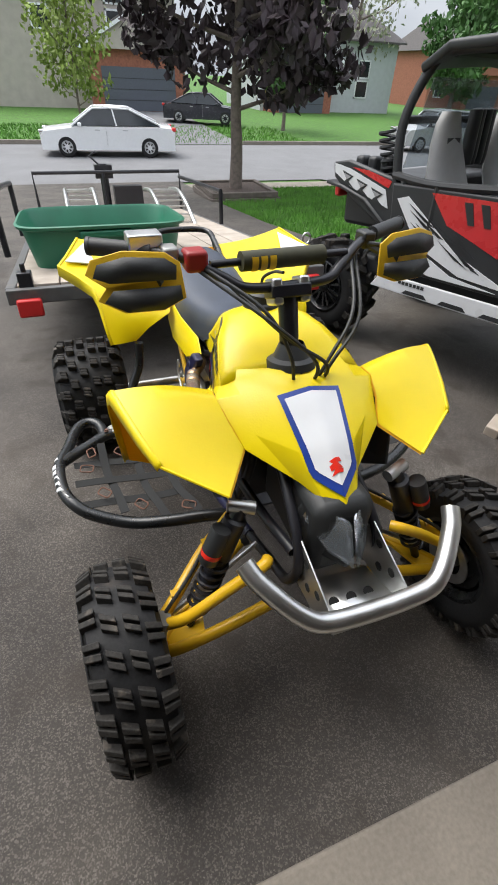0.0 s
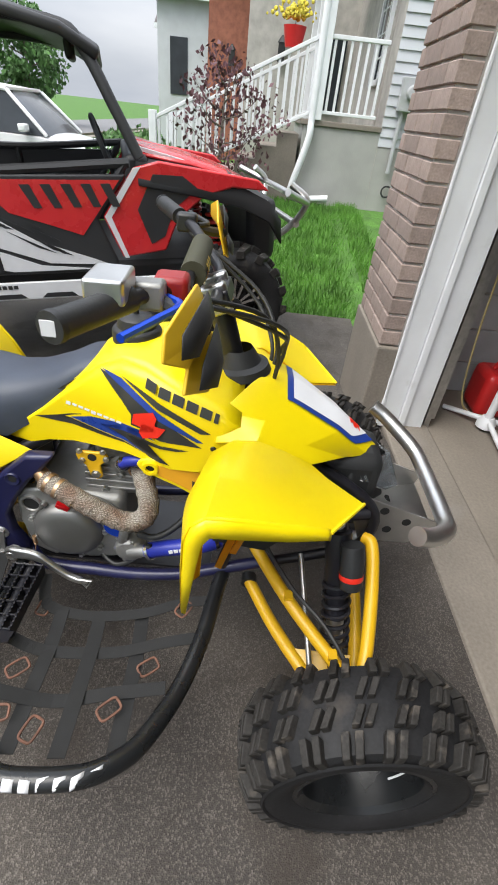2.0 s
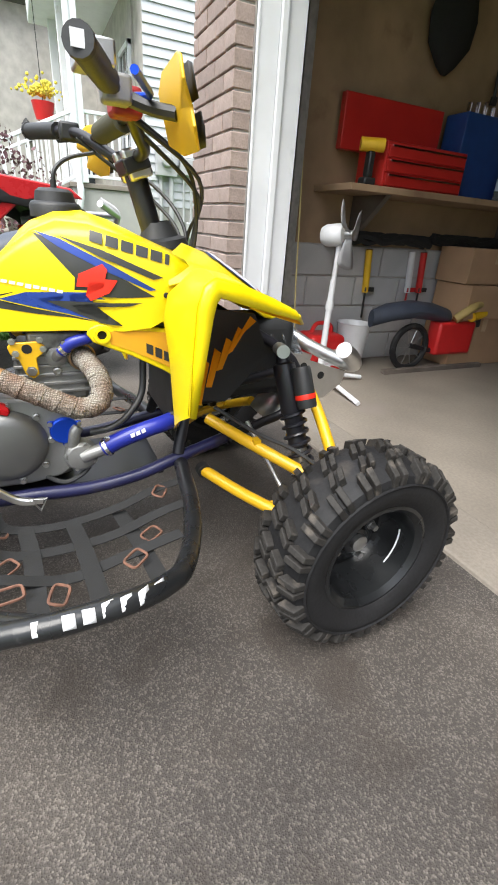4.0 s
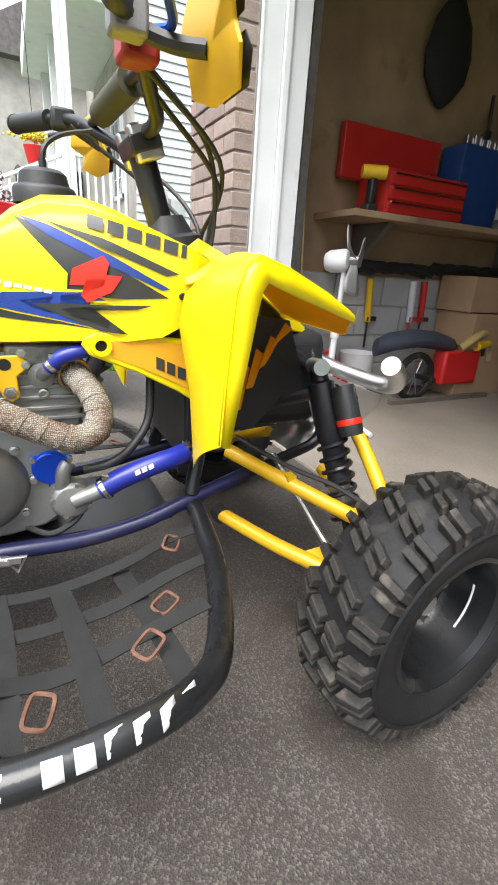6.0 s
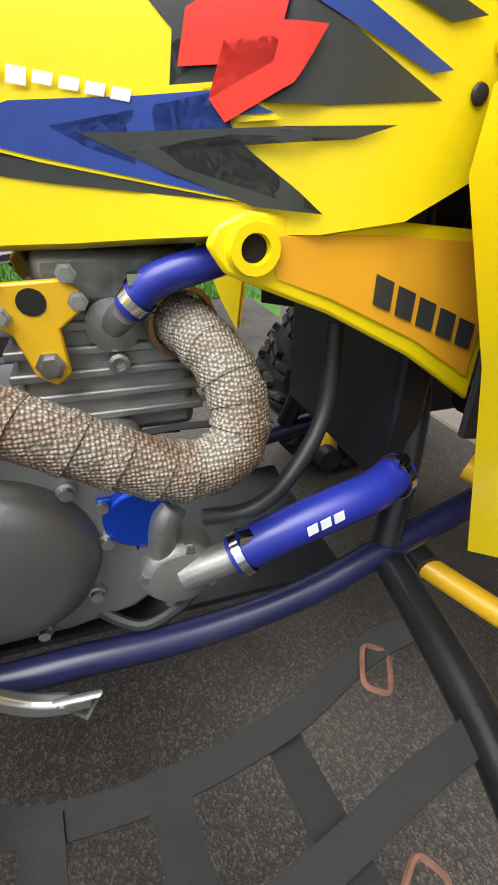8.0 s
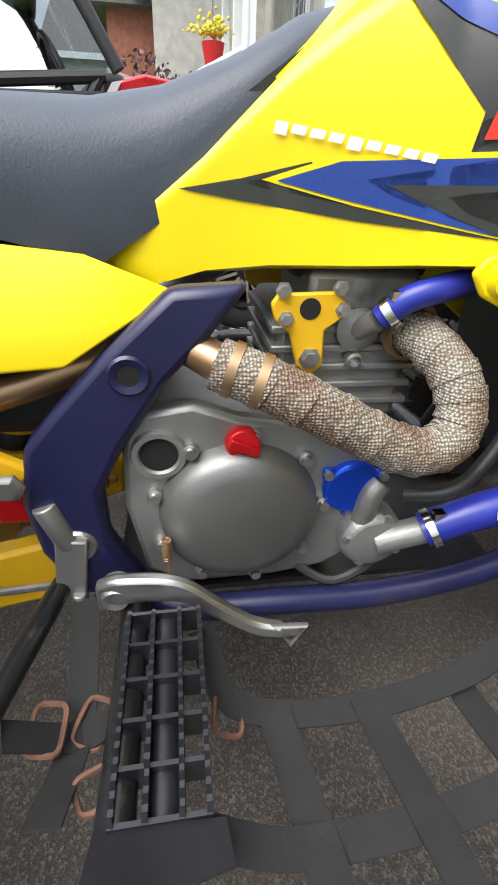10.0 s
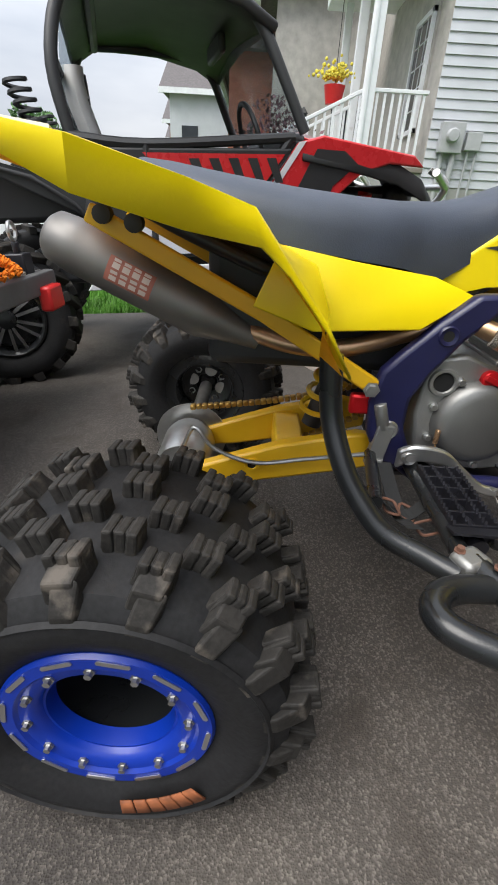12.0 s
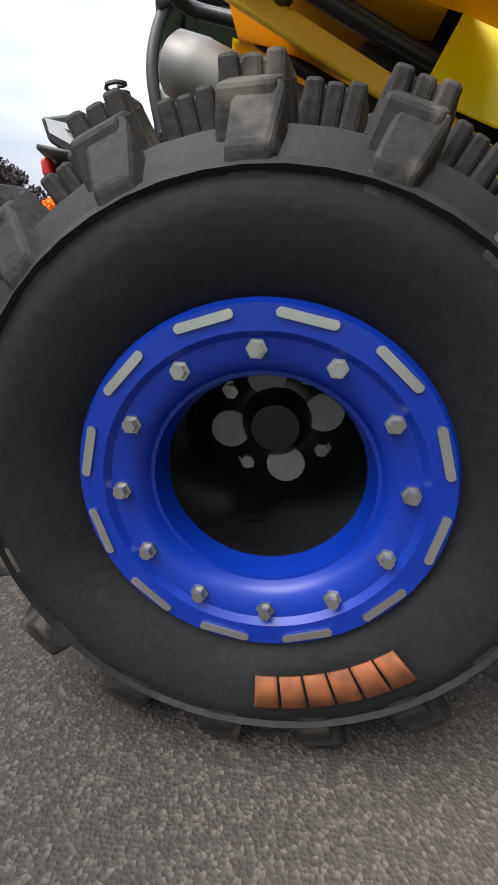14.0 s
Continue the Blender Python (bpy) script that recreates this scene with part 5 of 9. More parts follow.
for s in (-1, 1):
    bm = nb()
    loft(bm, fender_rows(s))
    f = part("front_fender", bm, YTHIN, quad, "yellow plastic front fender with a flared flap", angle=50)
    # extra sheet under the fender, its orange stands for light through the plastic
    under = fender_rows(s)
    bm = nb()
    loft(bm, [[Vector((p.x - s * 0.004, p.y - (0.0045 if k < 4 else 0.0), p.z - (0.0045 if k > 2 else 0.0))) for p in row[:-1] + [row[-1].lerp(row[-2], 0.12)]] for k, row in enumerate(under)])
    part("fender_underside", bm, YUNDER, f, "inner face of the fender, coloured orange for light through the plastic")
    bm = nb()
    rows = fender_rows(s)
    tube(bm, rows[-1][8:2:-1], 0.0036, 6, 1)
    part("fender_lip", bm, YELLOW, f)
    # outer skirt turned down along the side
    bm = nb()
    skirt = []
    for k, row in enumerate(rows):
        p = row[-1]
        drop = (0.0, 0.006, 0.014, 0.026, 0.030, 0.030, 0.024, 0.014, 0.010)[k]
        ahead = (0.010, 0.020, 0.026, 0.020, 0.008, 0, 0, 0, 0)[k]
        skirt.append([p - Vector((s * 0.006, 0, -0.0015)), p + Vector((s * 0.005, -ahead * 0.3, -drop * 0.25)), p + Vector((s * 0.007, -ahead, -drop))])
    loft(bm, skirt)
    part("fender_skirt", bm, YELLOW, f, solid=0.003, angle=60)
    if s < 0:
        # louvres share the orange that paints in shaded, light-passing plastic
        for k in range(5):
            y0 = -0.262 - 0.026 * k
            bm = nb()
            prism(bm, [(-0.31 + 0.012 * k, y0, 0.535 + 0.030 * k), (-0.31 + 0.012 * k, y0 - 0.012, 0.530 + 0.034 * k), (-0.245, y0 - 0.05, 0.60 + 0.022 * k), (-0.245, y0 - 0.036, 0.61 + 0.022 * k)], (0.004, 0, 0))
            part("inner_louvre", bm, YUNDER, quad)
    bm = nb()
    prism(bm, [(s * 0.225, -0.25, 0.52), (s * 0.225, -0.25, 0.72), (s * 0.22, -0.42, 0.70), (s * 0.20, -0.47, 0.60), (s * 0.22, -0.36, 0.50)], (s * 0.006, 0, 0))
    part("inner_mudguard", bm, BLACK_PLASTIC, quad)

# side graphics
def side_decal(name, poly, m, lift, sides=(-1, 1)):
    """A sticker of (y, z) corners that follows the side panel."""
    for s in sides:
        bm = nb()
        vs = [bm.verts.new((0, y, z)) for y, z in poly]
        bm.faces.new(vs)
        bmesh.ops.triangulate(bm, faces=bm.faces)
        for _ in range(5):
            long_edges = [e for e in bm.edges if e.calc_length() > 0.009]
            if long_edges:
                bmesh.ops.subdivide_edges(bm, edges=long_edges, cuts=1)
                bmesh.ops.triangulate(bm, faces=[f for f in bm.faces if len(f.verts) > 3])
        for v in bm.verts:
            v.co = on_shroud(v.co.y, v.co.z, lift, s)
        part(name, bm, m, quad)


# dark field behind the emblem and the long arrow, then blue and yellow laid over it
side_decal("side_graphic", [(-0.002, 0.836), (-0.075, 0.808), (-0.13, 0.775), (-0.215, 0.728), (-0.15, 0.724), (-0.075, 0.726), (-0.066, 0.733), (-0.082, 0.743), (-0.084, 0.752), (-0.076, 0.771), (-0.054, 0.801)], BLACK_DECAL, 0.0012)
side_decal("side_graphic", [(-0.006, 0.838), (-0.05, 0.826), (-0.13, 0.788), (-0.218, 0.742), (-0.205, 0.740), (-0.12, 0.776), (-0.045, 0.812)], BLUE_DECAL, 0.0022)
side_decal("side_graphic", [(-0.046, 0.832), (-0.12, 0.812), (-0.232, 0.766), (-0.212, 0.762), (-0.115, 0.800)], BLACK_DECAL, 0.0022)
side_decal("side_graphic", [(0.150, 0.702), (0.100, 0.711), (0.046, 0.724), (0.098, 0.707), (0.014, 0.6945), (-0.105, 0.674), (0.006, 0.683), (0.101, 0.695)], BLACK_DECAL, 0.0012)
side_decal("side_graphic", [(0.084, 0.7105), (0.026, 0.729), (-0.098, 0.735), (-0.124, 0.717), (0.0, 0.7095), (-0.022, 0.699), (-0.108, 0.6735), (0.012, 0.6945)], YELLOW, 0.0018)
side_decal("side_graphic", [(0.072, 0.710), (0.023, 0.725), (-0.095, 0.731), (-0.12, 0.720), (0.004, 0.713), (-0.018, 0.702), (-0.105, 0.6755), (0.014, 0.6975)], BLUE_DECAL, 0.0026)
side_decal("side_graphic", [(-0.013, 0.710), (-0.19, 0.7155), (-0.165, 0.708), (-0.098, 0.7095), (-0.070, 0.706), (-0.062, 0.701), (-0.073, 0.692), (-0.15, 0.668), (-0.110, 0.672), (-0.037, 0.700)], BLACK_DECAL, 0.0030)
# red angular emblem
side_decal("side_emblem", [(-0.1206, 0.7867), (-0.1279, 0.7762), (-0.0978, 0.7605), (-0.1446, 0.7581), (-0.1289, 0.7333), (-0.0952, 0.7151), (-0.087, 0.7263), (-0.1189, 0.7424), (-0.0717, 0.7412), (-0.0771, 0.7656)], RED_DECAL, 0.0048)
# dark maker's mark as six plain bars
for k in range(6):
    y0 = -0.104 - 0.0268 * k
    z0 = 0.8455 - 0.0068 * k
    w = 0.0215 if k < 5 else 0.008
    side_decal("mark_bar", [(y0, z0), (y0 - w, z0 - w * 0.25), (y0 - w + 0.003, z0 - w * 0.25 - 0.019), (y0 + 0.003, z0 - 0.0195)], BLACK_DECAL, 0.0022)
# pale model mark as nine plain bars
for k in range(9):
    y0 = 0.075 - 0.0138 * k
    z0 = 0.7505 - 0.0022 * k
    hh = 0.0085 if k in (0, 4) else 0.006
    side_decal("mark_bar", [(y0, z0), (y0 - 0.0105, z0 - 0.0015), (y0 - 0.0085, z0 - 0.0015 - hh), (y0 + 0.002, z0 - hh)], WHITE_DECAL, 0.0032)

# amber side plate with boss
for s in (-1, 1):
    bm = nb()
    pl = [(-0.078, 0.650), (-0.085, 0.662), (-0.103, 0.670), (-0.20, 0.664), (-0.30, 0.655), (-0.300, 0.52), (-0.235, 0.565), (-0.164, 0.602), (-0.118, 0.620), (-0.09, 0.632)]
    prism(bm, [(s * (0.158 + 0.1 * max(0, -y - 0.12)), y, z) for y, z in pl], (s * -0.008, 0, 0))
    part("side_plate", bm, YELLOW, quad, bevel=0.003)
    bm = nb()
    pl = [(-0.118, 0.655), (-0.20, 0.655), (-0.290, 0.648), (-0.290, 0.545), (-0.235, 0.580), (-0.164, 0.614), (-0.125, 0.628)]
    prism(bm, [(s * (0.1595 + 0.1 * max(0, -y - 0.12)), y, z) for y, z in pl], (s * 0.0012, 0, 0))
    part("plate_sticker", bm, ORANGE, quad, "faded orange sticker")
    for k in range(5):
        y0 = -0.196 - 0.0185 * k
        z0 = 0.630 - 0.0085 * k
        bm = nb()
        prism(bm, [(s * (0.1615 + 0.1 * (-y - 0.12)), y, z) for y, z in ((y0, z0), (y0 - 0.014, z0 - 0.006), (y0 - 0.014, z0 - 0.027), (y0, z0 - 0.021))], (s * 0.001, 0, 0))
        part("mark_bar", bm, BLACK_DECAL, quad)
    bm = nb()
    lathe(bm, [(0.009, 0.004), (0.010, 0.010), (0.0165, 0.010), (0.0175, 0.004), (0.019, 0.0)], (s * 0.157, -0.108, 0.648), (s, 0, 0), 20)
    part("plate_boss", bm, YELLOW, quad)
    bm = nb()
    lathe(bm, [(0.0, 0.003), (0.0095, 0.003), (0.0095, 0.0)], (s * 0.157, -0.108, 0.648), (s, 0, 0), 16)
    part("boss_hole", bm, HOLE, quad)
    bm = nb()
    lathe(bm, [(0.0, 0.003), (0.005, 0.002), (0.006, 0.0)], on_shroud(-0.237, 0.732, 0.0, s), (s, 0, 0), 12)
    part("panel_bolt", bm, BLACK_PLASTIC, quad)

# seat
bm = nb()
rows = []
for y, zt, zb, w in ((0.008, 0.838, 0.790, 0.062), (0.05, 0.826, 0.775, 0.074), (0.10, 0.798, 0.730, 0.084), (0.16, 0.776, 0.680, 0.0865), (0.215, 0.766, 0.645, 0.098), (0.28, 0.764, 0.666, 0.122), (0.36, 0.768, 0.676, 0.138), (0.46, 0.776, 0.690, 0.145), (0.56, 0.788, 0.712, 0.142), (0.66, 0.802, 0.740, 0.125), (0.71, 0.806, 0.765, 0.09)):
    row = []
    for f in np.linspace(0, 1, 15):
        a = math.pi * f
        cx = math.copysign(abs(math.cos(a)) ** 0.55, math.cos(a))
        row.append(Vector((w * cx, y, zb + (zt - zb) * math.sin(a) ** 0.6)))
    rows.append(row)
loft(bm, rows, cap=True)
part("seat", bm, SEAT, quad, "dark blue-grey vinyl seat")

bm = nb()
loft(bm, [[(-0.078, y, z0), (-0.080, y, z1), (0.080, y, z1), (0.078, y, z0)] for y, z0, z1 in ((0.0, 0.66, 0.81), (0.05, 0.65, 0.80), (0.10, 0.64, 0.765), (0.16, 0.63, 0.74), (0.25, 0.62, 0.73), (0.40, 0.62, 0.74))], close_u=True, cap=True)
part("seat_base", bm, BLACK_PLASTIC, quad)

# rear side panels and rear fenders
for s in (-1, 1):
    bm = nb()
    V = [(0.118, 0.155, 0.628), (0.110, 0.225, 0.655), (0.138, 0.36, 0.674), (0.148, 0.48, 0.694), (0.150, 0.245, 0.575), (0.160, 0.42, 0.565), (0.155, 0.52, 0.60)]
    sheet(bm, [(s * x, y, z) for x, y, z in V], [(0, 1, 4), (1, 2, 5, 4), (2, 3, 6, 5)])
    part("rear_side_panel", bm, YELLOW, quad, solid=0.005, bevel=0.006)
    # rows from the flap's lower edge up and back to the rear point: inner and outer end of each
    RF = [
        ((0.300, 0.420, 0.570), (0.390, 0.402, 0.572)), ((0.250, 0.412, 0.620), (0.400, 0.438, 0.634)), ((0.165, 0.425, 0.668), (0.408, 0.492, 0.704)),
        ((0.148, 0.480, 0.694), (0.420, 0.522, 0.744)), ((0.145, 0.560, 0.715), (0.462, 0.580, 0.764)), ((0.140, 0.670, 0.745), (0.524, 0.655, 0.785)),
        ((0.138, 0.740, 0.762), (0.494, 0.720, 0.796)), ((0.135, 0.815, 0.779), (0.440, 0.855, 0.824))]
    rows = []
    for k, (a, b) in enumerate(RF):
        a, b = Vector(a), Vector(b)
        row = []
        for f in np.linspace(0, 1, 9):
            p = a.lerp(b, f)
            p.z -= (0, 0, 0.006, 0.012, 0.016, 0.018, 0.016, 0.010)[k] * math.sin(math.pi * f)
            row.append(Vector((s * p.x, p.y, p.z)))
        rows.append(row)
    bm = nb()
    loft(bm, rows)
    fend = part("rear_fender", bm, YTHIN, quad, "yellow plastic rear fender swept up to a point", angle=50)
    # added sheet below the skin; orange paints in daylight passing through yellow plastic
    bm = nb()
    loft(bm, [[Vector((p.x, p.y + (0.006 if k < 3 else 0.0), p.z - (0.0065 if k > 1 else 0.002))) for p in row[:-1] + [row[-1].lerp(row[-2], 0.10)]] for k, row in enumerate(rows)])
    part("fender_underside", bm, YUNDER, fend, "rough underside of the fender, coloured orange for light through the plastic")
    # turned-down outer lip
    bm = nb()
    lip = []
    for k, row in enumerate(rows):
        p, q = row[-1], row[-2]
        d = (p - q).normalized()
        lip.append([p - d * 0.004 + Vector((0, 0, 0.003)), p + d * 0.004 + Vector((0, 0, 0.001)), p + d * 0.006 + Vector((0, (0.0, -0.004, -0.012, -0.010, 0, 0, 0, 0)[k], (-0.002, -0.008, -0.022, -0.034, -0.040, -0.036, -0.020, -0.004)[k]))])
    loft(bm, lip)
    part("fender_lip", bm, YELLOW, fend, solid=0.003)
    bm = nb()
    pts = [(0.420, 0.815, 0.806), (0.498, 0.675, 0.785), (0.390, 0.690, 0.765)]
    prism(bm, [(s * x, y, z + 0.006) for x, y, z in pts], (0, 0, 0.004))
    part("fender_decal", bm, WHITE_DECAL, quad, "white decal with blue edge")
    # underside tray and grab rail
# tray in the same orange, with the see-through light painted into the colour
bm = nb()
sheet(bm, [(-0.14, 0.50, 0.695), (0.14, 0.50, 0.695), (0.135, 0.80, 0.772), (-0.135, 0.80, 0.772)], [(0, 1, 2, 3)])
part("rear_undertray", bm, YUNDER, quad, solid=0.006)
bm = nb()
tube(bm, [(-0.11, 0.64, 0.755), (-0.12, 0.80, 0.795), (-0.11, 0.90, 0.815), (0, 0.92, 0.82), (0.11, 0.90, 0.815), (0.12, 0.80, 0.795), (0.11, 0.64, 0.755)], 0.012, 10)
part("grab_bar", bm, BLACK_GLOSS, quad)

# nerf bar, straps and pegs on both sides
def nerf(s):
    def hang(x, y, z):
        k = min(1.0, max(0.0, (x - 0.25) / 0.22))
        return (s * (x - 0.010 * k), y, z - 0.034 * k)

    bm = nb()
    tube(bm, [hang(x, y, z) for x, y, z in ((0.155, -0.275, 0.315), (0.235, -0.262, 0.318), (0.34, -0.246, 0.327), (0.455, -0.215, 0.340), (0.560, -0.168, 0.362), (0.606, -0.128, 0.380), (0.632, -0.075, 0.390), (0.642, 0.02, 0.392), (0.632, 0.085, 0.385))], 0.0185, 16)
    nbar = part("nerf_bar", bm, BLACK_GLOSS, quad, "black tubular nerf bar")
    bm = nb()
    tube(bm, [hang(x, y, z) for x, y, z in ((0.633, 0.075, 0.386), (0.612, 0.155, 0.371), (0.590, 0.230, 0.367), (0.563, 0.276, 0.367), (0.534, 0.286, 0.366), (0.508, 0.270, 0.366), (0.494, 0.238, 0.364), (0.490, 0.200, 0.362))], 0.0185, 16)
    part("heel_loop", bm, BLACK_GLOSS, nbar)
    bm = nb()
    tube(bm, [hang(x, y, z) for x, y, z in ((0.635, 0.06, 0.387), (0.585, 0.118, 0.370), (0.535, 0.160, 0.365), (0.492, 0.190, 0.364), (0.445, 0.205, 0.36))], 0.0185, 16)
    part("inner_bar", bm, BLACK_GLOSS, nbar)
    bm = nb()
    tube(bm, [hang(x, y, z) for x, y, z in ((0.460, 0.228, 0.352), (0.432, 0.262, 0.352), (0.398, 0.315, 0.360), (0.366, 0.352, 0.392), (0.338, 0.378, 0.432), (0.306, 0.398, 0.490), (0.295, 0.408, 0.575))], 0.0165, 14)
    part("rear_guard_bar", bm, BLACK_GLOSS, nbar)
    bm = nb()
    rod(bm, (s * 0.150, 0.285, 0.335), (s * 0.335, 0.318, 0.352), 0.011, 12)
    rod(bm, (s * 0.150, 0.210, 0.322), (s * 0.435, 0.212, 0.328), 0.014, 12)
    part("cross_bar", bm, BLACK_GLOSS, nbar)
    bm = nb()
    box(bm, (s * 0.440, 0.212, 0.328), (0.04, 0.045, 0.04), Euler((0, 0, radians(-25 * s))).to_matrix())
    part("clamp", bm, CAST, nbar, "worn bare steel clamp", bevel=0.008)
    for p in ((0.432, 0.226, 0.347), (0.468, 0.190, 0.352)):
        bm = nb()
        hexbolt(bm, (s * p[0], p[1], p[2]), (0, 0, 1), 0.0055, 0.008)
        part("clamp_bolt", bm, RUST, nbar)
    # foot peg with serrated bars
    bm = nb()
    for y in (0.148, 0.166, 0.190, 0.212):
        box(bm, (s * 0.290, y, 0.332), (0.17, 0.0035, 0.032))
    for k in range(6):
        x = 0.208 + 0.033 * k
        box(bm, (s * x, 0.180, 0.332), (0.0035, 0.068, 0.030))
    for y in (0.148, 0.166, 0.190, 0.212):
        for k in range(16):
            x = 0.210 + 0.0105 * k
            prism(bm, [(s * x, y - 0.002, 0.347), (s * (x + 0.007), y - 0.002, 0.347), (s * (x + 0.0035), y - 0.002, 0.354)], (0, 0.004, 0))
    peg = part("foot_peg", bm, BLACK_FRAME, quad, "black serrated foot peg", smooth=False)
    bm = nb()
    rod(bm, (s * 0.205, 0.180, 0.325), (s * 0.40, 0.180, 0.325), 0.014, 10)
    part("peg_core", bm, BLACK_FRAME, peg)
    bm = nb()
    pts = [(0.376, 0.138, 0.340), (0.372, 0.222, 0.340), (0.405, 0.225, 0.352), (0.415, 0.18, 0.358), (0.405, 0.135, 0.352)]
    prism(bm, [(s * x, y, z) for x, y, z in pts], (0, 0, 0.004))
    part("peg_plate", bm, BLACK_FRAME, peg)
    # webbing heel net
    def strap(pts, w=0.026):
        bm = nb()
        path = smooth_path(pts, 5)
        rows = []
        for i, p in enumerate(path):
            d = (path[min(i + 1, len(path) - 1)] - path[max(i - 1, 0)]).normalized()
            e = d.cross(Vector((0, 0, 1))).normalized() * w / 2
            rows.append([p - e, p + e])
        loft(bm, rows)
        part("strap", bm, STRAP, nbar, solid=0.002, smooth=False)
    def buckle(c, rz, tilt=0.0):
        bm = nb()
        m = Matrix.Translation(c) @ Euler((tilt, 0, rz)).to_matrix().to_4x4()
        ring = []
        for q in np.linspace(0, 2 * math.pi, 20, endpoint=False):
            cx, cy = math.cos(q), math.sin(q)
            ring.append(m @ Vector((0.021 * math.copysign(abs(cx) ** 0.45, cx), 0.013 * math.copysign(abs(cy) ** 0.45, cy), 0)))
        tube(bm, ring, 0.0026, 6, 1, closed=True)
        part("buckle", bm, RUST, nbar, "rusty steel buckle")
    zs = 0.300
    strap([(s * 0.205, 0.146, zs + 0.01), (s * 0.27, 0.12, zs - 0.015), (s * 0.285, 0.02, zs - 0.022), (s * 0.275, -0.10, zs - 0.008), (s * 0.245, -0.19, zs + 0.005), (s * 0.235, -0.262, zs + 0.012)])
    strap([(s * 0.375, 0.155, zs + 0.02), (s * 0.385, 0.08, zs - 0.005), (s * 0.375, -0.06, zs - 0.008), (s * 0.35, -0.17, zs + 0.01), (s * 0.335, -0.245, zs + 0.018)])
    strap([(s * 0.495, 0.13, zs + 0.05), (s * 0.49, 0.02, zs + 0.01), (s * 0.47, -0.08, zs + 0.015), (s * 0.455, -0.19, zs + 0.03)])
    for y in (0.080, -0.008, -0.105):
        strap([(s * 0.278, y + 0.004, zs - 0.019), (s * 0.31, y, zs - 0.018), (s * 0.38, y - 0.008, zs - 0.006), (s * 0.49, y - 0.015, zs + 0.016), (s * 0.590, y - 0.02, 0.330)], 0.03)
    strap([(s * 0.165, 0.26, 0.325), (s * 0.275, 0.255, zs - 0.01), (s * 0.36, 0.26, 0.325)], 0.026)
    strap([(s * 0.30, 0.30, 0.335), (s * 0.285, 0.25, zs - 0.008), (s * 0.28, 0.215, 0.315)], 0.026)
    for c, rz in (((0.277, 0.126, 0.285), 0.1), ((0.275, 0.242, 0.292), 0.3), ((0.403, -0.144, 0.302), 0.9), ((0.262, -0.195, 0.308), 0.5), ((0.435, 0.11, 0.315), 0.8), ((0.33, 0.225, 0.305), 1.2), ((0.505, -0.095, 0.335), 0.8), ((0.55, 0.03, 0.335), 0.3), ((0.285, 0.275, 0.31), 0.0), ((0.53, 0.10, 0.34), 1.4)):
        buckle(Vector((s * c[0], c[1], c[2])), s * rz, 0.25)
    # pale maker's mark on the bar: plain slanted bars that wrap its upper outer side
    for k in range(7):
        y0 = 0.055 - 0.026 * k
        if k == 0:
            y0 += 0.012
        px = float(np.interp(-y0, [-0.085, -0.02, 0.075, 0.128], [0.622, 0.632, 0.622, 0.596]))
        pz = float(np.interp(-y0, [-0.085, -0.02, 0.075, 0.128], [0.351, 0.358, 0.356, 0.346]))
        dx = -0.012 if y0 < -0.06 else (-0.006 if y0 < -0.02 else 0.0)
        bm = nb()
        rows = []
        for f in np.linspace(0.25, 1.25, 6):
            rr = 0.0212
            rows.append([(s * (px + rr * math.cos(f)), y0, pz + rr * math.sin(f)), (s * (px + dx + rr * math.cos(f)), y0 - 0.017, pz - 0.001 + rr * math.sin(f))])
        loft(bm, rows)
        part("mark_bar", bm, WHITE_DECAL, nbar, solid=0.0008)


for s in (-1, 1):
    nerf(s)

# frame
bm = nb()
for s in (-1, 1):
    tube(bm, [(s * 0.118, 0.225, 0.31), (s * 0.155, 0.17, 0.290), (s * 0.160, 0.05, 0.288), (s * 0.160, -0.06, 0.285), (s * 0.158, -0.17, 0.300), (s * 0.150, -0.26, 0.325), (s * 0.135, -0.40, 0.36)], 0.0155, 12)
part("lower_frame_rail", bm, BLUE_FRAME, quad, "dark blue painted steel frame rail")
for s in (-1, 1):
    bm = nb()
    pl = [(0.098, 0.640), (0.160, 0.636), (0.215, 0.585), (0.262, 0.535), (0.292, 0.500), (0.304, 0.440), (0.298, 0.380), (0.272, 0.320), (0.215, 0.300), (0.205, 0.330), (0.232, 0.390), (0.232, 0.450), (0.206, 0.500), (0.165, 0.560), (0.132, 0.595)]
    prism(bm, [(s * 0.152, y, z) for y, z in pl], (s * -0.03, 0, 0))
    part("frame_casting", bm, BLUE_FRAME, quad, "dark blue frame casting", bevel=0.008)
    for (y, z, r) in ((0.196, 0.568, 0.0155), (0.262, 0.388, 0.017)):
        bm = nb()
        lathe(bm, [(r * 0.55, -0.01), (r * 0.6, 0.0015), (r, 0.0035), (r * 1.15, 0.001), (r * 1.15, -0.004)], (s * 0.152, y, z), (s, 0, 0), 20)
        part("frame_bush", bm, STEEL if z < 0.5 else BLUE_FRAME, quad)
        bm = nb()
        lathe(bm, [(0, 0.0012), (r * 0.62, 0.0012), (r * 0.62, -0.006)], (s * 0.152, y, z), (s, 0, 0), 16)
        part("bush_hole", bm, HOLE, quad)
bm = nb()
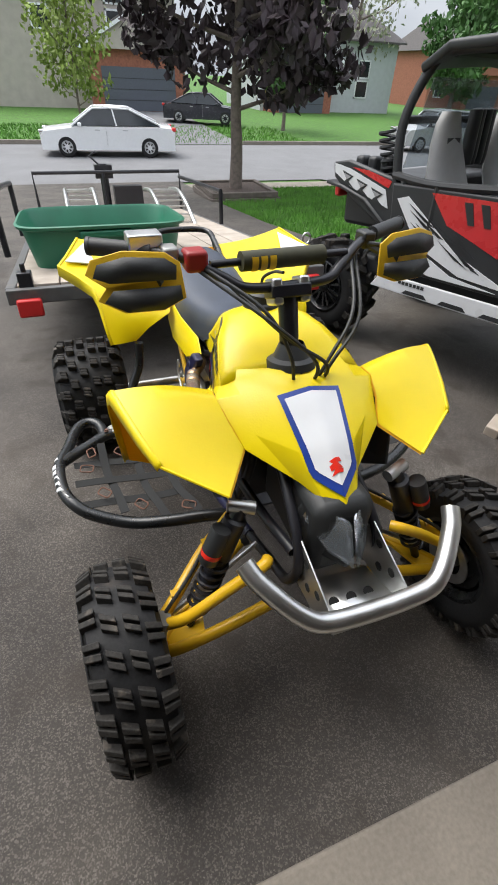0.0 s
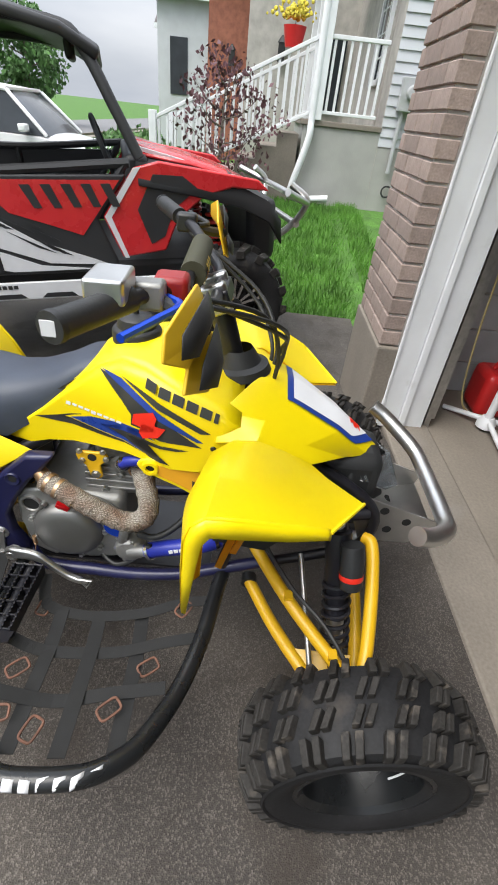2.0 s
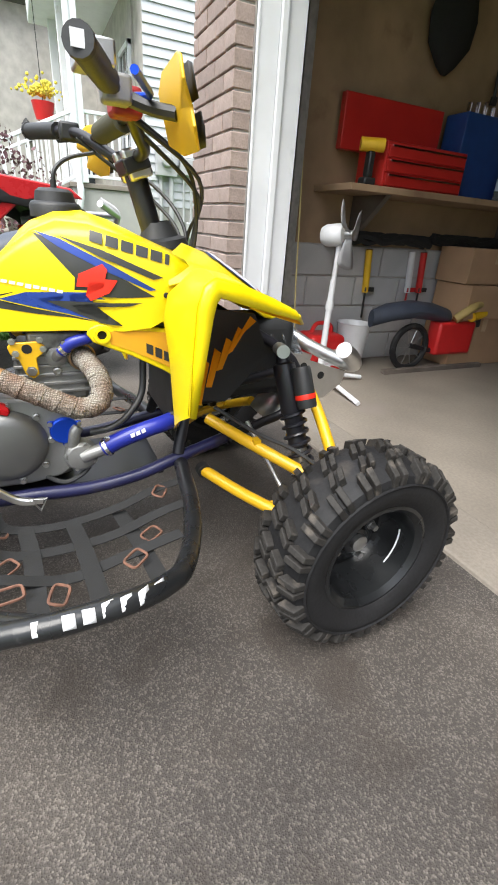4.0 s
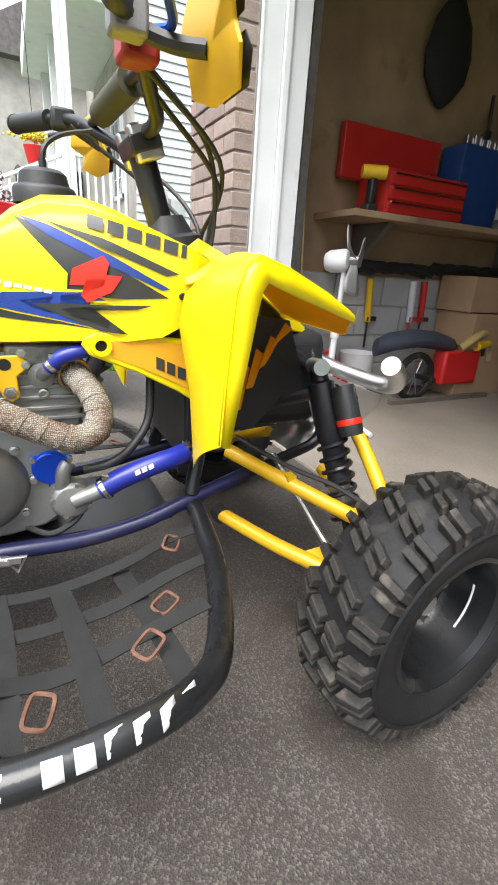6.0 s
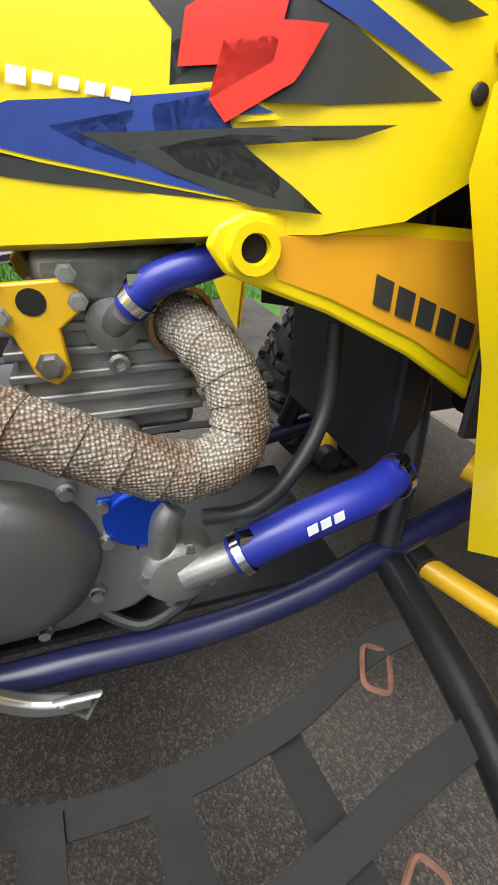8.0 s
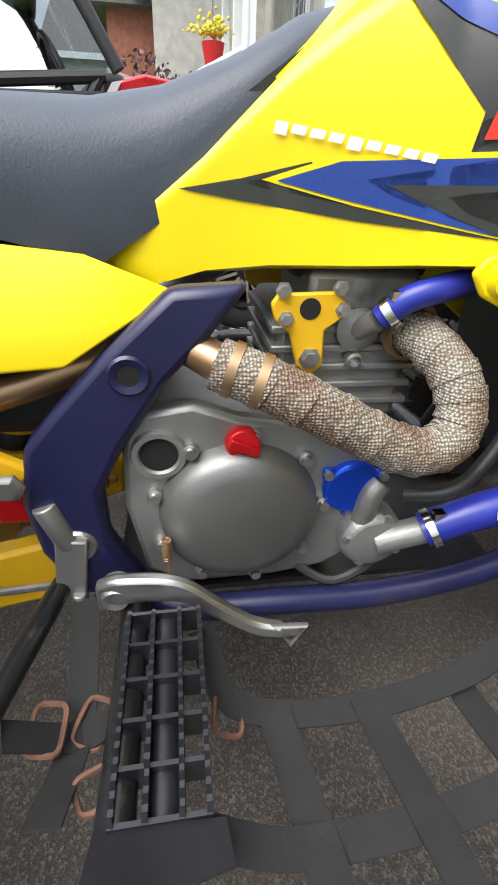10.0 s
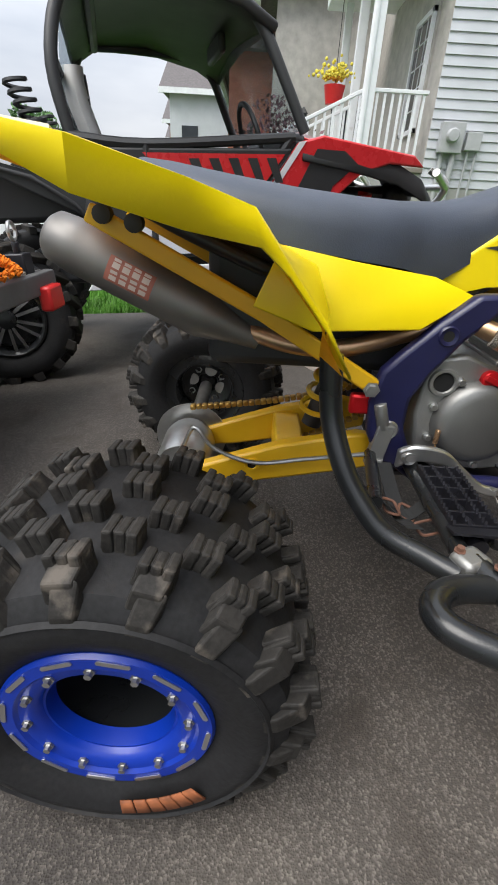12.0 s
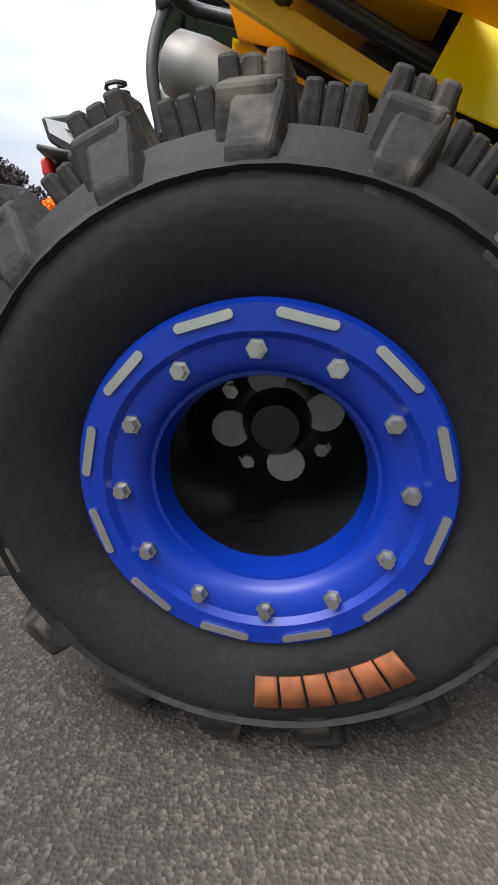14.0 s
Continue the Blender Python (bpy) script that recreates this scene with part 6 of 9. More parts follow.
for s in (-1, 1):
    tube(bm, [(s * 0.085, 0.20, 0.60), (s * 0.06, 0.10, 0.655), (s * 0.055, -0.05, 0.70), (s * 0.05, -0.22, 0.74)], 0.016, 10)
    tube(bm, [(s * 0.085, 0.20, 0.60), (s * 0.10, 0.40, 0.62), (s * 0.12, 0.62, 0.70), (s * 0.12, 0.80, 0.79)], 0.013, 10)
    tube(bm, [(s * 0.15, -0.27, 0.34), (s * 0.11, -0.30, 0.50), (s * 0.06, -0.26, 0.74)], 0.015, 10)
    tube(bm, [(s * 0.135, -0.40, 0.36), (s * 0.12, -0.50, 0.38), (s * 0.11, -0.60, 0.42), (s * 0.10, -0.60, 0.55), (s * 0.08, -0.36, 0.70)], 0.013, 10)
    tube(bm, [(s * 0.14, -0.33, 0.50), (s * 0.13, -0.48, 0.52), (s * 0.11, -0.60, 0.53)], 0.013, 10)
part("main_frame", bm, BLACK_FRAME, quad, "black tubular main frame")
# dark core that fills the space between engine, airbox and panels
bm = nb()
slab(bm, -0.075, 0.075, 0.20, 0.60, 0.47, 0.70)
part("airbox", bm, BLACK_PLASTIC, quad, "black plastic airbox", bevel=0.02)
bm = nb()
slab(bm, -0.13, 0.13, -0.300, -0.262, 0.40, 0.70)
part("radiator", bm, BLACK_FRAME, quad, "black radiator", bevel=0.006)
bm = nb()
slab(bm, -0.072, 0.072, -0.10, 0.05, 0.62, 0.76)
part("fuel_tank", bm, BLACK_PLASTIC, quad, bevel=0.03)
bm = nb()
slab(bm, -0.075, 0.075, -0.62, -0.32, 0.44, 0.66)
part("front_box", bm, BLACK_PLASTIC, quad, "black front electrics box", bevel=0.03)
bm = nb()
slab(bm, -0.12, 0.12, -0.24, 0.24, 0.272, 0.28)
part("skid_plate", bm, BLACK_FRAME, quad)

# engine
bm = nb()
slab(bm, -0.115, 0.115, -0.03, 0.20, 0.30, 0.50)
eng = part("crankcase", bm, CAST, quad, "grey cast alloy engine case", bevel=0.02)
for s in (-1,):
    X = -0.118
    bm = nb()
    lathe(bm, [(0.083, -0.03), (0.083, 0.012), (0.078, 0.030), (0.070, 0.038), (0.055, 0.043), (0.0, 0.046)], (-0.122, 0.101, 0.408), (-1, 0, 0), 48)
    part("clutch_cover", bm, CAST_DARK, eng, "round dark grey clutch cover")
    bm = nb()
    pl = [(0.21, 0.50), (0.19, 0.525), (0.145, 0.532), (0.10, 0.515), (0.03, 0.505), (0.0, 0.49), (-0.03, 0.455), (-0.05, 0.40), (-0.045, 0.345), (0.0, 0.315), (0.06, 0.305), (0.16, 0.305), (0.20, 0.33), (0.215, 0.42)]
    prism(bm, [(-0.112, y, z) for y, z in pl], (-0.024, 0, 0))
    part("case_flange", bm, CAST, eng, bevel=0.006)
    for k in range(9):
        t = 0.3 + 2 * math.pi * k / 9
        bm = nb()
        c = (-0.136, 0.101 + 0.088 * math.cos(t), 0.408 + 0.092 * math.sin(t))
        lathe(bm, [(0.008, -0.002), (0.008, 0.006), (0.0055, 0.007), (0.0055, 0.012), (0.0, 0.012)], c, (-1, 0, 0), 10)
        part("case_bolt", bm, STEEL, eng)
    bm = nb()
    lathe(bm, [(0.017, 0), (0.017, 0.010), (0.015, 0.014), (0.0, 0.014)], (-0.136, 0.100, 0.492), (-1, 0, 0.15), 20)
    box(bm, (-0.152, 0.100, 0.494), (0.008, 0.030, 0.009), Euler((radians(25), 0, 0)).to_matrix())
    part("oil_cap", bm, RED_ANO, eng, "red anodised oil filler cap", bevel=0.001)
    bm = nb()
    lathe(bm, [(0.018, 0.003), (0.020, 0.006), (0.025, 0.006), (0.027, 0.0), (0.027, -0.01)], (-0.136, 0.178, 0.482), (-1, 0, 0), 22)
    part("case_bore", bm, CAST, eng)
    bm = nb()
    lathe(bm, [(0, 0.0012), (0.0185, 0.0012), (0.0185, -0.006)], (-0.136, 0.178, 0.482), (-1, 0, 0), 20)
    part("case_hole", bm, HOLE, eng)
    bm = nb()
    lathe(bm, [(0.031, 0), (0.031, 0.006), (0.029, 0.010), (0.0, 0.011)], (-0.136, -0.016, 0.432), (-1, 0, 0), 28)
    for t in (0.6, 2.7, 4.7):
        box(bm, (-0.139, -0.016 + 0.031 * math.cos(t), 0.432 + 0.031 * math.sin(t)), (0.006, 0.014, 0.014))
    part("oil_filter_cover", bm, BLUE_ANO, eng, "blue anodised oil filter cover", bevel=0.002)
    for t in (0.6, 2.7, 4.7):
        bm = nb()
        lathe(bm, [(0.005, 0), (0.005, 0.006), (0, 0.006)], (-0.142, -0.016 + 0.034 * math.cos(t), 0.432 + 0.034 * math.sin(t)), (-1, 0, 0), 8)
        part("cover_bolt", bm, STEEL, eng)
    bm = nb()
    lathe(bm, [(0.036, -0.01), (0.036, 0.018), (0.030, 0.026), (0.012, 0.030), (0.0, 0.030)], (-0.136, -0.044, 0.368), (-1, 0, 0), 26)
    rod(bm, (-0.158, -0.045, 0.368), (-0.166, -0.095, 0.388), 0.0155, 14)
    tube(bm, [(-0.148, -0.03, 0.385), (-0.148, -0.035, 0.425), (-0.145, -0.045, 0.440)], 0.013, 10)
    part("water_pump", bm, CAST, eng, "cast alloy water pump", bevel=0.002)
    for t in (0.2, 1.9, 3.6, 5.1):
        bm = nb()
        hexbolt(bm, (-0.154, -0.044 + 0.031 * math.cos(t), 0.368 + 0.031 * math.sin(t)), (-1, 0, 0), 0.0045, 0.008)
        part("pump_bolt", bm, STEEL, eng)
# cylinder and head
bm = nb()
slab(bm, -0.075, 0.075, -0.08, 0.06, 0.48, 0.60)
part("cylinder", bm, CAST, eng, "grey alloy cylinder", bevel=0.008)
for k in range(5):
    bm = nb()
    slab(bm, -0.082, 0.082, -0.087, 0.067, 0.50 + 0.02 * k, 0.508 + 0.02 * k)
    part("cooling_fin", bm, CAST, eng, bevel=0.002)
bm = nb()
box(bm, (-0.02, -0.02, 0.62), (0.13, 0.11, 0.042))
part("cylinder_head", bm, CAST, eng, bevel=0.008)
bm = nb()
lathe(bm, [(0.022, 0), (0.022, 0.012), (0.012, 0.016), (0, 0.016)], (-0.075, -0.018, 0.585), (-1, 0, 0), 16)
rod(bm, (-0.085, -0.018, 0.585), (-0.105, -0.028, 0.600), 0.011, 12)
part("thermostat", bm, CAST, eng)
for p in ((-0.018, 0.553), (-0.05, 0.58), (0.02, 0.50)):
    bm = nb()
    lathe(bm, [(0.009, 0), (0.009, 0.01), (0.006, 0.011), (0.006, 0.004), (0, 0.004)], (-0.080, p[0], p[1]), (-1, 0, 0), 12)
    part("case_bolt", bm, STEEL, eng)
# yellow engine hanger
for s in (-1, 1):
    bm = nb()
    pl = [(0.072, 0.613), (0.066, 0.622), (0.012, 0.624), (0.000, 0.612), (0.004, 0.600), (0.020, 0.588), (0.018, 0.553), (0.030, 0.543), (0.044, 0.553), (0.053, 0.585), (0.068, 0.598)]
    prism(bm, [(s * 0.092, y, z) for y, z in pl], (s * 0.008, 0, 0))
    hg = part("engine_hanger", bm, YPAINT, quad, "yellow steel engine hanger bracket", bevel=0.002)
    for y, z in ((0.062, 0.626), (0.010, 0.628), (0.005, 0.608), (0.058, 0.600), (0.032, 0.561)):
        bm = nb()
        hexbolt(bm, (s * 0.1, y, z), (s, 0, 0), 0.0075 if z < 0.59 else 0.005, 0.007)
        part("hanger_bolt", bm, STEEL, hg)
    bm = nb()
    lathe(bm, [(0, 0.0007), (0.010, 0.0007), (0.010, -0.003)], (s * 0.1, 0.036, 0.609), (s, 0, 0), 16)
    part("hanger_hole", bm, HOLE, hg)
# hoses
bm = nb()
tube(bm, [(-0.166, -0.093, 0.387), (-0.172, -0.13, 0.408), (-0.176, -0.185, 0.428), (-0.172, -0.225, 0.436), (-0.155, -0.262, 0.440)], 0.0195, 16)
hz = part("coolant_hose", bm, BLUE_HOSE, quad, "bright blue silicone coolant hose")
bm = nb()
tube(bm, [(-0.108, -0.030, 0.602), (-0.118, -0.048, 0.622), (-0.120, -0.085, 0.634), (-0.10, -0.14, 0.64), (-0.07, -0.26, 0.63)], 0.0125, 12)
part("coolant_hose", bm, BLUE_HOSE, quad, "blue silicone upper hose")
for c, d, r in (((-0.168, -0.100, 0.391), (-0.1, -0.8, 0.45), 0.021), ((-0.112, -0.036, 0.609), (-0.3, -0.6, 0.6), 0.0142), ((-0.162, -0.252, 0.439), (0.4, -0.9, 0.1), 0.021)):
    bm = nb()
    lathe(bm, [(r, -0.004), (r + 0.0015, -0.004), (r + 0.0015, 0.004), (r, 0.004)], c, d, 20, closed=True)
    box(bm, Vector(c) + Vector((-0.006, 0.0, r + 0.002)), (0.01, 0.012, 0.008))
    part("hose_clamp", bm, CHROME, quad)
for k in range(3):
    bm = nb()
    y0 = -0.150 - 0.012 * k
    prism(bm, [(-0.1955, y0, 0.420 + 0.004 * k), (-0.1955, y0 - 0.009, 0.4235 + 0.004 * k), (-0.1945, y0 - 0.007, 0.4325 + 0.004 * k), (-0.1945, y0 + 0.002, 0.429 + 0.004 * k)], (-0.001, 0, 0))
    part("mark_bar", bm, WHITE_DECAL, quad)
bm = nb()
tube(bm, [(-0.150, -0.07, 0.425), (-0.165, -0.11, 0.437), (-0.15, -0.15, 0.455), (-0.125, -0.19, 0.50), (-0.11, -0.20, 0.58)], 0.008, 10)
tube(bm, [(-0.12, 0.05, 0.325), (-0.15, 0.00, 0.305), (-0.15, -0.04, 0.318), (-0.145, -0.06, 0.335)], 0.006, 8)
part("bypass_hose", bm, BLACK_PLASTIC, quad)
# header pipe in wrap, bare pipe on to the silencer
bm = nb()
tube(bm, [(-0.075, -0.062, 0.585), (-0.105, -0.075, 0.583), (-0.140, -0.092, 0.562), (-0.160, -0.100, 0.530), (-0.172, -0.088, 0.502), (-0.180, -0.050, 0.498), (-0.180, -0.01, 0.515), (-0.175, 0.045, 0.545), (-0.165, 0.095, 0.568), (-0.155, 0.125, 0.578)], 0.0225, 18, 8)
part("wrapped_header", bm, WRAP, quad, "exhaust header in woven heat wrap")
for f in np.linspace(0.0, 1.0, 13):
    bm = nb()
    P = smooth_path([(-0.105, -0.075, 0.583), (-0.140, -0.092, 0.562), (-0.160, -0.100, 0.530), (-0.172, -0.088, 0.502), (-0.180, -0.050, 0.498), (-0.180, -0.01, 0.515), (-0.175, 0.045, 0.545), (-0.165, 0.095, 0.568)], 8)
    i = int(f * (len(P) - 2))
    d = (P[i + 1] - P[i]).normalized() + Vector((0.12, 0.1, 0.18))
    lathe(bm, [(0.0222, -0.007), (0.0238, -0.006), (0.0236, 0.006), (0.0222, 0.007)], P[i], d, 18, closed=True)
    part("wrap_turn", bm, WRAP, quad)
bm = nb()
tube(bm, [(-0.155, 0.120, 0.577), (-0.118, 0.165, 0.585), (-0.10, 0.24, 0.560), (-0.108, 0.31, 0.538), (-0.110, 0.37, 0.525), (-0.090, 0.45, 0.522), (-0.063, 0.53, 0.537)], 0.0165, 14)
part("exhaust_pipe", bm, COPPER, quad, "heat-stained bare exhaust pipe")
for y, z, x in ((0.112, 0.574, -0.159), (0.090, 0.566, -0.166)):
    bm = nb()
    lathe(bm, [(0.0225, -0.004), (0.0242, -0.004), (0.0242, 0.004), (0.0225, 0.004)], (x, y, z), (0.3, 1, 0.3), 20, closed=True)
    part("wrap_band", bm, COPPER, quad)
bm = nb()
lathe(bm, [(0.026, -0.005), (0.030, -0.005), (0.030, 0.005), (0.026, 0.005)], (-0.09, -0.07, 0.585), (-1, -0.3, 0), 20, closed=True)
part("header_clamp", bm, COPPER, quad)
# silencer
ax0, ax1 = Vector((-0.060, 0.550, 0.538)), Vector((-0.018, 0.885, 0.682))
bm = nb()
dd = ax1 - ax0
L = dd.length
lathe(bm, [(0.018, -0.05), (0.030, 0.0), (0.046, 0.055), (0.049, 0.07), (0.049, L - 0.06), (0.050, L - 0.055), (0.044, L - 0.01), (0.034, L), (0.030, L - 0.01), (0.0, L - 0.02)], ax0, dd, 28)
sil = part("silencer", bm, SILVER_DIRTY, quad, "dull alloy exhaust silencer with a red and white sticker")
bm = nb()
rows = []
e1 = dd.normalized()
for f in np.linspace(0, 1, 6):
    row = []
    for q in np.linspace(-0.55, 0.35, 7):
        side = Vector((-1, 0, 0))
        up = e1.cross(side).normalized()
        p = ax0 + e1 * (0.16 + 0.085 * f) + 0.0502 * (math.cos(q) * side + math.sin(q) * -up)
        row.append(p)
    rows.append(row)
loft(bm, rows)
part("silencer_badge", bm, mat("faded_badge", (0.30, 0.10, 0.07), 0.5, vary=0.2, scale=30), sil)
for f in (0, 1):
    for k in range(4):
        bm = nb()
        side = Vector((-1, 0, 0))
        up = e1.cross(side).normalized()
        rows = []
        for g in (0, 1):
            row = []
            for q in ((-0.5 + 0.42 * f, -0.16 + 0.42 * f)):
                row.append(ax0 + e1 * (0.168 + 0.0185 * k + 0.013 * g) + 0.0508 * (math.cos(q) * side + math.sin(q) * -up))
            rows.append(row)
        loft(bm, rows)
        part("mark_bar", bm, mat("badge_print", (0.5, 0.42, 0.38), 0.5), sil)
# rear subframe bars and tabs in yellow
for s in (-1, 1):
    for a, b in (((0.142, 0.30, 0.468), (0.134, 0.50, 0.585)), ((0.134, 0.50, 0.585), (0.126, 0.775, 0.722))):
        A, B = Vector((s * a[0], a[1], a[2])), Vector((s * b[0], b[1], b[2]))
        d = (B - A)
        m = d.to_track_quat("Y", "Z").to_matrix()
        bm = nb()
        box(bm, (A + B) / 2, (0.014, d.length + 0.01, 0.030), m)
        part("subframe_bar", bm, YPAINT, quad, "yellow steel rear subframe bar", bevel=0.004)
for s in (-1, 1):
    bm = nb()
    hexbolt(bm, (s * 0.158, 0.307, 0.468), (s, 0, 0), 0.010, 0.008)
    part("subframe_bolt", bm, STEEL, quad)
    for y, z in ((0.705, 0.712), (0.752, 0.722)):
        bm = nb()
        lathe(bm, [(0.014, 0), (0.014, 0.02), (0.008, 0.022), (0.0, 0.022)], (s * 0.128, y, z), (s, 0, 0), 14)
        part("mount_rubber", bm, BLACK_PLASTIC, quad)

# swingarm, axle, chain, disc
bm = nb()
for s in (-1, 1):
    V = [(0.245, 0.345), (0.30, 0.352), (0.45, 0.318), (0.60, 0.262), (0.66, 0.235), (0.66, 0.205), (0.55, 0.215), (0.44, 0.238), (0.30, 0.268), (0.245, 0.285)]
    prism(bm, [(s * 0.075, y, z) for y, z in V], (s * 0.03, 0, 0))
slab(bm, -0.09, 0.09, 0.40, 0.46, 0.24, 0.31)
part("swingarm", bm, YPAINT, quad, "yellow box-section swingarm", bevel=0.006)
for s in (-1, 1):
    bm = nb()
    lathe(bm, [(0.008, 0.0), (0.010, 0.003), (0.015, 0.003), (0.016, 0.0)], (s * 0.105, 0.505, 0.268), (s, 0, 0), 18)
    part("swingarm_boss", bm, YPAINT, quad)
    bm = nb()
    lathe(bm, [(0, 0.001), (0.009, 0.001), (0.009, 0)], (s * 0.105, 0.505, 0.268), (s, 0, 0), 14)
    part("boss_hole", bm, HOLE, quad)
bm = nb()
rod(bm, (-0.42, REAR_Y, REAR_Z), (0.42, REAR_Y, REAR_Z), 0.019, 16)
lathe(bm, [(0.0, -0.07), (0.055, -0.07), (0.06, -0.05), (0.06, 0.05), (0.055, 0.07), (0, 0.07)], (0, REAR_Y, REAR_Z), (1, 0, 0), 24)
part("rear_axle", bm, STEEL, quad)
bm = nb()
lathe(bm, [(0.0, 0), (0.085, 0), (0.085, 0.005), (0.0, 0.005)], (0.085, REAR_Y, REAR_Z), (1, 0, 0), 30)
part("rear_sprocket", bm, STEEL, quad)
for zz, z1 in ((0.318, 0.405), (0.145, 0.33)):
    bm = nb()
    n = 30
    for k in range(n):
        f = k / n
        A = Vector((0.06, 0.645 - 0.40 * f, zz + (z1 - zz) * f - 0.012 * math.sin(math.pi * f)))
        box(bm, A, (0.012 if k % 2 else 0.016, 0.0125, 0.012), Euler((radians(-12), 0, 0)).to_matrix())
    part("chain", bm, CHAIN, quad, "gold drive chain", bevel=0.002, segs=1)
bm = nb()
tube(bm, [(-0.15, 0.28, 0.335), (-0.125, 0.40, 0.300), (-0.125, 0.50, 0.285), (-0.12, 0.58, 0.31), (-0.11, 0.62, 0.35), (-0.10, 0.645, 0.30)], 0.0045, 8)
part("brake_hose", bm, STEEL, quad)
bm = nb()
box(bm, (-0.150, 0.272, 0.355), (0.02, 0.03, 0.09), Euler((radians(8), 0, 0)).to_matrix())
rod(bm, (-0.150, 0.27, 0.39), (-0.150, 0.285, 0.44), 0.012)
rod(bm, (-0.16, 0.268, 0.33), (-0.16, 0.272, 0.28), 0.008)
part("rear_master_cylinder", bm, CAST, quad, bevel=0.004)
bm = nb()
box(bm, (-0.13, 0.31, 0.43), (0.02, 0.05, 0.04))
part("reservoir", bm, RED_ANO, quad, "red anodised reservoir", bevel=0.006)
# rear shock and linkage
bm = nb()
rod(bm, (0, 0.30, 0.60), (0, 0.38, 0.32), 0.022, 14)
part("rear_shock", bm, BLACK_FRAME, quad)
bm = nb()
tube(bm, [Vector((0.034 * math.cos(t), 0.30 + 0.08 * t / 44 + 0.034 * math.sin(t), 0.58 - 0.24 * t / 44)) for t in np.linspace(0, 44, 120)], 0.006, 6, 1)
part("rear_spring", bm, YPAINT, quad)
# brake lever, forged
bm = nb()
rows = []
LV = smooth_path([(-0.180, 0.245, 0.345), (-0.188, 0.218, 0.362), (-0.190, 0.165, 0.357), (-0.195, 0.128, 0.330), (-0.200, 0.092, 0.304), (-0.205, 0.060, 0.298)], 6)
for i, p in enumerate(LV):
    f = i / (len(LV) - 1)
    hh = float(np.interp(f, [0, 0.15, 0.5, 1], [0.019, 0.017, 0.013, 0.008]))
    rows.append([p + Vector((-0.008, 0, hh)), p + Vector((0.006, 0, hh)), p + Vector((0.006, 0, -hh)), p + Vector((-0.008, 0, -hh))])
loft(bm, rows, close_u=True, cap=True)
lv = part("brake_lever", bm, ALU, quad, "bare alloy brake pedal lever", bevel=0.004)
bm = nb()
tri = [(0.072, 0.308), (0.038, 0.304), (0.052, 0.276)]
tube(bm, [(-0.208, y, z) for y, z in tri] , 0.0035, 6, 1, closed=True)
prism(bm, [(-0.206, y, z) for y, z in ((0.066, 0.306), (0.044, 0.304), (0.047, 0.294), (0.062, 0.295))], (-0.006, 0, 0))
part("pedal_pad", bm, STEEL, lv)
bm = nb()
lathe(bm, [(0.006, 0.004), (0.012, 0.006), (0.015, 0.0), (0.015, -0.02)], (-0.190, 0.226, 0.352), (-1, 0, 0), 18)
part("lever_pivot", bm, STEEL, lv)
bm = nb()
tube(bm, [Vector((-0.165 + 0.004 * math.cos(t), 0.176 + 0.004 * math.sin(t), 0.372 + 0.028 * t / 60)) for t in np.linspace(0, 60, 90)], 0.0011, 5, 1)
tube(bm, [(-0.165, 0.176, 0.372), (-0.175, 0.175, 0.36)], 0.0012, 5, 1)
part("return_spring", bm, COPPER, lv)

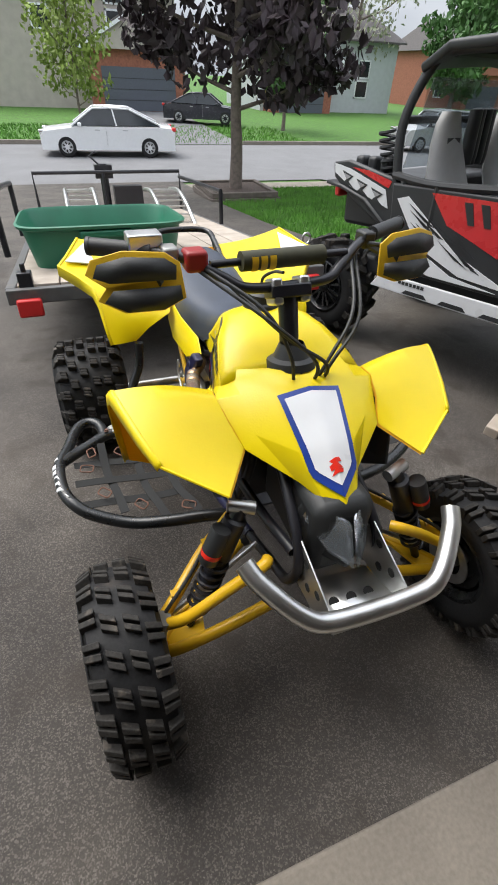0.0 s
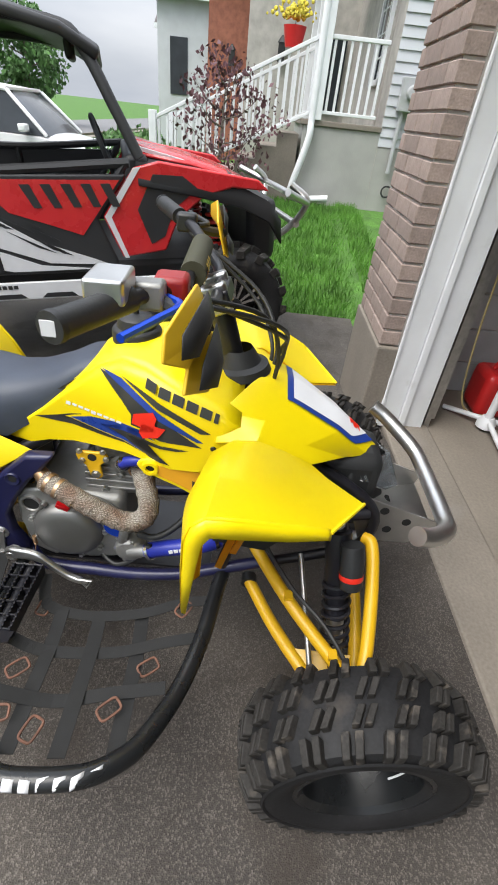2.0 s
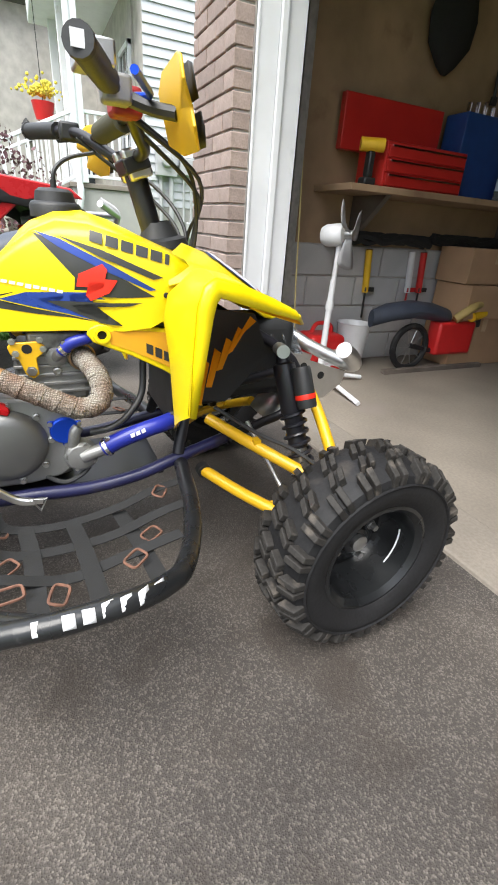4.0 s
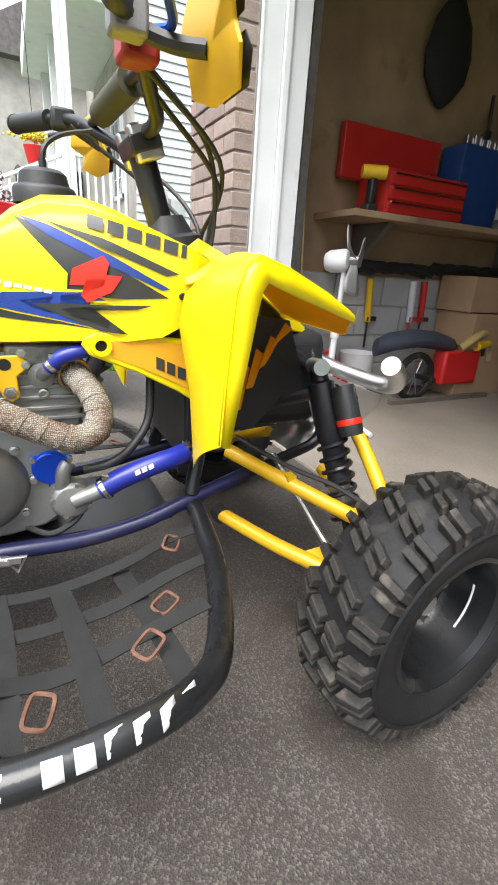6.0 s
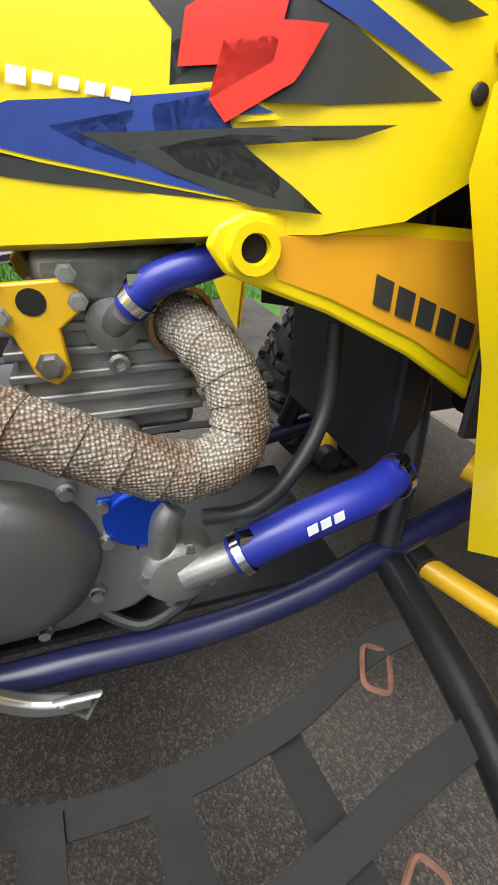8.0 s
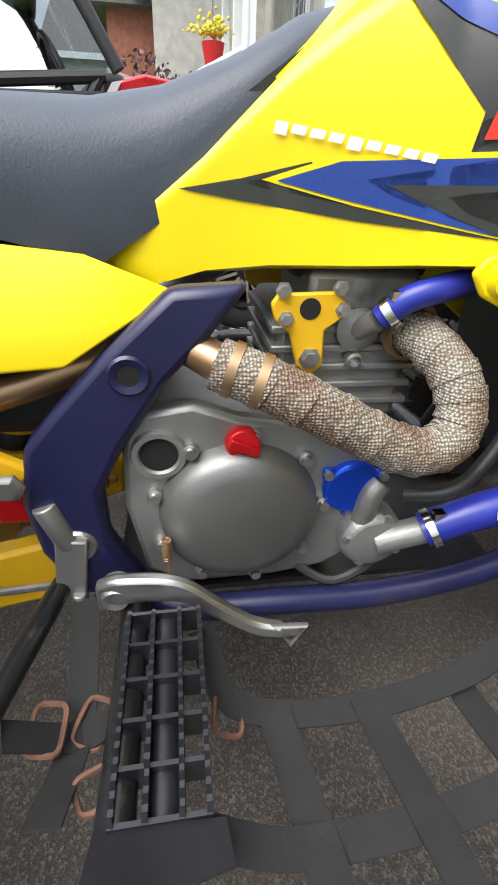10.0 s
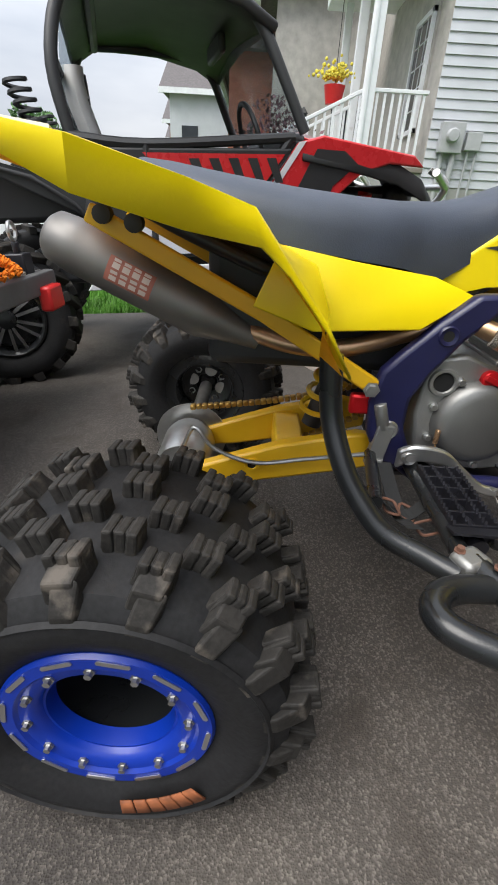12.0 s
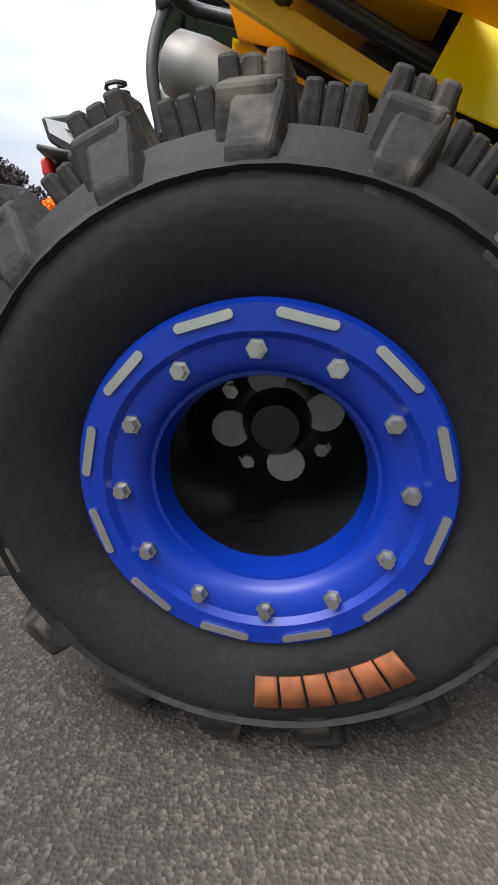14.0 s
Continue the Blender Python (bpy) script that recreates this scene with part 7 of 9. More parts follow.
# front suspension
def front_corner(s):
    def P(x, y, z):
        return (s * x, y, z)
    bm = nb()
    tube(bm, [P(0.155, -0.345, 0.430), P(0.27, -0.425, 0.395), P(0.375, -0.52, 0.352), P(0.425, -0.565, 0.335)], 0.0145, 12, 4)
    tube(bm, [P(0.165, -0.585, 0.505), P(0.185, -0.60, 0.505), P(0.26, -0.60, 0.455), P(0.36, -0.592, 0.372), P(0.425, -0.572, 0.335)], 0.0145, 12, 4)
    up = part("upper_a_arm", bm, YPAINT, quad, "yellow tubular upper A-arm")
    bm = nb()
    tube(bm, [P(0.135, -0.345, 0.268), P(0.26, -0.42, 0.245), P(0.40, -0.53, 0.215), P(0.435, -0.57, 0.200)], 0.0155, 12, 4)
    tube(bm, [P(0.135, -0.60, 0.345), P(0.26, -0.60, 0.292), P(0.38, -0.59, 0.235), P(0.435, -0.572, 0.202)], 0.0155, 12, 4)
    prism(bm, [P(0.30, -0.46, 0.235), P(0.41, -0.54, 0.208), P(0.41, -0.585, 0.215), P(0.32, -0.585, 0.262)], (0, 0, 0.012))
    lo = part("lower_a_arm", bm, YPAINT, quad, "yellow tubular lower A-arm")
    bm = nb()
    rod(bm, P(0.12, -0.345, 0.268), P(0.145, -0.345, 0.268), 0.02)
    part("arm_bush", bm, BLACK_PLASTIC, lo)
    bm = nb()
    tube(bm, [P(0.415, -0.57, 0.36), P(0.435, -0.575, 0.30), P(0.435, -0.578, 0.19)], 0.022, 12)
    rod(bm, P(0.43, -0.578, 0.245), P(0.50, -0.585, 0.245), 0.028, 16)
    part("spindle", bm, CAST, quad)
    bm = nb()
    lathe(bm, [(0.05, 0), (0.078, 0), (0.078, 0.004), (0.05, 0.004)], P(0.445, -0.58, 0.245), (s, 0, 0), 28, closed=True)
    part("brake_disc", bm, STEEL, quad)
    # shock absorber with spring
    top, bot = Vector(P(0.205, -0.505, 0.610)), Vector(P(0.350, -0.545, 0.255))
    d = (bot - top)
    e = d.normalized()
    bm = nb()
    lathe(bm, [(0.0, 0), (0.016, 0.0), (0.018, 0.03), (0.027, 0.035), (0.027, 0.15), (0.023, 0.155), (0.023, 0.24), (0.012, 0.245), (0.012, d.length)], top, d, 20)
    sh = part("front_shock", bm, BLACK_FRAME, quad, "black front shock absorber")
    bm = nb()
    off = Vector(P(0.042, -0.022, 0))
    lathe(bm, [(0.0, 0.03), (0.022, 0.03), (0.024, 0.035), (0.024, 0.12), (0.022, 0.128), (0.0, 0.128)], top + off, d, 20)
    rs = part("reservoir", bm, BLACK_PLASTIC, sh)
    bm = nb()
    lathe(bm, [(0.0245, 0.095), (0.0248, 0.096), (0.0248, 0.106), (0.0245, 0.107)], top + off, d, 20, closed=True)
    part("red_band", bm, RED_DECAL, sh)
    bm = nb()
    a, u, v = basis(d)
    tube(bm, [top + e * (0.15 + 0.17 * t / 44) + 0.028 * (math.cos(t) * u + math.sin(t) * v) for t in np.linspace(0, 44, 150)], 0.0048, 6, 1)
    part("spring", bm, BLACK_FRAME, sh)
    bm = nb()
    rod(bm, top + e * 0.16, top + e * 0.30, 0.019, 14)
    part("damper_body", bm, ALU, sh)
    bm = nb()
    rod(bm, top + Vector((0.03 * s, 0.01, 0.004)), top - Vector((0.03 * s, 0.01, 0.004)), 0.016, 14)
    part("shock_mount", bm, STEEL, sh)
    bm = nb()
    rod(bm, P(0.14, -0.46, 0.40), P(0.41, -0.50, 0.225), 0.0065, 10)
    part("tie_rod", bm, STEEL, quad)
    bm = nb()
    tube(bm, [P(0.16, -0.36, 0.46), P(0.26, -0.43, 0.425), P(0.33, -0.50, 0.40), P(0.40, -0.55, 0.36), P(0.44, -0.56, 0.30)], 0.005, 8)
    part("brake_line", bm, BLACK_PLASTIC, quad)
    for q in ((0.27, -0.425, 0.396), (0.375, -0.52, 0.354)):
        bm = nb()
        box(bm, P(q[0], q[1], q[2] + 0.012), (0.022, 0.018, 0.012))
        part("line_clip", bm, YPAINT, quad)


for s in (-1, 1):
    front_corner(s)

# headlight and nose
bm = nb()
V = [(0.0, -0.606, 0.640), (0.064, -0.545, 0.652), (0.088, -0.545, 0.595), (0.060, -0.612, 0.520), (0.0, -0.662, 0.500)]
sheet(bm, V, [(0, 1, 2, 3, 4)])
mirror_x(bm)
part("nose_cone", bm, BLACK_PLASTIC, quad, "black plastic nose panel", solid=0.03, offset=-1, bevel=0.006)
for s in (-1, 1):
    bm = nb()
    V = [(0.005, -0.622, 0.634), (0.062, -0.556, 0.648), (0.080, -0.556, 0.604), (0.046, -0.622, 0.555), (0.005, -0.666, 0.540)]
    sheet(bm, [(s * x, y - 0.020, z) for x, y, z in V], [(0, 1, 2, 3, 4)])
    part("headlight_lens", bm, LENS, quad, "clear ribbed headlight lens", solid=0.004)
    bm = nb()
    sheet(bm, [(s * x, y - 0.010, z) for x, y, z in V], [(0, 1, 2, 3, 4)])
    P0, P1, P2, P3 = (Vector((s * V[i][0], V[i][1] - 0.012, V[i][2])) for i in (0, 1, 4, 2))
    for k in range(10):
        f = 0.06 + 0.09 * k
        a, b = P0.lerp(P2, f), P1.lerp(P3, f)
        rod(bm, a.lerp(b, 0.10), a.lerp(b, 0.88 - 0.03 * k), 0.0022, 6)
    part("headlight_reflector", bm, CHROME, quad)

# front bumper
bm = nb()
BUMP = [(-0.250, -0.652, 0.615), (-0.228, -0.692, 0.592), (-0.16, -0.760, 0.548), (-0.09, -0.778, 0.532), (0.09, -0.778, 0.532), (0.16, -0.760, 0.548), (0.228, -0.692, 0.592), (0.250, -0.652, 0.615)]
tube(bm, BUMP, 0.0205, 16, 5)
bp = part("front_bumper", bm, ALU, quad, "bare aluminium tube bumper")
for s in (-1, 1):
    bm = nb()
    prism(bm, [(s * 0.092, -0.785, 0.505), (s * 0.092, -0.60, 0.565), (s * 0.092, -0.57, 0.50), (s * 0.092, -0.60, 0.425), (s * 0.092, -0.72, 0.43), (s * 0.092, -0.775, 0.47)], (s * 0.004, 0, 0))
    part("bumper_plate", bm, ALU, bp, bevel=0.001)
    for y, z in ((-0.70, 0.50), (-0.66, 0.47), (-0.64, 0.53)):
        bm = nb()
        lathe(bm, [(0, 0.0008), (0.011, 0.0008), (0.011, -0.006), (0, -0.006)], (s * 0.096, y, z), (s, 0, 0), 14)
        part("plate_hole", bm, HOLE, bp)
bm = nb()
sheet(bm, [(-0.092, -0.775, 0.470), (0.092, -0.775, 0.470), (0.092, -0.62, 0.415), (-0.092, -0.62, 0.415), (0.06, -0.56, 0.36), (-0.06, -0.56, 0.36)], [(0, 1, 2, 3), (3, 2, 4, 5)])
part("bumper_skid", bm, ALU, bp, solid=0.004)
for x, y in ((-0.045, -0.70), (0.0, -0.70), (0.045, -0.70)):
    bm = nb()
    lathe(bm, [(0, 0.0), (0.013, 0.0), (0.013, 0.001), (0, 0.001)], (x, y, 0.4465), (0, -0.33, 0.94), 14)
    part("plate_hole", bm, HOLE, bp)

# steering stem, bars, grips, guards
stem0, stem1 = Vector((0, -0.285, 0.74)), Vector((0, -0.215, 0.975))
bm = nb()
rod(bm, stem0, stem1, 0.024, 14)
box(bm, stem1, (0.10, 0.055, 0.03), Euler((radians(-22), 0, 0)).to_matrix())
part("steering_stem", bm, BLACK_FRAME, quad, bevel=0.004)
bm = nb()
lathe(bm, [(0.065, -0.005), (0.06, 0.012), (0.045, 0.018), (0.03, 0.05)], (0, -0.272, 0.818), (0, 0.18, 1), 20)
part("stem_boot", bm, BLACK_PLASTIC, quad)
BS = math.radians(STEER)


def bar(x, y, z):
    """A place on the bars, turned with the steering about the stem."""
    px, py = x, y + 0.215
    return Vector((px * math.cos(BS) - py * math.sin(BS), px * math.sin(BS) + py * math.cos(BS) - 0.215, z - 0.024))


for s in (-1, 1):
    bm = nb()
    box(bm, bar(s * 0.035, -0.215, 1.00), (0.026, 0.05, 0.06), Euler((radians(-22), 0, BS)).to_matrix())
    part("bar_clamp", bm, ALU, quad, bevel=0.006)
bm = nb()
tube(bm, [bar(*p) for p in ((-0.40, -0.060, 1.082), (-0.30, -0.105, 1.078), (-0.22, -0.150, 1.068), (-0.15, -0.190, 1.035), (-0.09, -0.214, 1.014), (0.09, -0.214, 1.014), (0.15, -0.190, 1.035), (0.22, -0.150, 1.068), (0.30, -0.105, 1.078), (0.40, -0.060, 1.082))], 0.012, 12)
tube(bm, [bar(-0.175, -0.172, 1.060), bar(0.175, -0.172, 1.060)], 0.009, 10)
hb = part("handlebar", bm, BLACK_FRAME, quad, "black handlebar with a padded crossbar")
bm = nb()
rod(bm, bar(-0.105, -0.176, 1.062), bar(0.105, -0.176, 1.062), 0.022, 18)
part("bar_pad", bm, mat("bar_pad_foam", (0.045, 0.044, 0.022), 0.7, vary=0.2, scale=40), hb, "dark olive bar pad with yellow marks")
for k in range(3):
    bm = nb()
    x0 = -0.085 + 0.022 * k
    rows = []
    for q in np.linspace(-0.9, 0.6, 6):
        dv = Vector((0, -math.cos(q), math.sin(q))) * 0.0248
        rows.append([bar(x0, -0.176, 1.062) + dv, bar(x0 + 0.016, -0.176, 1.062) + dv])
    loft(bm, rows)
    part("mark_bar", bm, HANDGUARD, hb)
for s in (-1, 1):
    bm = nb()
    rod(bm, bar(s * 0.29, -0.110, 1.078), bar(s * 0.41, -0.056, 1.083), 0.0185, 14)
    part("grip", bm, BLACK_PLASTIC, hb, "black rubber grip")
    bm = nb()
    lathe(bm, [(0.0, 0.008), (0.019, 0.008), (0.020, 0.0), (0.0, 0.0)], bar(s * 0.41, -0.056, 1.083), bar(s * 0.41, -0.056, 1.083) - bar(s * 0.29, -0.110, 1.078), 14)
    part("grip_end", bm, BLACK_PLASTIC, hb)
    bm = nb()
    c = bar(s * 0.411, -0.0555, 1.083)
    d = (bar(s * 0.41, -0.056, 1.083) - bar(s * 0.29, -0.110, 1.078)).normalized()
    box(bm, c + d * 0.009, (0.002, 0.016, 0.018))
    part("grip_mark", bm, WHITE_DECAL, hb)
    bm = nb()
    box(bm, bar(s * 0.255, -0.130, 1.074), (0.035, 0.045, 0.04), Euler((0, 0, BS)).to_matrix())
    part("perch", bm, CAST if s < 0 else BLACK_PLASTIC, hb, bevel=0.006)
    bm = nb()
    tube(bm, [bar(s * 0.25, -0.155, 1.07), bar(s * 0.28, -0.175, 1.07), bar(s * 0.34, -0.150, 1.07), bar(s * 0.40, -0.122, 1.07)], 0.006, 8)
    part("lever", bm, BLUE_ANO if s < 0 else BLACK_PLASTIC, hb)
    if s < 0:
        bm = nb()
        box(bm, bar(-0.300, -0.090, 1.098), (0.075, 0.05, 0.032), Euler((0, 0, BS)).to_matrix())
        part("brake_reservoir", bm, ALU, hb, "bare alloy brake reservoir", bevel=0.004)
        bm = nb()
        box(bm, bar(-0.205, -0.155, 1.068), (0.05, 0.05, 0.045), Euler((0, 0, BS)).to_matrix())
        part("switch_box", bm, mat("red_switch", (0.28, 0.015, 0.015), 0.45), hb, bevel=0.008)
    # hand guard: curved shield with a yellow rim and a dark insert
    G = [(-0.085, 0.045), (-0.055, 0.075), (0.03, 0.085), (0.09, 0.060), (0.105, 0.02), (0.07, -0.01), (0.09, -0.045), (0.04, -0.075), (-0.04, -0.075), (-0.09, -0.05)]
    bm = nb()
    guard = lambda a, b: bar(s * (0.335 + a), -0.212 + 2.6 * max(0, a + 0.01) ** 2 + 0.8 * max(0, -a - 0.02) ** 2 + 0.2 * b, 1.048 + 0.72 * b)
    vs = [bm.verts.new(guard(a, b)) for a, b in G]
    mid = bm.verts.new(guard(0.0, 0.005))
    for i in range(len(vs)):
        bm.faces.new((vs[i], vs[(i + 1) % len(vs)], mid))
    gd = part("hand_guard", bm, HANDGUARD, hb, "yellow and black plastic hand guard", solid=0.005, bevel=0.002)
    for outline in ([(-0.074, 0.044), (-0.050, 0.066), (0.028, 0.075), (0.080, 0.054), (0.092, 0.020), (0.062, 0.008), (-0.070, 0.008)], [(-0.078, -0.008), (0.058, -0.010), (0.078, -0.042), (0.036, -0.066), (-0.038, -0.066), (-0.080, -0.044)]):
        bm = nb()
        ca, cb = sum(a for a, b in outline) / len(outline), sum(b for a, b in outline) / len(outline)
        vs = [bm.verts.new(guard(a, b) + Vector((0, -0.013, 0))) for a, b in outline]
        mid = bm.verts.new(guard(ca, cb) + Vector((0, -0.017, 0)))
        for i in range(len(vs)):
            bm.faces.new((vs[i], vs[(i + 1) % len(vs)], mid))
        part("guard_insert", bm, BLACK_PLASTIC, gd, solid=0.0015, angle=60)
    bm = nb()
    tube(bm, [bar(s * 0.25, -0.135, 1.07), bar(s * 0.275, -0.18, 1.055), guard(-0.03, 0.0)], 0.011, 8)
    part("guard_arm", bm, BLACK_PLASTIC, gd)
# cables
for pts in (((0.20, -0.15, 1.06), (0.13, -0.30, 0.97), (0.06, -0.345, 0.86), (0.03, -0.335, 0.78)), ((0.22, -0.14, 1.06), (0.16, -0.29, 0.95), (0.08, -0.335, 0.85), (0.045, -0.33, 0.78)), ((-0.20, -0.16, 1.06), (-0.10, -0.30, 1.0), (-0.04, -0.345, 0.88), (-0.02, -0.34, 0.78)), ((-0.22, -0.14, 1.06), (-0.09, -0.33, 0.98), (0.02, -0.36, 0.86), (0.02, -0.34, 0.78)), ((-0.17, -0.17, 1.05), (-0.06, -0.34, 0.95), (0.05, -0.355, 0.85), (0.05, -0.33, 0.78))):
    bm = nb()
    tube(bm, [bar(*p) if p[2] > 0.9 else p for p in pts], 0.0045, 8)
    part("control_cable", bm, BLACK_PLASTIC, quad)

quad.scale, quad.location = (1.0, 1.022, 1.0), (0.0, -0.002, 0.0)

# ---- side-by-side vehicle, built about its middle; nose to -y ----
utv = thing("side_by_side", (0, 0, 0), "red white and black side-by-side vehicle with a black roof", "utility vehicle")
UW = 0.72
def up(name, bm, m, parent=utv, **k):
    return part(name, bm, m, parent, **k)


def side_plate(name, pl, m, x, th=0.01, parent=None, sides=(-1, 1), **k):
    obs = []
    for s in sides:
        bm = nb()
        prism(bm, [(s * x, y, z) for y, z in pl], (s * th, 0, 0))
        obs.append(part(name, bm, m, parent or utv, **k))
    return obs


bm = nb()
slab(bm, -0.62, 0.62, -1.0, 1.0, 0.36, 0.50)
up("chassis", bm, UTV_BLACK, bevel=0.03)
side_plate("rocker_panel", [(-0.62, 0.34), (0.70, 0.34), (0.62, 0.44), (-0.55, 0.44)], UTV_WHITE, UW, 0.02, label="pale alloy rock slider", bevel=0.006)
for k in range(7):
    side_plate("mark_bar", [(0.46 - 0.030 * k, 0.405), (0.438 - 0.030 * k, 0.405), (0.438 - 0.030 * k, 0.425), (0.46 - 0.030 * k, 0.425)], BLACK_DECAL, UW + 0.021, 0.002)
for k in range(4):
    side_plate("slider_slot", [(0.42 - 0.28 * k, 0.35), (0.22 - 0.28 * k, 0.35), (0.25 - 0.28 * k, 0.375), (0.39 - 0.28 * k, 0.375)], UTV_BLACK, UW + 0.021, 0.002)
side_plate("door", [(-0.30, 0.48), (0.42, 0.48), (0.60, 0.62), (0.64, 0.98), (-0.42, 0.97), (-0.24, 0.76), (-0.32, 0.54)], UTV_BLACK, UW - 0.01, 0.03, label="black door with red and white graphics", bevel=0.012)
side_plate("door_graphic", [(-0.38, 0.945), (0.34, 0.955), (0.20, 0.80), (0.02, 0.74), (-0.15, 0.68), (-0.22, 0.76)], UTV_RED, UW + 0.021, 0.003)
side_plate("door_graphic", [(0.58, 0.90), (0.50, 0.92), (0.10, 0.66), (-0.20, 0.55), (-0.27, 0.52), (0.05, 0.54), (0.38, 0.66)], UTV_WHITE, UW + 0.021, 0.004)
side_plate("door_graphic", [(0.42, 0.66), (0.10, 0.53), (-0.2, 0.50), (0.25, 0.50), (0.44, 0.54)], UTV_WHITE, UW + 0.021, 0.004)
side_plate("door_graphic", [(0.57, 0.72), (0.47, 0.64), (0.44, 0.52), (0.52, 0.60)], UTV_RED, UW + 0.021, 0.004)
rr = random.Random(4)
for k in range(16):
    y0 = rr.uniform(-0.02, 0.52)
    z0 = 0.53 + 0.30 * (y0 + 0.4) / 0.9 + rr.uniform(-0.04, 0.08)
    ln = rr.uniform(0.08, 0.24)
    side_plate("door_graphic", [(y0, z0), (y0 - ln, z0 - ln * 0.52), (y0 - ln * 0.6, z0 - ln * 0.30 - 0.018)], UTV_BLACK, UW + 0.0255, 0.002)
for k in range(5):
    side_plate("door_graphic", [(0.12 - 0.10 * k, 0.93), (0.07 - 0.10 * k, 0.93), (0.03 - 0.10 * k, 0.82), (0.07 - 0.10 * k, 0.82)], UTV_BLACK, UW + 0.0245, 0.003)
# rear bodywork
side_plate("rear_quarter", [(0.60, 0.66), (1.00, 0.86), (1.17, 0.97), (1.19, 1.06), (1.05, 1.08), (0.85, 1.04), (0.64, 1.0)], UTV_BLACK, UW - 0.04, 0.04, label="black rear quarter panel", bevel=0.012)
side_plate("quarter_graphic", [(0.66, 0.83), (1.02, 0.93), (1.16, 1.0), (1.17, 1.055), (1.02, 1.03), (0.70, 0.935)], UTV_WHITE, UW + 0.001, 0.003)
side_plate("quarter_graphic", [(0.68, 0.945), (1.0, 1.04), (0.86, 1.03), (0.66, 0.985)], UTV_RED, UW + 0.001, 0.003)
for k in range(3):
    y0, z0 = 1.09 - 0.135 * k, 1.018 - 0.040 * k
    side_plate("quarter_mark", [(y0, z0), (y0 - 0.105, z0 - 0.030), (y0 - 0.06, z0 - 0.062), (y0 - 0.115, z0 - 0.098), (y0 - 0.02, z0 - 0.070), (y0 - 0.045, z0 - 0.050)], UTV_BLACK, UW + 0.005, 0.002)
    side_plate("quarter_mark", [(y0 - 0.012, z0 - 0.014), (y0 - 0.085, z0 - 0.034), (y0 - 0.050, z0 - 0.050)], GREY_DECAL, UW + 0.0075, 0.002)
bm = nb()
loft(bm, [[(x, y, z) for x in (-0.74, -0.60, 0.60, 0.74)] for y, z in ((0.58, 0.58), (0.68, 0.74), (0.86, 0.86), (1.08, 0.92), (1.22, 0.94))])
up("rear_fender", bm, UTV_BLACK, solid=0.02)
bm = nb()
slab(bm, -0.58, 0.58, 0.66, 1.18, 0.66, 0.98)
up("cargo_bed", bm, UTV_BLACK, bevel=0.03)
for s in (-1, 1):
    for y in (0.84, 0.95, 1.06):
        bm = nb()
        box(bm, (s * 0.56, y, 1.05), (0.09, 0.075, 0.10))
        up("bed_knob", bm, UTV_BLACK, bevel=0.02)
    bm = nb()
    box(bm, (s * 0.56, 1.21, 0.88), (0.16, 0.05, 0.08))
    up("tail_light", bm, RED_PLASTIC, bevel=0.015)
# front bodywork
for s in (-1, 1):
    bm = nb()
    loft(bm, [[(s * 0.20, y, zt), (s * 0.50, y, zt - 0.02), (s * 0.70, y, zs), (s * 0.74, y, zl)] for y, zt, zs, zl in ((-0.48, 1.05, 0.99, 0.92), (-0.80, 1.0, 0.95, 0.86), (-1.05, 0.94, 0.90, 0.80), (-1.22, 0.86, 0.82, 0.72), (-1.30, 0.76, 0.72, 0.60))])
    up("front_fender", bm, UTV_BLACK, solid=0.015)
    bm = nb()
    loft(bm, [[(s * (0.0 if a == 0 else 0.52 * a), y, zt - 0.03 * a * a) for a in (0, 0.5, 1.0)] for y, zt in ((-0.50, 1.075), (-0.80, 1.02), (-1.04, 0.95), (-1.22, 0.87))])
    up("hood", bm, UTV_RED, solid=0.012, label="red hood with white stripes")
    bm = nb()
    prism(bm, [(s * 0.46, -0.50, 1.062), (s * 0.49, -0.50, 1.060), (s * 0.40, -1.20, 0.872), (s * 0.37, -1.20, 0.874)], (0, 0, 0.02))
    up("hood_stripe", bm, UTV_WHITE)
side_plate("front_quarter", [(-0.46, 1.0), (-0.27, 0.77), (-0.35, 0.55), (-0.60, 0.58), (-0.68, 0.74), (-0.84, 0.86), (-1.0, 0.90), (-1.22, 0.88), (-1.15, 0.94), (-0.6, 1.03)], UTV_RED, UW - 0.02, 0.03, label="red front quarter panel", bevel=0.01)
side_plate("quarter_graphic", [(-0.46, 1.0), (-0.28, 0.77), (-0.36, 0.55), (-0.385, 0.55), (-0.315, 0.765), (-0.50, 1.005)], UTV_WHITE, UW + 0.011, 0.003)
side_plate("quarter_graphic", [(-0.56, 0.97), (-0.46, 0.80), (-0.52, 0.62), (-0.60, 0.66), (-0.66, 0.80), (-0.80, 0.90), (-0.72, 0.96)], UTV_BLACK, UW + 0.011, 0.003)
bm = nb()
slab(bm, -0.45, 0.45, -1.36, -1.16, 0.42, 0.80)
up("grille", bm, UTV_BLACK, bevel=0.05)
bm = nb()
for s in (-1, 1):
    tube(bm, [(s * 0.30, -1.22, 0.46), (s * 0.38, -1.45, 0.60), (s * 0.50, -1.54, 0.78), (s * 0.46, -1.44, 0.88)], 0.022, 10)
    tube(bm, [(s * 0.50, -1.54, 0.78), (s * 0.64, -1.36, 0.86)], 0.022, 10, 1)
tube(bm, [(-0.50, -1.54, 0.78), (0.50, -1.54, 0.78)], 0.022, 10, 1)
tube(bm, [(-0.44, -1.50, 0.64), (0.44, -1.50, 0.64)], 0.022, 10, 1)
up("front_guard", bm, ALU, label="bare tube front guard")
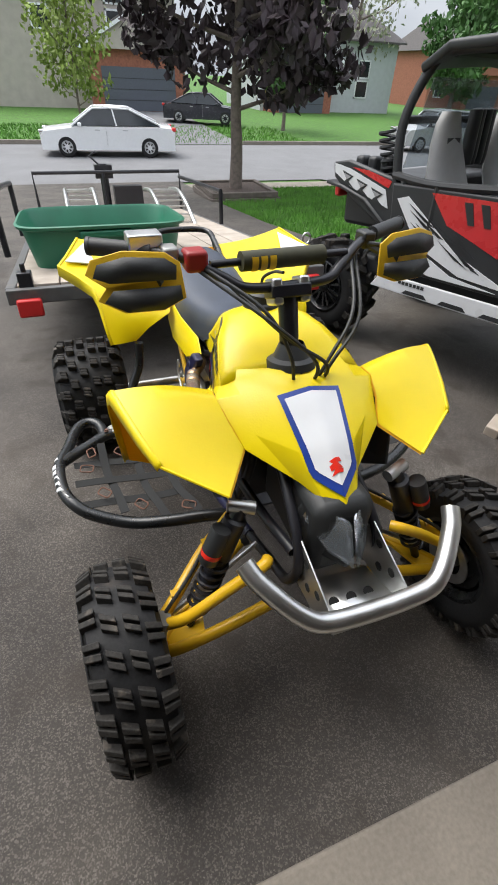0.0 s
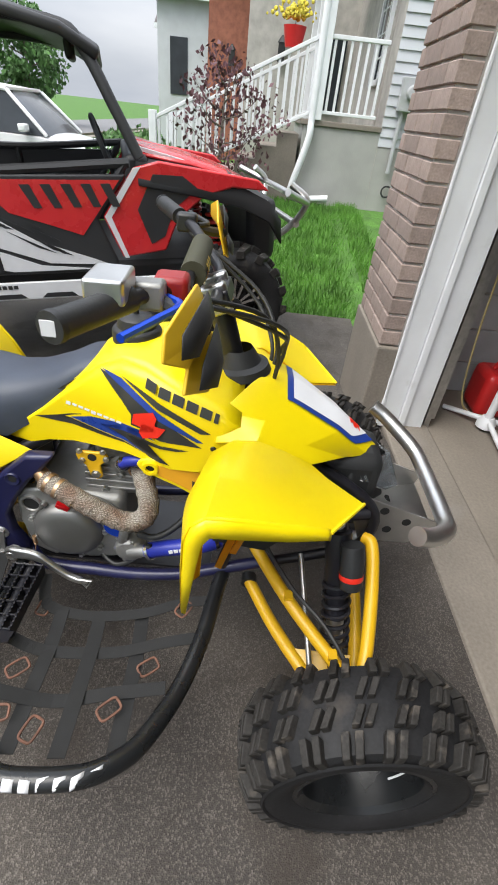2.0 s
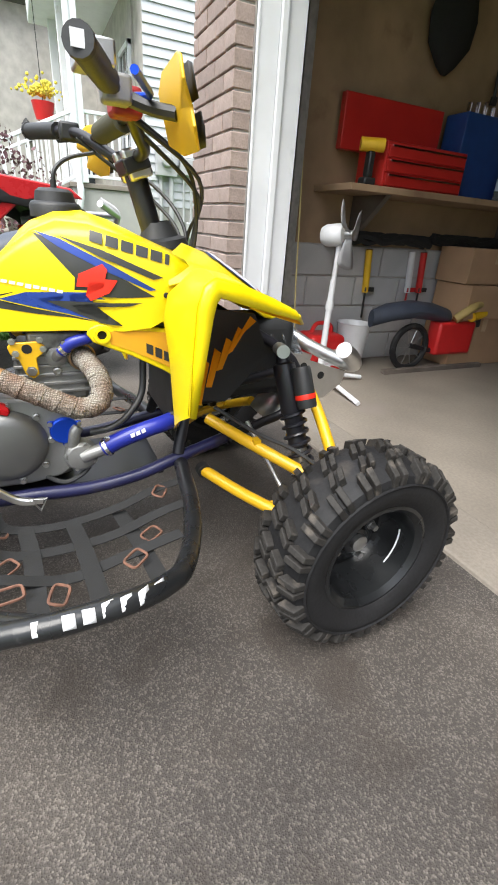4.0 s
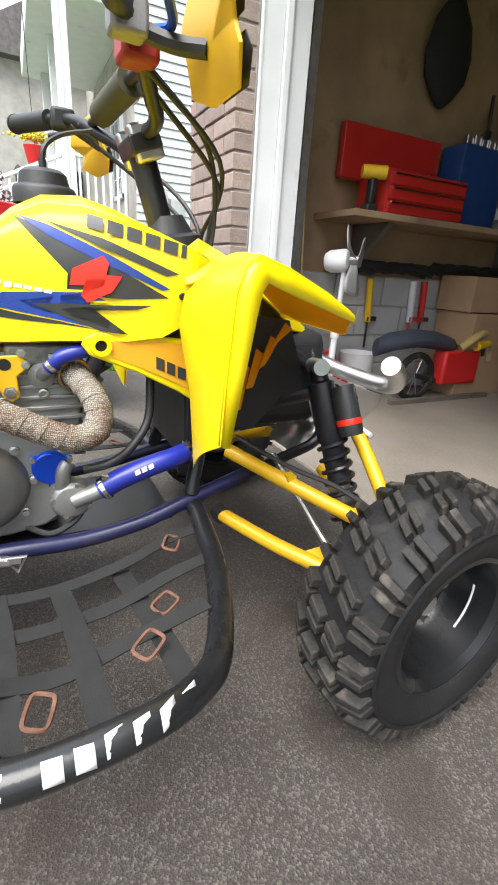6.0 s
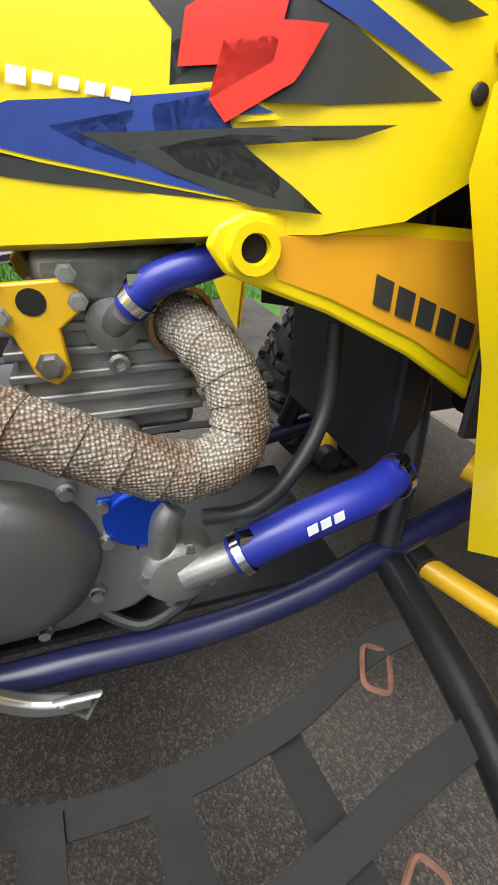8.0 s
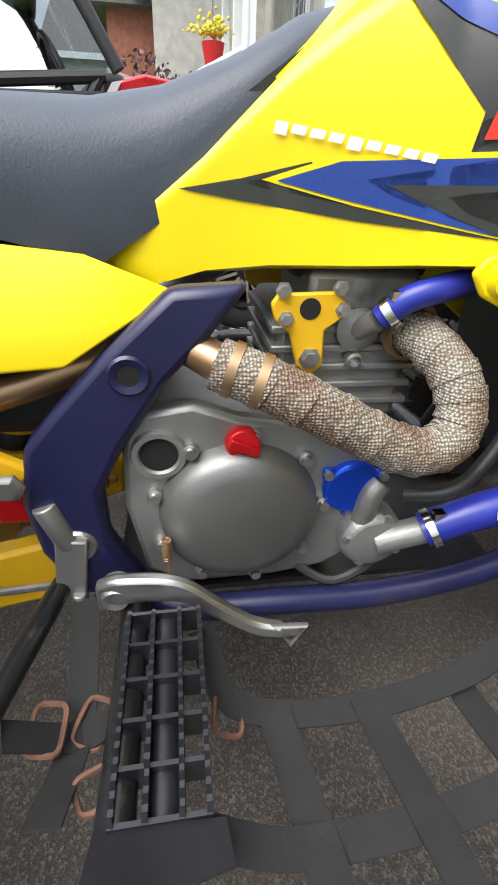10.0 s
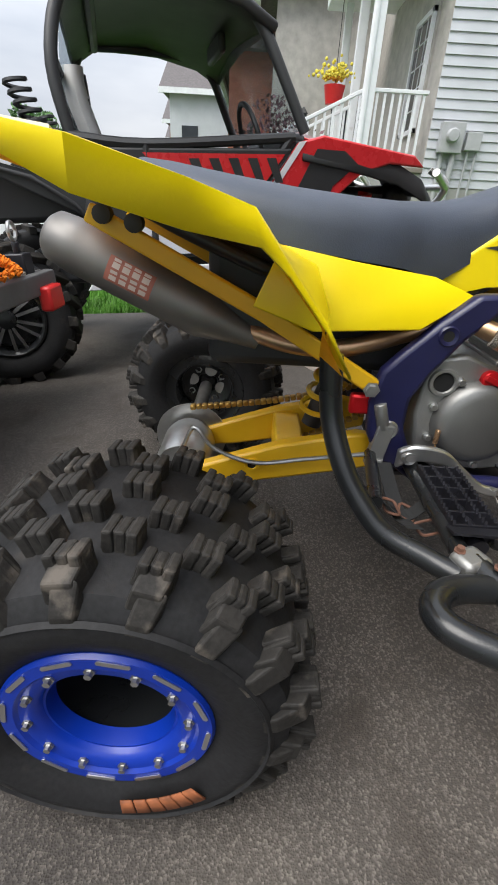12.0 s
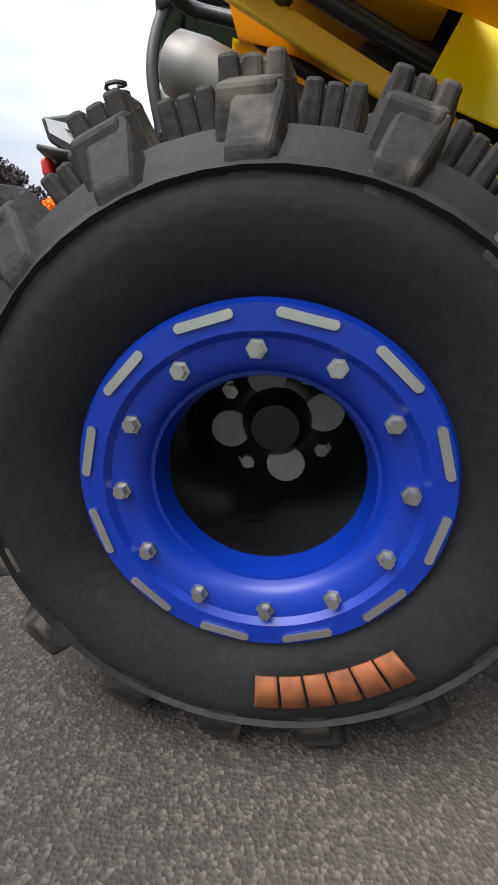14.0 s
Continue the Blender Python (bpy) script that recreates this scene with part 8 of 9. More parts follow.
# cage, roof, windscreen
bm = nb()
for s in (-1, 1):
    tube(bm, [(s * 0.70, -0.50, 1.04), (s * 0.66, -0.40, 1.26), (s * 0.61, -0.29, 1.48), (s * 0.58, -0.15, 1.57), (s * 0.58, 0.46, 1.61), (s * 0.61, 0.60, 1.54), (s * 0.68, 0.68, 1.28), (s * 0.70, 0.64, 0.95)], 0.028, 10, 5)
    tube(bm, [(s * 0.70, 0.70, 0.50), (s * 0.71, 0.60, 0.80), (s * 0.71, 0.56, 1.0)], 0.024, 8, 2)
    tube(bm, [(s * 0.71, 0.66, 1.02), (s * 0.72, 0.30, 0.99), (s * 0.71, -0.44, 1.02)], 0.024, 8, 4)
    tube(bm, [(s * 0.71, -0.42, 1.02), (s * 0.71, -0.20, 0.72), (s * 0.71, -0.16, 0.50)], 0.022, 8, 3)
    tube(bm, [(s * 0.72, 0.32, 0.99), (s * 0.73, 0.32, 0.50)], 0.024, 8, 1)
tube(bm, [(-0.58, 0.48, 1.60), (0.58, 0.48, 1.60)], 0.026, 8, 1)
tube(bm, [(-0.66, 0.67, 1.30), (0.66, 0.67, 1.30)], 0.022, 8, 1)
up("roll_cage", bm, UTV_BLACK, label="black tubular roll cage")
bm = nb()
loft(bm, [[(x, y, z - 0.05 * (x / 0.66) ** 2) for x in (-0.66, -0.45, 0, 0.45, 0.66)] for y, z in ((-0.36, 1.50), (-0.20, 1.59), (0.15, 1.67), (0.48, 1.67), (0.64, 1.58))])
up("roof", bm, UTV_BLACK, label="black moulded roof", solid=0.05, bevel=0.015)
bm = nb()
sheet(bm, [(-0.66, -0.52, 1.06), (0.66, -0.52, 1.06), (0.58, -0.30, 1.50), (-0.58, -0.30, 1.50)], [(0, 1, 2, 3)])
ws = up("windscreen", bm, CLEAR, solid=0.006)
ws.visible_shadow = False
bm = nb()
sheet(bm, [(-0.60, 0.69, 1.05), (0.60, 0.69, 1.05), (0.54, 0.62, 1.50), (-0.54, 0.62, 1.50)], [(0, 1, 2, 3)])
rw = up("rear_screen", bm, CLEAR, solid=0.006)
rw.visible_shadow = False
bm = nb()
box(bm, (0, -0.20, 1.50), (0.36, 0.04, 0.09))
up("mirror", bm, UTV_BLACK, bevel=0.015)
bm = nb()
slab(bm, -0.60, 0.60, -0.55, -0.42, 0.80, 1.05)
up("dash", bm, UTV_BLACK, bevel=0.03)
bm = nb()
tube(bm, [(-0.30 + 0.17 * math.cos(t), -0.32 + 0.05 * math.sin(t), 1.05 + 0.16 * math.sin(t)) for t in np.linspace(0, 6.2, 18)], 0.014, 8, 1)
up("steering_wheel", bm, UTV_BLACK)
for s in (-1, 1):
    bm = nb()
    rows = []
    for y, z, w in ((0.34, 0.62, 0.24), (0.46, 0.80, 0.23), (0.55, 1.00, 0.21), (0.60, 1.18, 0.15), (0.615, 1.28, 0.11), (0.61, 1.34, 0.06)):
        rows.append([(s * 0.32 + w * math.cos(a), y + 0.055 * math.sin(a), z) for a in np.linspace(0, 2 * math.pi, 16, endpoint=False)])
    loft(bm, rows, close_u=True, cap=True)
    st = up("seat", bm, SEAT_GREY, label="grey and black bucket seat")
    bm = nb()
    slab(bm, s * 0.32 - 0.24, s * 0.32 + 0.24, -0.10, 0.42, 0.52, 0.66)
    part("cushion", bm, UTV_BLACK, st, bevel=0.04)
    bm = nb()
    box(bm, (s * 0.32, 0.555, 1.19), (0.13, 0.012, 0.03))
    part("seat_mark", bm, UTV_BLACK, st)
    for d in (-0.05, 0.05):
        bm = nb()
        lathe(bm, [(0.04, 0), (0.045, 0.05), (0.04, 0.30), (0, 0.31)], (s * 0.02 + d * 1.2, 0.59, 1.05), (0, 0, 1), 10)
        up("shock_reservoir", bm, UTV_BLACK)
for s in (-1, 1):
    bm = nb()
    tube(bm, [Vector((s * 0.60 + 0.05 * math.cos(t), 0.76 + 0.05 * math.sin(t) + 0.002 * t, 0.95 + 0.30 * t / 50)) for t in np.linspace(0, 50, 90)], 0.010, 5, 1)
    up("rear_spring", bm, UTV_BLACK)
for s in (-1, 1):
    bm = nb()
    tube(bm, [Vector((s * 0.52 + 0.06 * math.cos(t), -0.94 + 0.06 * math.sin(t), 0.42 + 0.34 * t / 50)) for t in np.linspace(0, 50, 90)], 0.013, 5, 1)
    up("front_spring", bm, mat("red_spring", (0.5, 0.02, 0.015), 0.4))
for s in (-1, 1):
    for y in (-1.0, 1.12):
        bm = nb()
        rod(bm, (s * 0.2, y - 0.12, 0.38), (s * 0.60, y, 0.24), 0.025, 8)
        rod(bm, (s * 0.2, y + 0.12, 0.38), (s * 0.60, y, 0.24), 0.025, 8)
        up("suspension_arm", bm, UTV_BLACK)
for s in (-1, 1):
    for y in (-1.0, 1.12):
        c = (s * 0.67, y, 0.235)
        R, W = 0.37, 0.27
        bm = nb()
        lathe(bm, tyre_profile(R - 0.03, W, 0.19), c, (s, 0, 0), 40)
        wv = up("wheel", bm, RUBBER, label="chunky black tyre on a machined alloy rim")
        bm = nb()
        for k in range(16):
            t = 2 * math.pi * k / 16
            for q in (-1, 1):
                lug(bm, c, (s, 0, 0), t + (0.2 if q > 0 else 0), R - 0.035, q * 0.01, q * W * 0.52, 0, 0.055, 0.034, 0.035, 0.0, 0.02)
        part("tread", bm, RUBBER_LUG, wv, smooth=False, bevel=0.004, segs=1)
        bm = nb()
        lathe(bm, [(0.185, 0.11), (0.195, 0.12), (0.185, 0.125), (0.17, 0.10), (0.165, 0.0), (0.0, 0.0)], c, (s, 0, 0), 32)
        part("rim", bm, BLACK_GLOSS, wv)
        for k in range(7):
            bm = nb()
            t = 2 * math.pi * k / 7
            d, e = Vector((0, math.cos(t), math.sin(t))), Vector((0, -math.sin(t), math.cos(t)))
            C = Vector(c) + Vector((s * 0.09, 0, 0))
            for o in (-0.016, 0.016):
                prism(bm, [C + d * 0.05 + e * o * 0.6 - e * 0.008, C + d * 0.05 + e * o * 0.6 + e * 0.008, C + d * 0.17 + e * o * 1.9 + e * 0.009, C + d * 0.17 + e * o * 1.9 - e * 0.009], (s * 0.014, 0, 0))
            part("spoke", bm, CHROME, wv, smooth=False)
        bm = nb()
        lathe(bm, [(0.05, 0.085), (0.05, 0.11), (0.02, 0.12), (0, 0.12)], c, (s, 0, 0), 14)
        part("hub_cap", bm, BLACK_GLOSS, wv)
move(utv, pose(2.162, 0.892, 0.058, -4.0, 0, 16.6) @ Matrix.Diagonal((0.916, 0.916, 0.916, 1)))
chock = thing("wooden_chock", (1.45, 0.16, -0.06), "small grey wooden block behind the tyre", "block")
bm = nb()
box(bm, (1.47, 0.16, -0.03), (0.16, 0.07, 0.06), Euler((0, 0, 0.5)).to_matrix())
part("block", bm, WOOD, chock, smooth=False, bevel=0.005)

# ---- flat trailer behind the quad ----
TR = thing("flat_trailer", (0.1, 3.5, 0), "low flat trailer with weathered boards and a steel rail", "trailer")
TX0, TX1, TY0, TY1, TZ = -0.78, 0.92, 1.38, 5.2, 0.415
tz = lambda y: TZ - 0.075 * (y - TY0) * 0.6
for k in range(8):
    y = TX0 + (TX1 - TX0) * k / 8
    bm = nb()
    prism(bm, [(y + 0.004, TY0, TZ - 0.035), (y + 0.209, TY0, TZ - 0.035), (y + 0.209, TY0, TZ), (y + 0.004, TY0, TZ)], (0, TY1 - TY0, -0.17))
    part("deck_board", bm, WOOD, TR, smooth=False, bevel=0.004)
bm = nb()
FR = BLACK_FRAME
for x in (TX0 - 0.03, TX1 + 0.03):
    prism(bm, [(x - 0.025, TY0, TZ - 0.09), (x + 0.025, TY0, TZ - 0.09), (x + 0.025, TY0, TZ - 0.01), (x - 0.025, TY0, TZ - 0.01)], (0, TY1 - TY0, -0.17))
slab(bm, TX0 - 0.05, TX1 + 0.05, TY0 - 0.05, TY0 - 0.004, TZ - 0.085, TZ - 0.01)
part("frame", bm, mat("grey_steel_frame", (0.09, 0.09, 0.09), 0.6, vary=0.2, stain=((0.16, 0.12, 0.09), 0.6, 8)), TR, smooth=False, bevel=0.006)
bm = nb()
zr = TZ - 0.17
tube(bm, [(TX0, TY1, zr), (TX0, TY1, zr + 0.42), (TX1, TY1, zr + 0.42), (TX1, TY1, zr)], 0.02, 8, 1)
tube(bm, [(TX1, TY1, zr + 0.36), (TX1, TY0 + 2.0, TZ + 0.20), (TX1, TY0 + 2.0, TZ - 0.08)], 0.02, 8, 1)
tube(bm, [(0.0, TY1, zr), (0.0, TY1, zr + 0.42)], 0.02, 8, 1)
tube(bm, [(TX0 - 0.15, TY0 + 1.2, TZ - 0.1), (TX0 - 0.15, TY0 + 1.2, TZ + 0.32), (TX0 - 0.15, TY1 - 1.2, TZ + 0.25), (TX0 - 0.15, TY1 - 1.2, TZ - 0.2)], 0.022, 8, 1)
part("rail", bm, BLACK_FRAME, TR)
for x in (TX0 + 0.05, TX1 - 0.05):
    bm = nb()
    box(bm, (x, TY0 - 0.06, TZ - 0.10), (0.12, 0.05, 0.09))
    part("tail_lamp", bm, RED_PLASTIC, TR, "red square tail lamp", bevel=0.01)
    bm = nb()
    box(bm, (x, TY0 + 0.03, TZ + 0.02), (0.07, 0.07, 0.08))
    lathe(bm, [(0.006, 0.06)] * 1 + [(0.014, 0.06), (0.014, 0.10), (0, 0.10)], (x, TY0 + 0.03, TZ), (0, 0, 1), 8)
    part("stake_pocket", bm, FR, TR, bevel=0.008)
bm = nb()
x = TX1 - 0.05
tube(bm, [(x + 0.026 * math.cos(t), TY0 + 0.03, TZ + 0.135 + 0.030 * math.sin(t)) for t in np.linspace(0, 6.283, 14)], 0.007, 8, 1)
part("eye_bolt", bm, STEEL, TR)
for s, xx in ((-1, TX0 - 0.14), (1, TX1 - 0.25)):
    bm = nb()
    lathe(bm, tyre_profile(0.26, 0.16, 0.14), (TX0 + 0.18 if s < 0 else TX1 - 0.3, 3.35, ground_z(0, 3.35) + 0.235), (s, 0, 0), 28)
    part("trailer_wheel", bm, RUBBER, TR)
bm = nb()
tube(bm, [(TX0 + 0.2, TY1, zr - 0.05), (0.07, TY1 + 0.9, zr - 0.12), (TX1 - 0.2, TY1, zr - 0.05)], 0.03, 8, 1)
tube(bm, [(0.07, TY1 + 0.8, zr - 0.1), (0.07, TY1 + 0.8, ground_z(0, 6))], 0.03, 8, 1)
box(bm, (0.02, TY1 + 0.12, zr + 0.42), (0.20, 0.16, 0.14))
rod(bm, (0.02, TY1 + 0.12, zr), (0.02, TY1 + 0.12, zr + 0.5), 0.05, 10)
tube(bm, [(0.02, TY1 + 0.12, zr + 0.45), (-0.12, TY1 + 0.12, zr + 0.58), (-0.05, TY1 + 0.05, zr + 0.62)], 0.012, 6, 1)
box(bm, (0.28, TY1 + 0.1, zr + 0.12), (0.34, 0.2, 0.30))
part("winch_and_box", bm, BLACK_FRAME, TR, "dark winch post and battery box on the trailer", bevel=0.01)
# loading ramps
for x0, y0 in ((-0.46, 4.0), (0.42, 3.6)):
    rp = thing("loading_ramp", (x0, y0, 0.3), "bare aluminium arched loading ramp lying on the trailer", "ramp", "loading ramps")
    path = [(0, 0.0, 0.0), (0, 0.4, 0.17), (0, 0.8, 0.25), (0, 1.25, 0.22)]
    for dx in (0, 0.30):
        bm = nb()
        tube(bm, [(x0 + dx, y0 + p[1], tz(y0) - 0.03 + p[2]) for p in path], 0.022, 8, 4)
        part("rail", bm, ALU, rp)
    for k in range(9):
        f = (k + 0.5) / 9
        yy = y0 + 1.25 * f
        zz = tz(y0) - 0.03 + float(np.interp(1.25 * f, [0, 0.4, 0.8, 1.25], [0, 0.17, 0.25, 0.22]))
        bm = nb()
        box(bm, (x0 + 0.15, yy, zz), (0.30, 0.035, 0.014))
        part("rung", bm, ALU, rp)
    if x0 > 0:
        for dx in (0, 0.30):
            bm = nb()
            box(bm, (x0 + dx, y0 - 0.01, tz(y0) - 0.02), (0.06, 0.09, 0.03))
            part("end_cap", bm, RED_PLASTIC, rp)
# green storage bin with things
gb = thing("storage_bin", (-0.25, 2.35, 0.36), "green plastic storage bin with rolled rim on the trailer", "bin")
bm = nb()
zb = tz(2.1) - 0.04
rows = []
for z, ex in ((0, 0.0), (0.26, 0.05), (0.27, 0.075), (0.285, 0.08), (0.29, 0.065), (0.27, 0.05), (0.03, 0.0)):
    a, b = 0.42 + ex, 0.36 + ex
    rows.append([(-0.27 + a * math.copysign(abs(math.cos(t)) ** 0.35, math.cos(t)), 2.12 + b * math.copysign(abs(math.sin(t)) ** 0.35, math.sin(t)), zb + z) for t in np.linspace(0, 2 * math.pi, 36, endpoint=False)])
loft(bm, rows, close_u=True, cap=True)
part("tub", bm, GREEN_BIN, gb)
bm = nb()
box(bm, (-0.27, 2.12 - 0.42, zb + 0.24), (0.30, 0.03, 0.04))
part("handle", bm, GREEN_BIN, gb, bevel=0.01)
jar = thing("plastic_jar", (-0.32, 1.45, 0.40), "small amber jar with a yellow lid on the trailer", "jar")
bm = nb()
lathe(bm, [(0, 0), (0.05, 0), (0.055, 0.02), (0.05, 0.12), (0, 0.12)], (-0.40, 1.45, TZ - 0.01), (0, 0, 1), 18)
part("jar", bm, mat("amber_jar", (0.35, 0.12, 0.03), 0.3), jar)
bm = nb()
lathe(bm, [(0, 0), (0.055, 0), (0.055, 0.03), (0, 0.032)], (-0.40, 1.45, TZ + 0.11), (0, 0, 1), 18)
part("lid", bm, HANDGUARD, jar)
rag = thing("wash_mitt", (0.55, 1.38, 0.41), "orange microfibre wash mitt lying on the trailer deck", "wash mitt")
bm = nb()
rg = random.Random(21)
for _ in range(420):
    a, r = rg.uniform(0, 6.28), math.sqrt(rg.random())
    x, y = 0.60 + 0.17 * r * math.cos(a), 1.40 + 0.08 * r * math.sin(a)
    z = TZ + 0.075 * (1 - r * r) + 0.002
    d = Vector((math.cos(a) * r + rg.gauss(0, 0.4), math.sin(a) * r + rg.gauss(0, 0.4), 0.7)).normalized() * 0.022
    rod(bm, (x, y, z), Vector((x, y, z)) + d, 0.0055, 5, 0.004)
tagged(part("strand_pile", bm, ORANGE_FLUFF, rag), kind="stuff")
bm = nb()
lathe(bm, [(0.0, 0), (0.075, 0.0), (0.07, 0.035), (0.03, 0.055), (0, 0.058)], (0.76, 1.44, TZ - 0.002), (0, 0, 1), 14)
dk = thing("dark_cloth", (0.76, 1.44, TZ), "crumpled dark cloth lying on the trailer deck", "cloth")
part("cloth", bm, STRAP, dk)

lean = pose(0, 1.4, 0.46) @ pose(0, 0, 0, -5.0) @ pose(0, -1.4, -0.40)
for ob in [o for o in bpy.data.objects if o.parent is None and o.name.split(".")[0] in ("flat_trailer", "loading_ramp", "storage_bin", "plastic_jar", "wash_mitt", "dark_cloth")]:
    ob.matrix_basis = lean @ ob.matrix_basis

# ---- inside the garage ----
fan = thing("pedestal_fan", (1.19, -1.60, 0), "white pedestal fan with three grey blades and splayed feet", "fan")
FB = Vector((1.19, -1.60, 0.0))
bm = nb()
rod(bm, FB + Vector((0, 0, 0.04)), FB + Vector((-0.01, 0.0, 0.62)), 0.021, 14, 0.018)
rod(bm, FB + Vector((-0.01, 0, 0.52)), FB + Vector((-0.02, 0.0, 0.82)), 0.015, 12)
lathe(bm, [(0.024, 0), (0.026, 0.02), (0.024, 0.05)], FB + Vector((-0.008, 0, 0.45)), (0, 0, 1), 14)
part("pole", bm, WHITE_PLASTIC, fan)
for d in ((-0.46, 0.03), (0.18, 0.17), (-0.04, -0.30), (0.14, -0.1)):
    bm = nb()
    tube(bm, [FB + Vector((0, 0, 0.06)), FB + Vector((d[0], d[1], 0.018))], 0.014, 10, 1)
    part("foot", bm, WHITE_PLASTIC, fan)
bm = nb()
lathe(bm, [(0.05, 0), (0.05, 0.03), (0.03, 0.06), (0, 0.06)], FB + Vector((0, 0, 0.02)), (0, 0, 1), 16)
part("hub", bm, WHITE_PLASTIC, fan)
HC = FB + Vector((-0.035, -0.01, 0.862))
hd = Vector((-0.80, -0.55, 0.10)).normalized()
bm = nb()
lathe(bm, [(0.0, -0.13), (0.045, -0.125), (0.058, -0.10), (0.060, -0.02), (0.05, 0.0), (0.02, 0.01), (0, 0.01)], HC, hd, 20)
part("motor", bm, WHITE_PLASTIC, fan)
a_, u_, v_ = basis(hd)
for k in range(3):
    t0 = 1.35 + 2 * math.pi * k / 3
    bm = nb()
    rows = []
    for r in np.linspace(0.02, 0.185, 7):
        wv_ = 0.30 + 0.42 * math.sin(math.pi * min(1, (r - 0.01) / 0.23))
        rows.append([HC + a_ * (0.03 + 0.035 * (f - 0.5)) + float(r) * (math.cos(t0 + wv_ * (f - 0.5) * 1.5) * u_ + math.sin(t0 + wv_ * (f - 0.5) * 1.5) * v_) for f in np.linspace(0, 1, 5)])
    loft(bm, rows)
    part("blade", bm, mat("grey_blade", (0.34, 0.34, 0.35), 0.4), fan, solid=0.003)
bm = nb()
lathe(bm, [(0.0, 0.06), (0.02, 0.055), (0.025, 0.02), (0.02, 0.0)], HC, hd, 14)
part("spinner", bm, STEEL, fan)
cord = thing("power_cord", (1.42, -1.50, 0), "yellow extension cord hanging beside the door track", "cord")
bm = nb()
tube(bm, [(1.22, -1.33, 1.3), (1.23, -1.36, 0.9), (1.22, -1.38, 0.5), (1.26, -1.45, 0.15), (1.30, -1.55, 0.03), (1.25, -1.60, 0.05)], 0.005, 6)
part("cord", bm, mat("cream_cord", (0.45, 0.36, 0.16), 0.6), cord)

shelf = thing("wall_shelf", (1.40, -3.2, 1.1), "long bare wooden shelf fixed to the garage wall", "shelf")
bm = nb()
slab(bm, 1.22, 1.615, -6.2, -1.66, 1.09, 1.125)
part("board", bm, PLY, shelf, smooth=False, bevel=0.003)
for y in (-2.0, -3.4, -4.8):
    bm = nb()
    prism(bm, [(1.61, y, 1.09), (1.28, y, 1.09), (1.61, y, 0.80)], (0, 0.04, 0))
    part("bracket", bm, TREATED, shelf, smooth=False)
tb = thing("tool_chest", (1.42, -2.2, 1.125), "red steel tool chest with three drawers on the shelf", "tool chest")
bm = nb()
slab(bm, 1.30, 1.56, -2.55, -1.92, 1.127, 1.36)
part("case", bm, RED_METAL, tb, smooth=False, bevel=0.006)
for k in range(3):
    bm = nb()
    slab(bm, 1.288, 1.302, -2.535, -1.935, 1.137 + 0.072 * k, 1.197 + 0.072 * k)
    dw = part("drawer", bm, RED_METAL, tb, smooth=False, bevel=0.004)
    bm = nb()
    slab(bm, 1.276, 1.287, -2.52, -1.95, 1.186 + 0.072 * k, 1.195 + 0.072 * k)
    part("handle", bm, CHROME, dw, smooth=False)
bm = nb()
slab(bm, 1.52, 1.57, -2.50, -1.75, 1.32, 1.60)
part("open_lid", bm, RED_METAL, tb, smooth=False, bevel=0.006)
bc = thing("drill_index", (1.48, -2.75, 1.125), "dark blue metal case with tools standing in it", "tool case")
bm = nb()
slab(bm, 1.40, 1.58, -2.98, -2.58, 1.127, 1.60)
part("case", bm, BLUE_METAL, bc, smooth=False, bevel=0.008)
for k in range(5):
    bm = nb()
    rod(bm, (1.47, -2.64 - 0.07 * k, 1.58), (1.47, -2.64 - 0.07 * k, 1.66 + 0.01 * (k % 3)), 0.014, 8)
    part("tool_shank", bm, CHROME, bc)
dr = thing("cordless_drill", (1.34, -1.84, 1.125), "yellow and black cordless tool on the shelf", "drill")
bm = nb()
slab(bm, 1.30, 1.37, -1.88, -1.80, 1.127, 1.17)
slab(bm, 1.31, 1.36, -1.86, -1.82, 1.17, 1.30)
part("body", bm, BLACK_PLASTIC, dr, bevel=0.01)
bm = nb()
rod(bm, (1.30, -1.90, 1.33), (1.36, -1.78, 1.33), 0.035, 12)
part("motor", bm, HANDGUARD, dr)
bt = thing("water_bottle", (1.30, -2.92, 1.125), "clear plastic water bottle with a blue label", "bottle")
bm = nb()
lathe(bm, [(0, 0), (0.034, 0), (0.035, 0.02), (0.034, 0.14), (0.02, 0.19), (0.012, 0.205), (0.012, 0.22), (0, 0.22)], (1.29, -2.90, 1.127), (0, 0, 1), 18)
part("bottle", bm, glass("bottle_plastic", (0.8, 0.86, 0.9), 0.1, 0.4), bt)
bm = nb()
lathe(bm, [(0.0355, 0.06), (0.0355, 0.13)], (1.29, -2.90, 1.127), (0, 0, 1), 18)
part("label", bm, mat("pale_label", (0.55, 0.6, 0.68), 0.5), bt, solid=0.0006)
for k, (y, r, h, m_) in enumerate(((-3.06, 0.05, 0.08, STEEL), (-3.18, 0.035, 0.10, GREY_DECAL), (-3.36, 0.04, 0.07, CHROME), (-3.55, 0.05, 0.12, RED_PLASTIC), (-3.75, 0.045, 0.1, STEEL))):
    jr = thing("tin", (1.33, y, 1.127), "small metal tin standing on the shelf", "tin")
    bm = nb()
    lathe(bm, [(0, 0), (r, 0), (r, h), (r * 0.85, h + 0.006), (0, h + 0.006)], (1.32, y, 1.127), (0, 0, 1), 16)
    part("tin", bm, m_, jr)
ws_ = thing("socket_set", (1.30, -3.55, 1.125), "open tray of chrome sockets on the shelf", "socket set")
bm = nb()
slab(bm, 1.25, 1.36, -3.75, -3.30, 1.127, 1.15)
part("tray", bm, BLACK_PLASTIC, ws_, bevel=0.006)
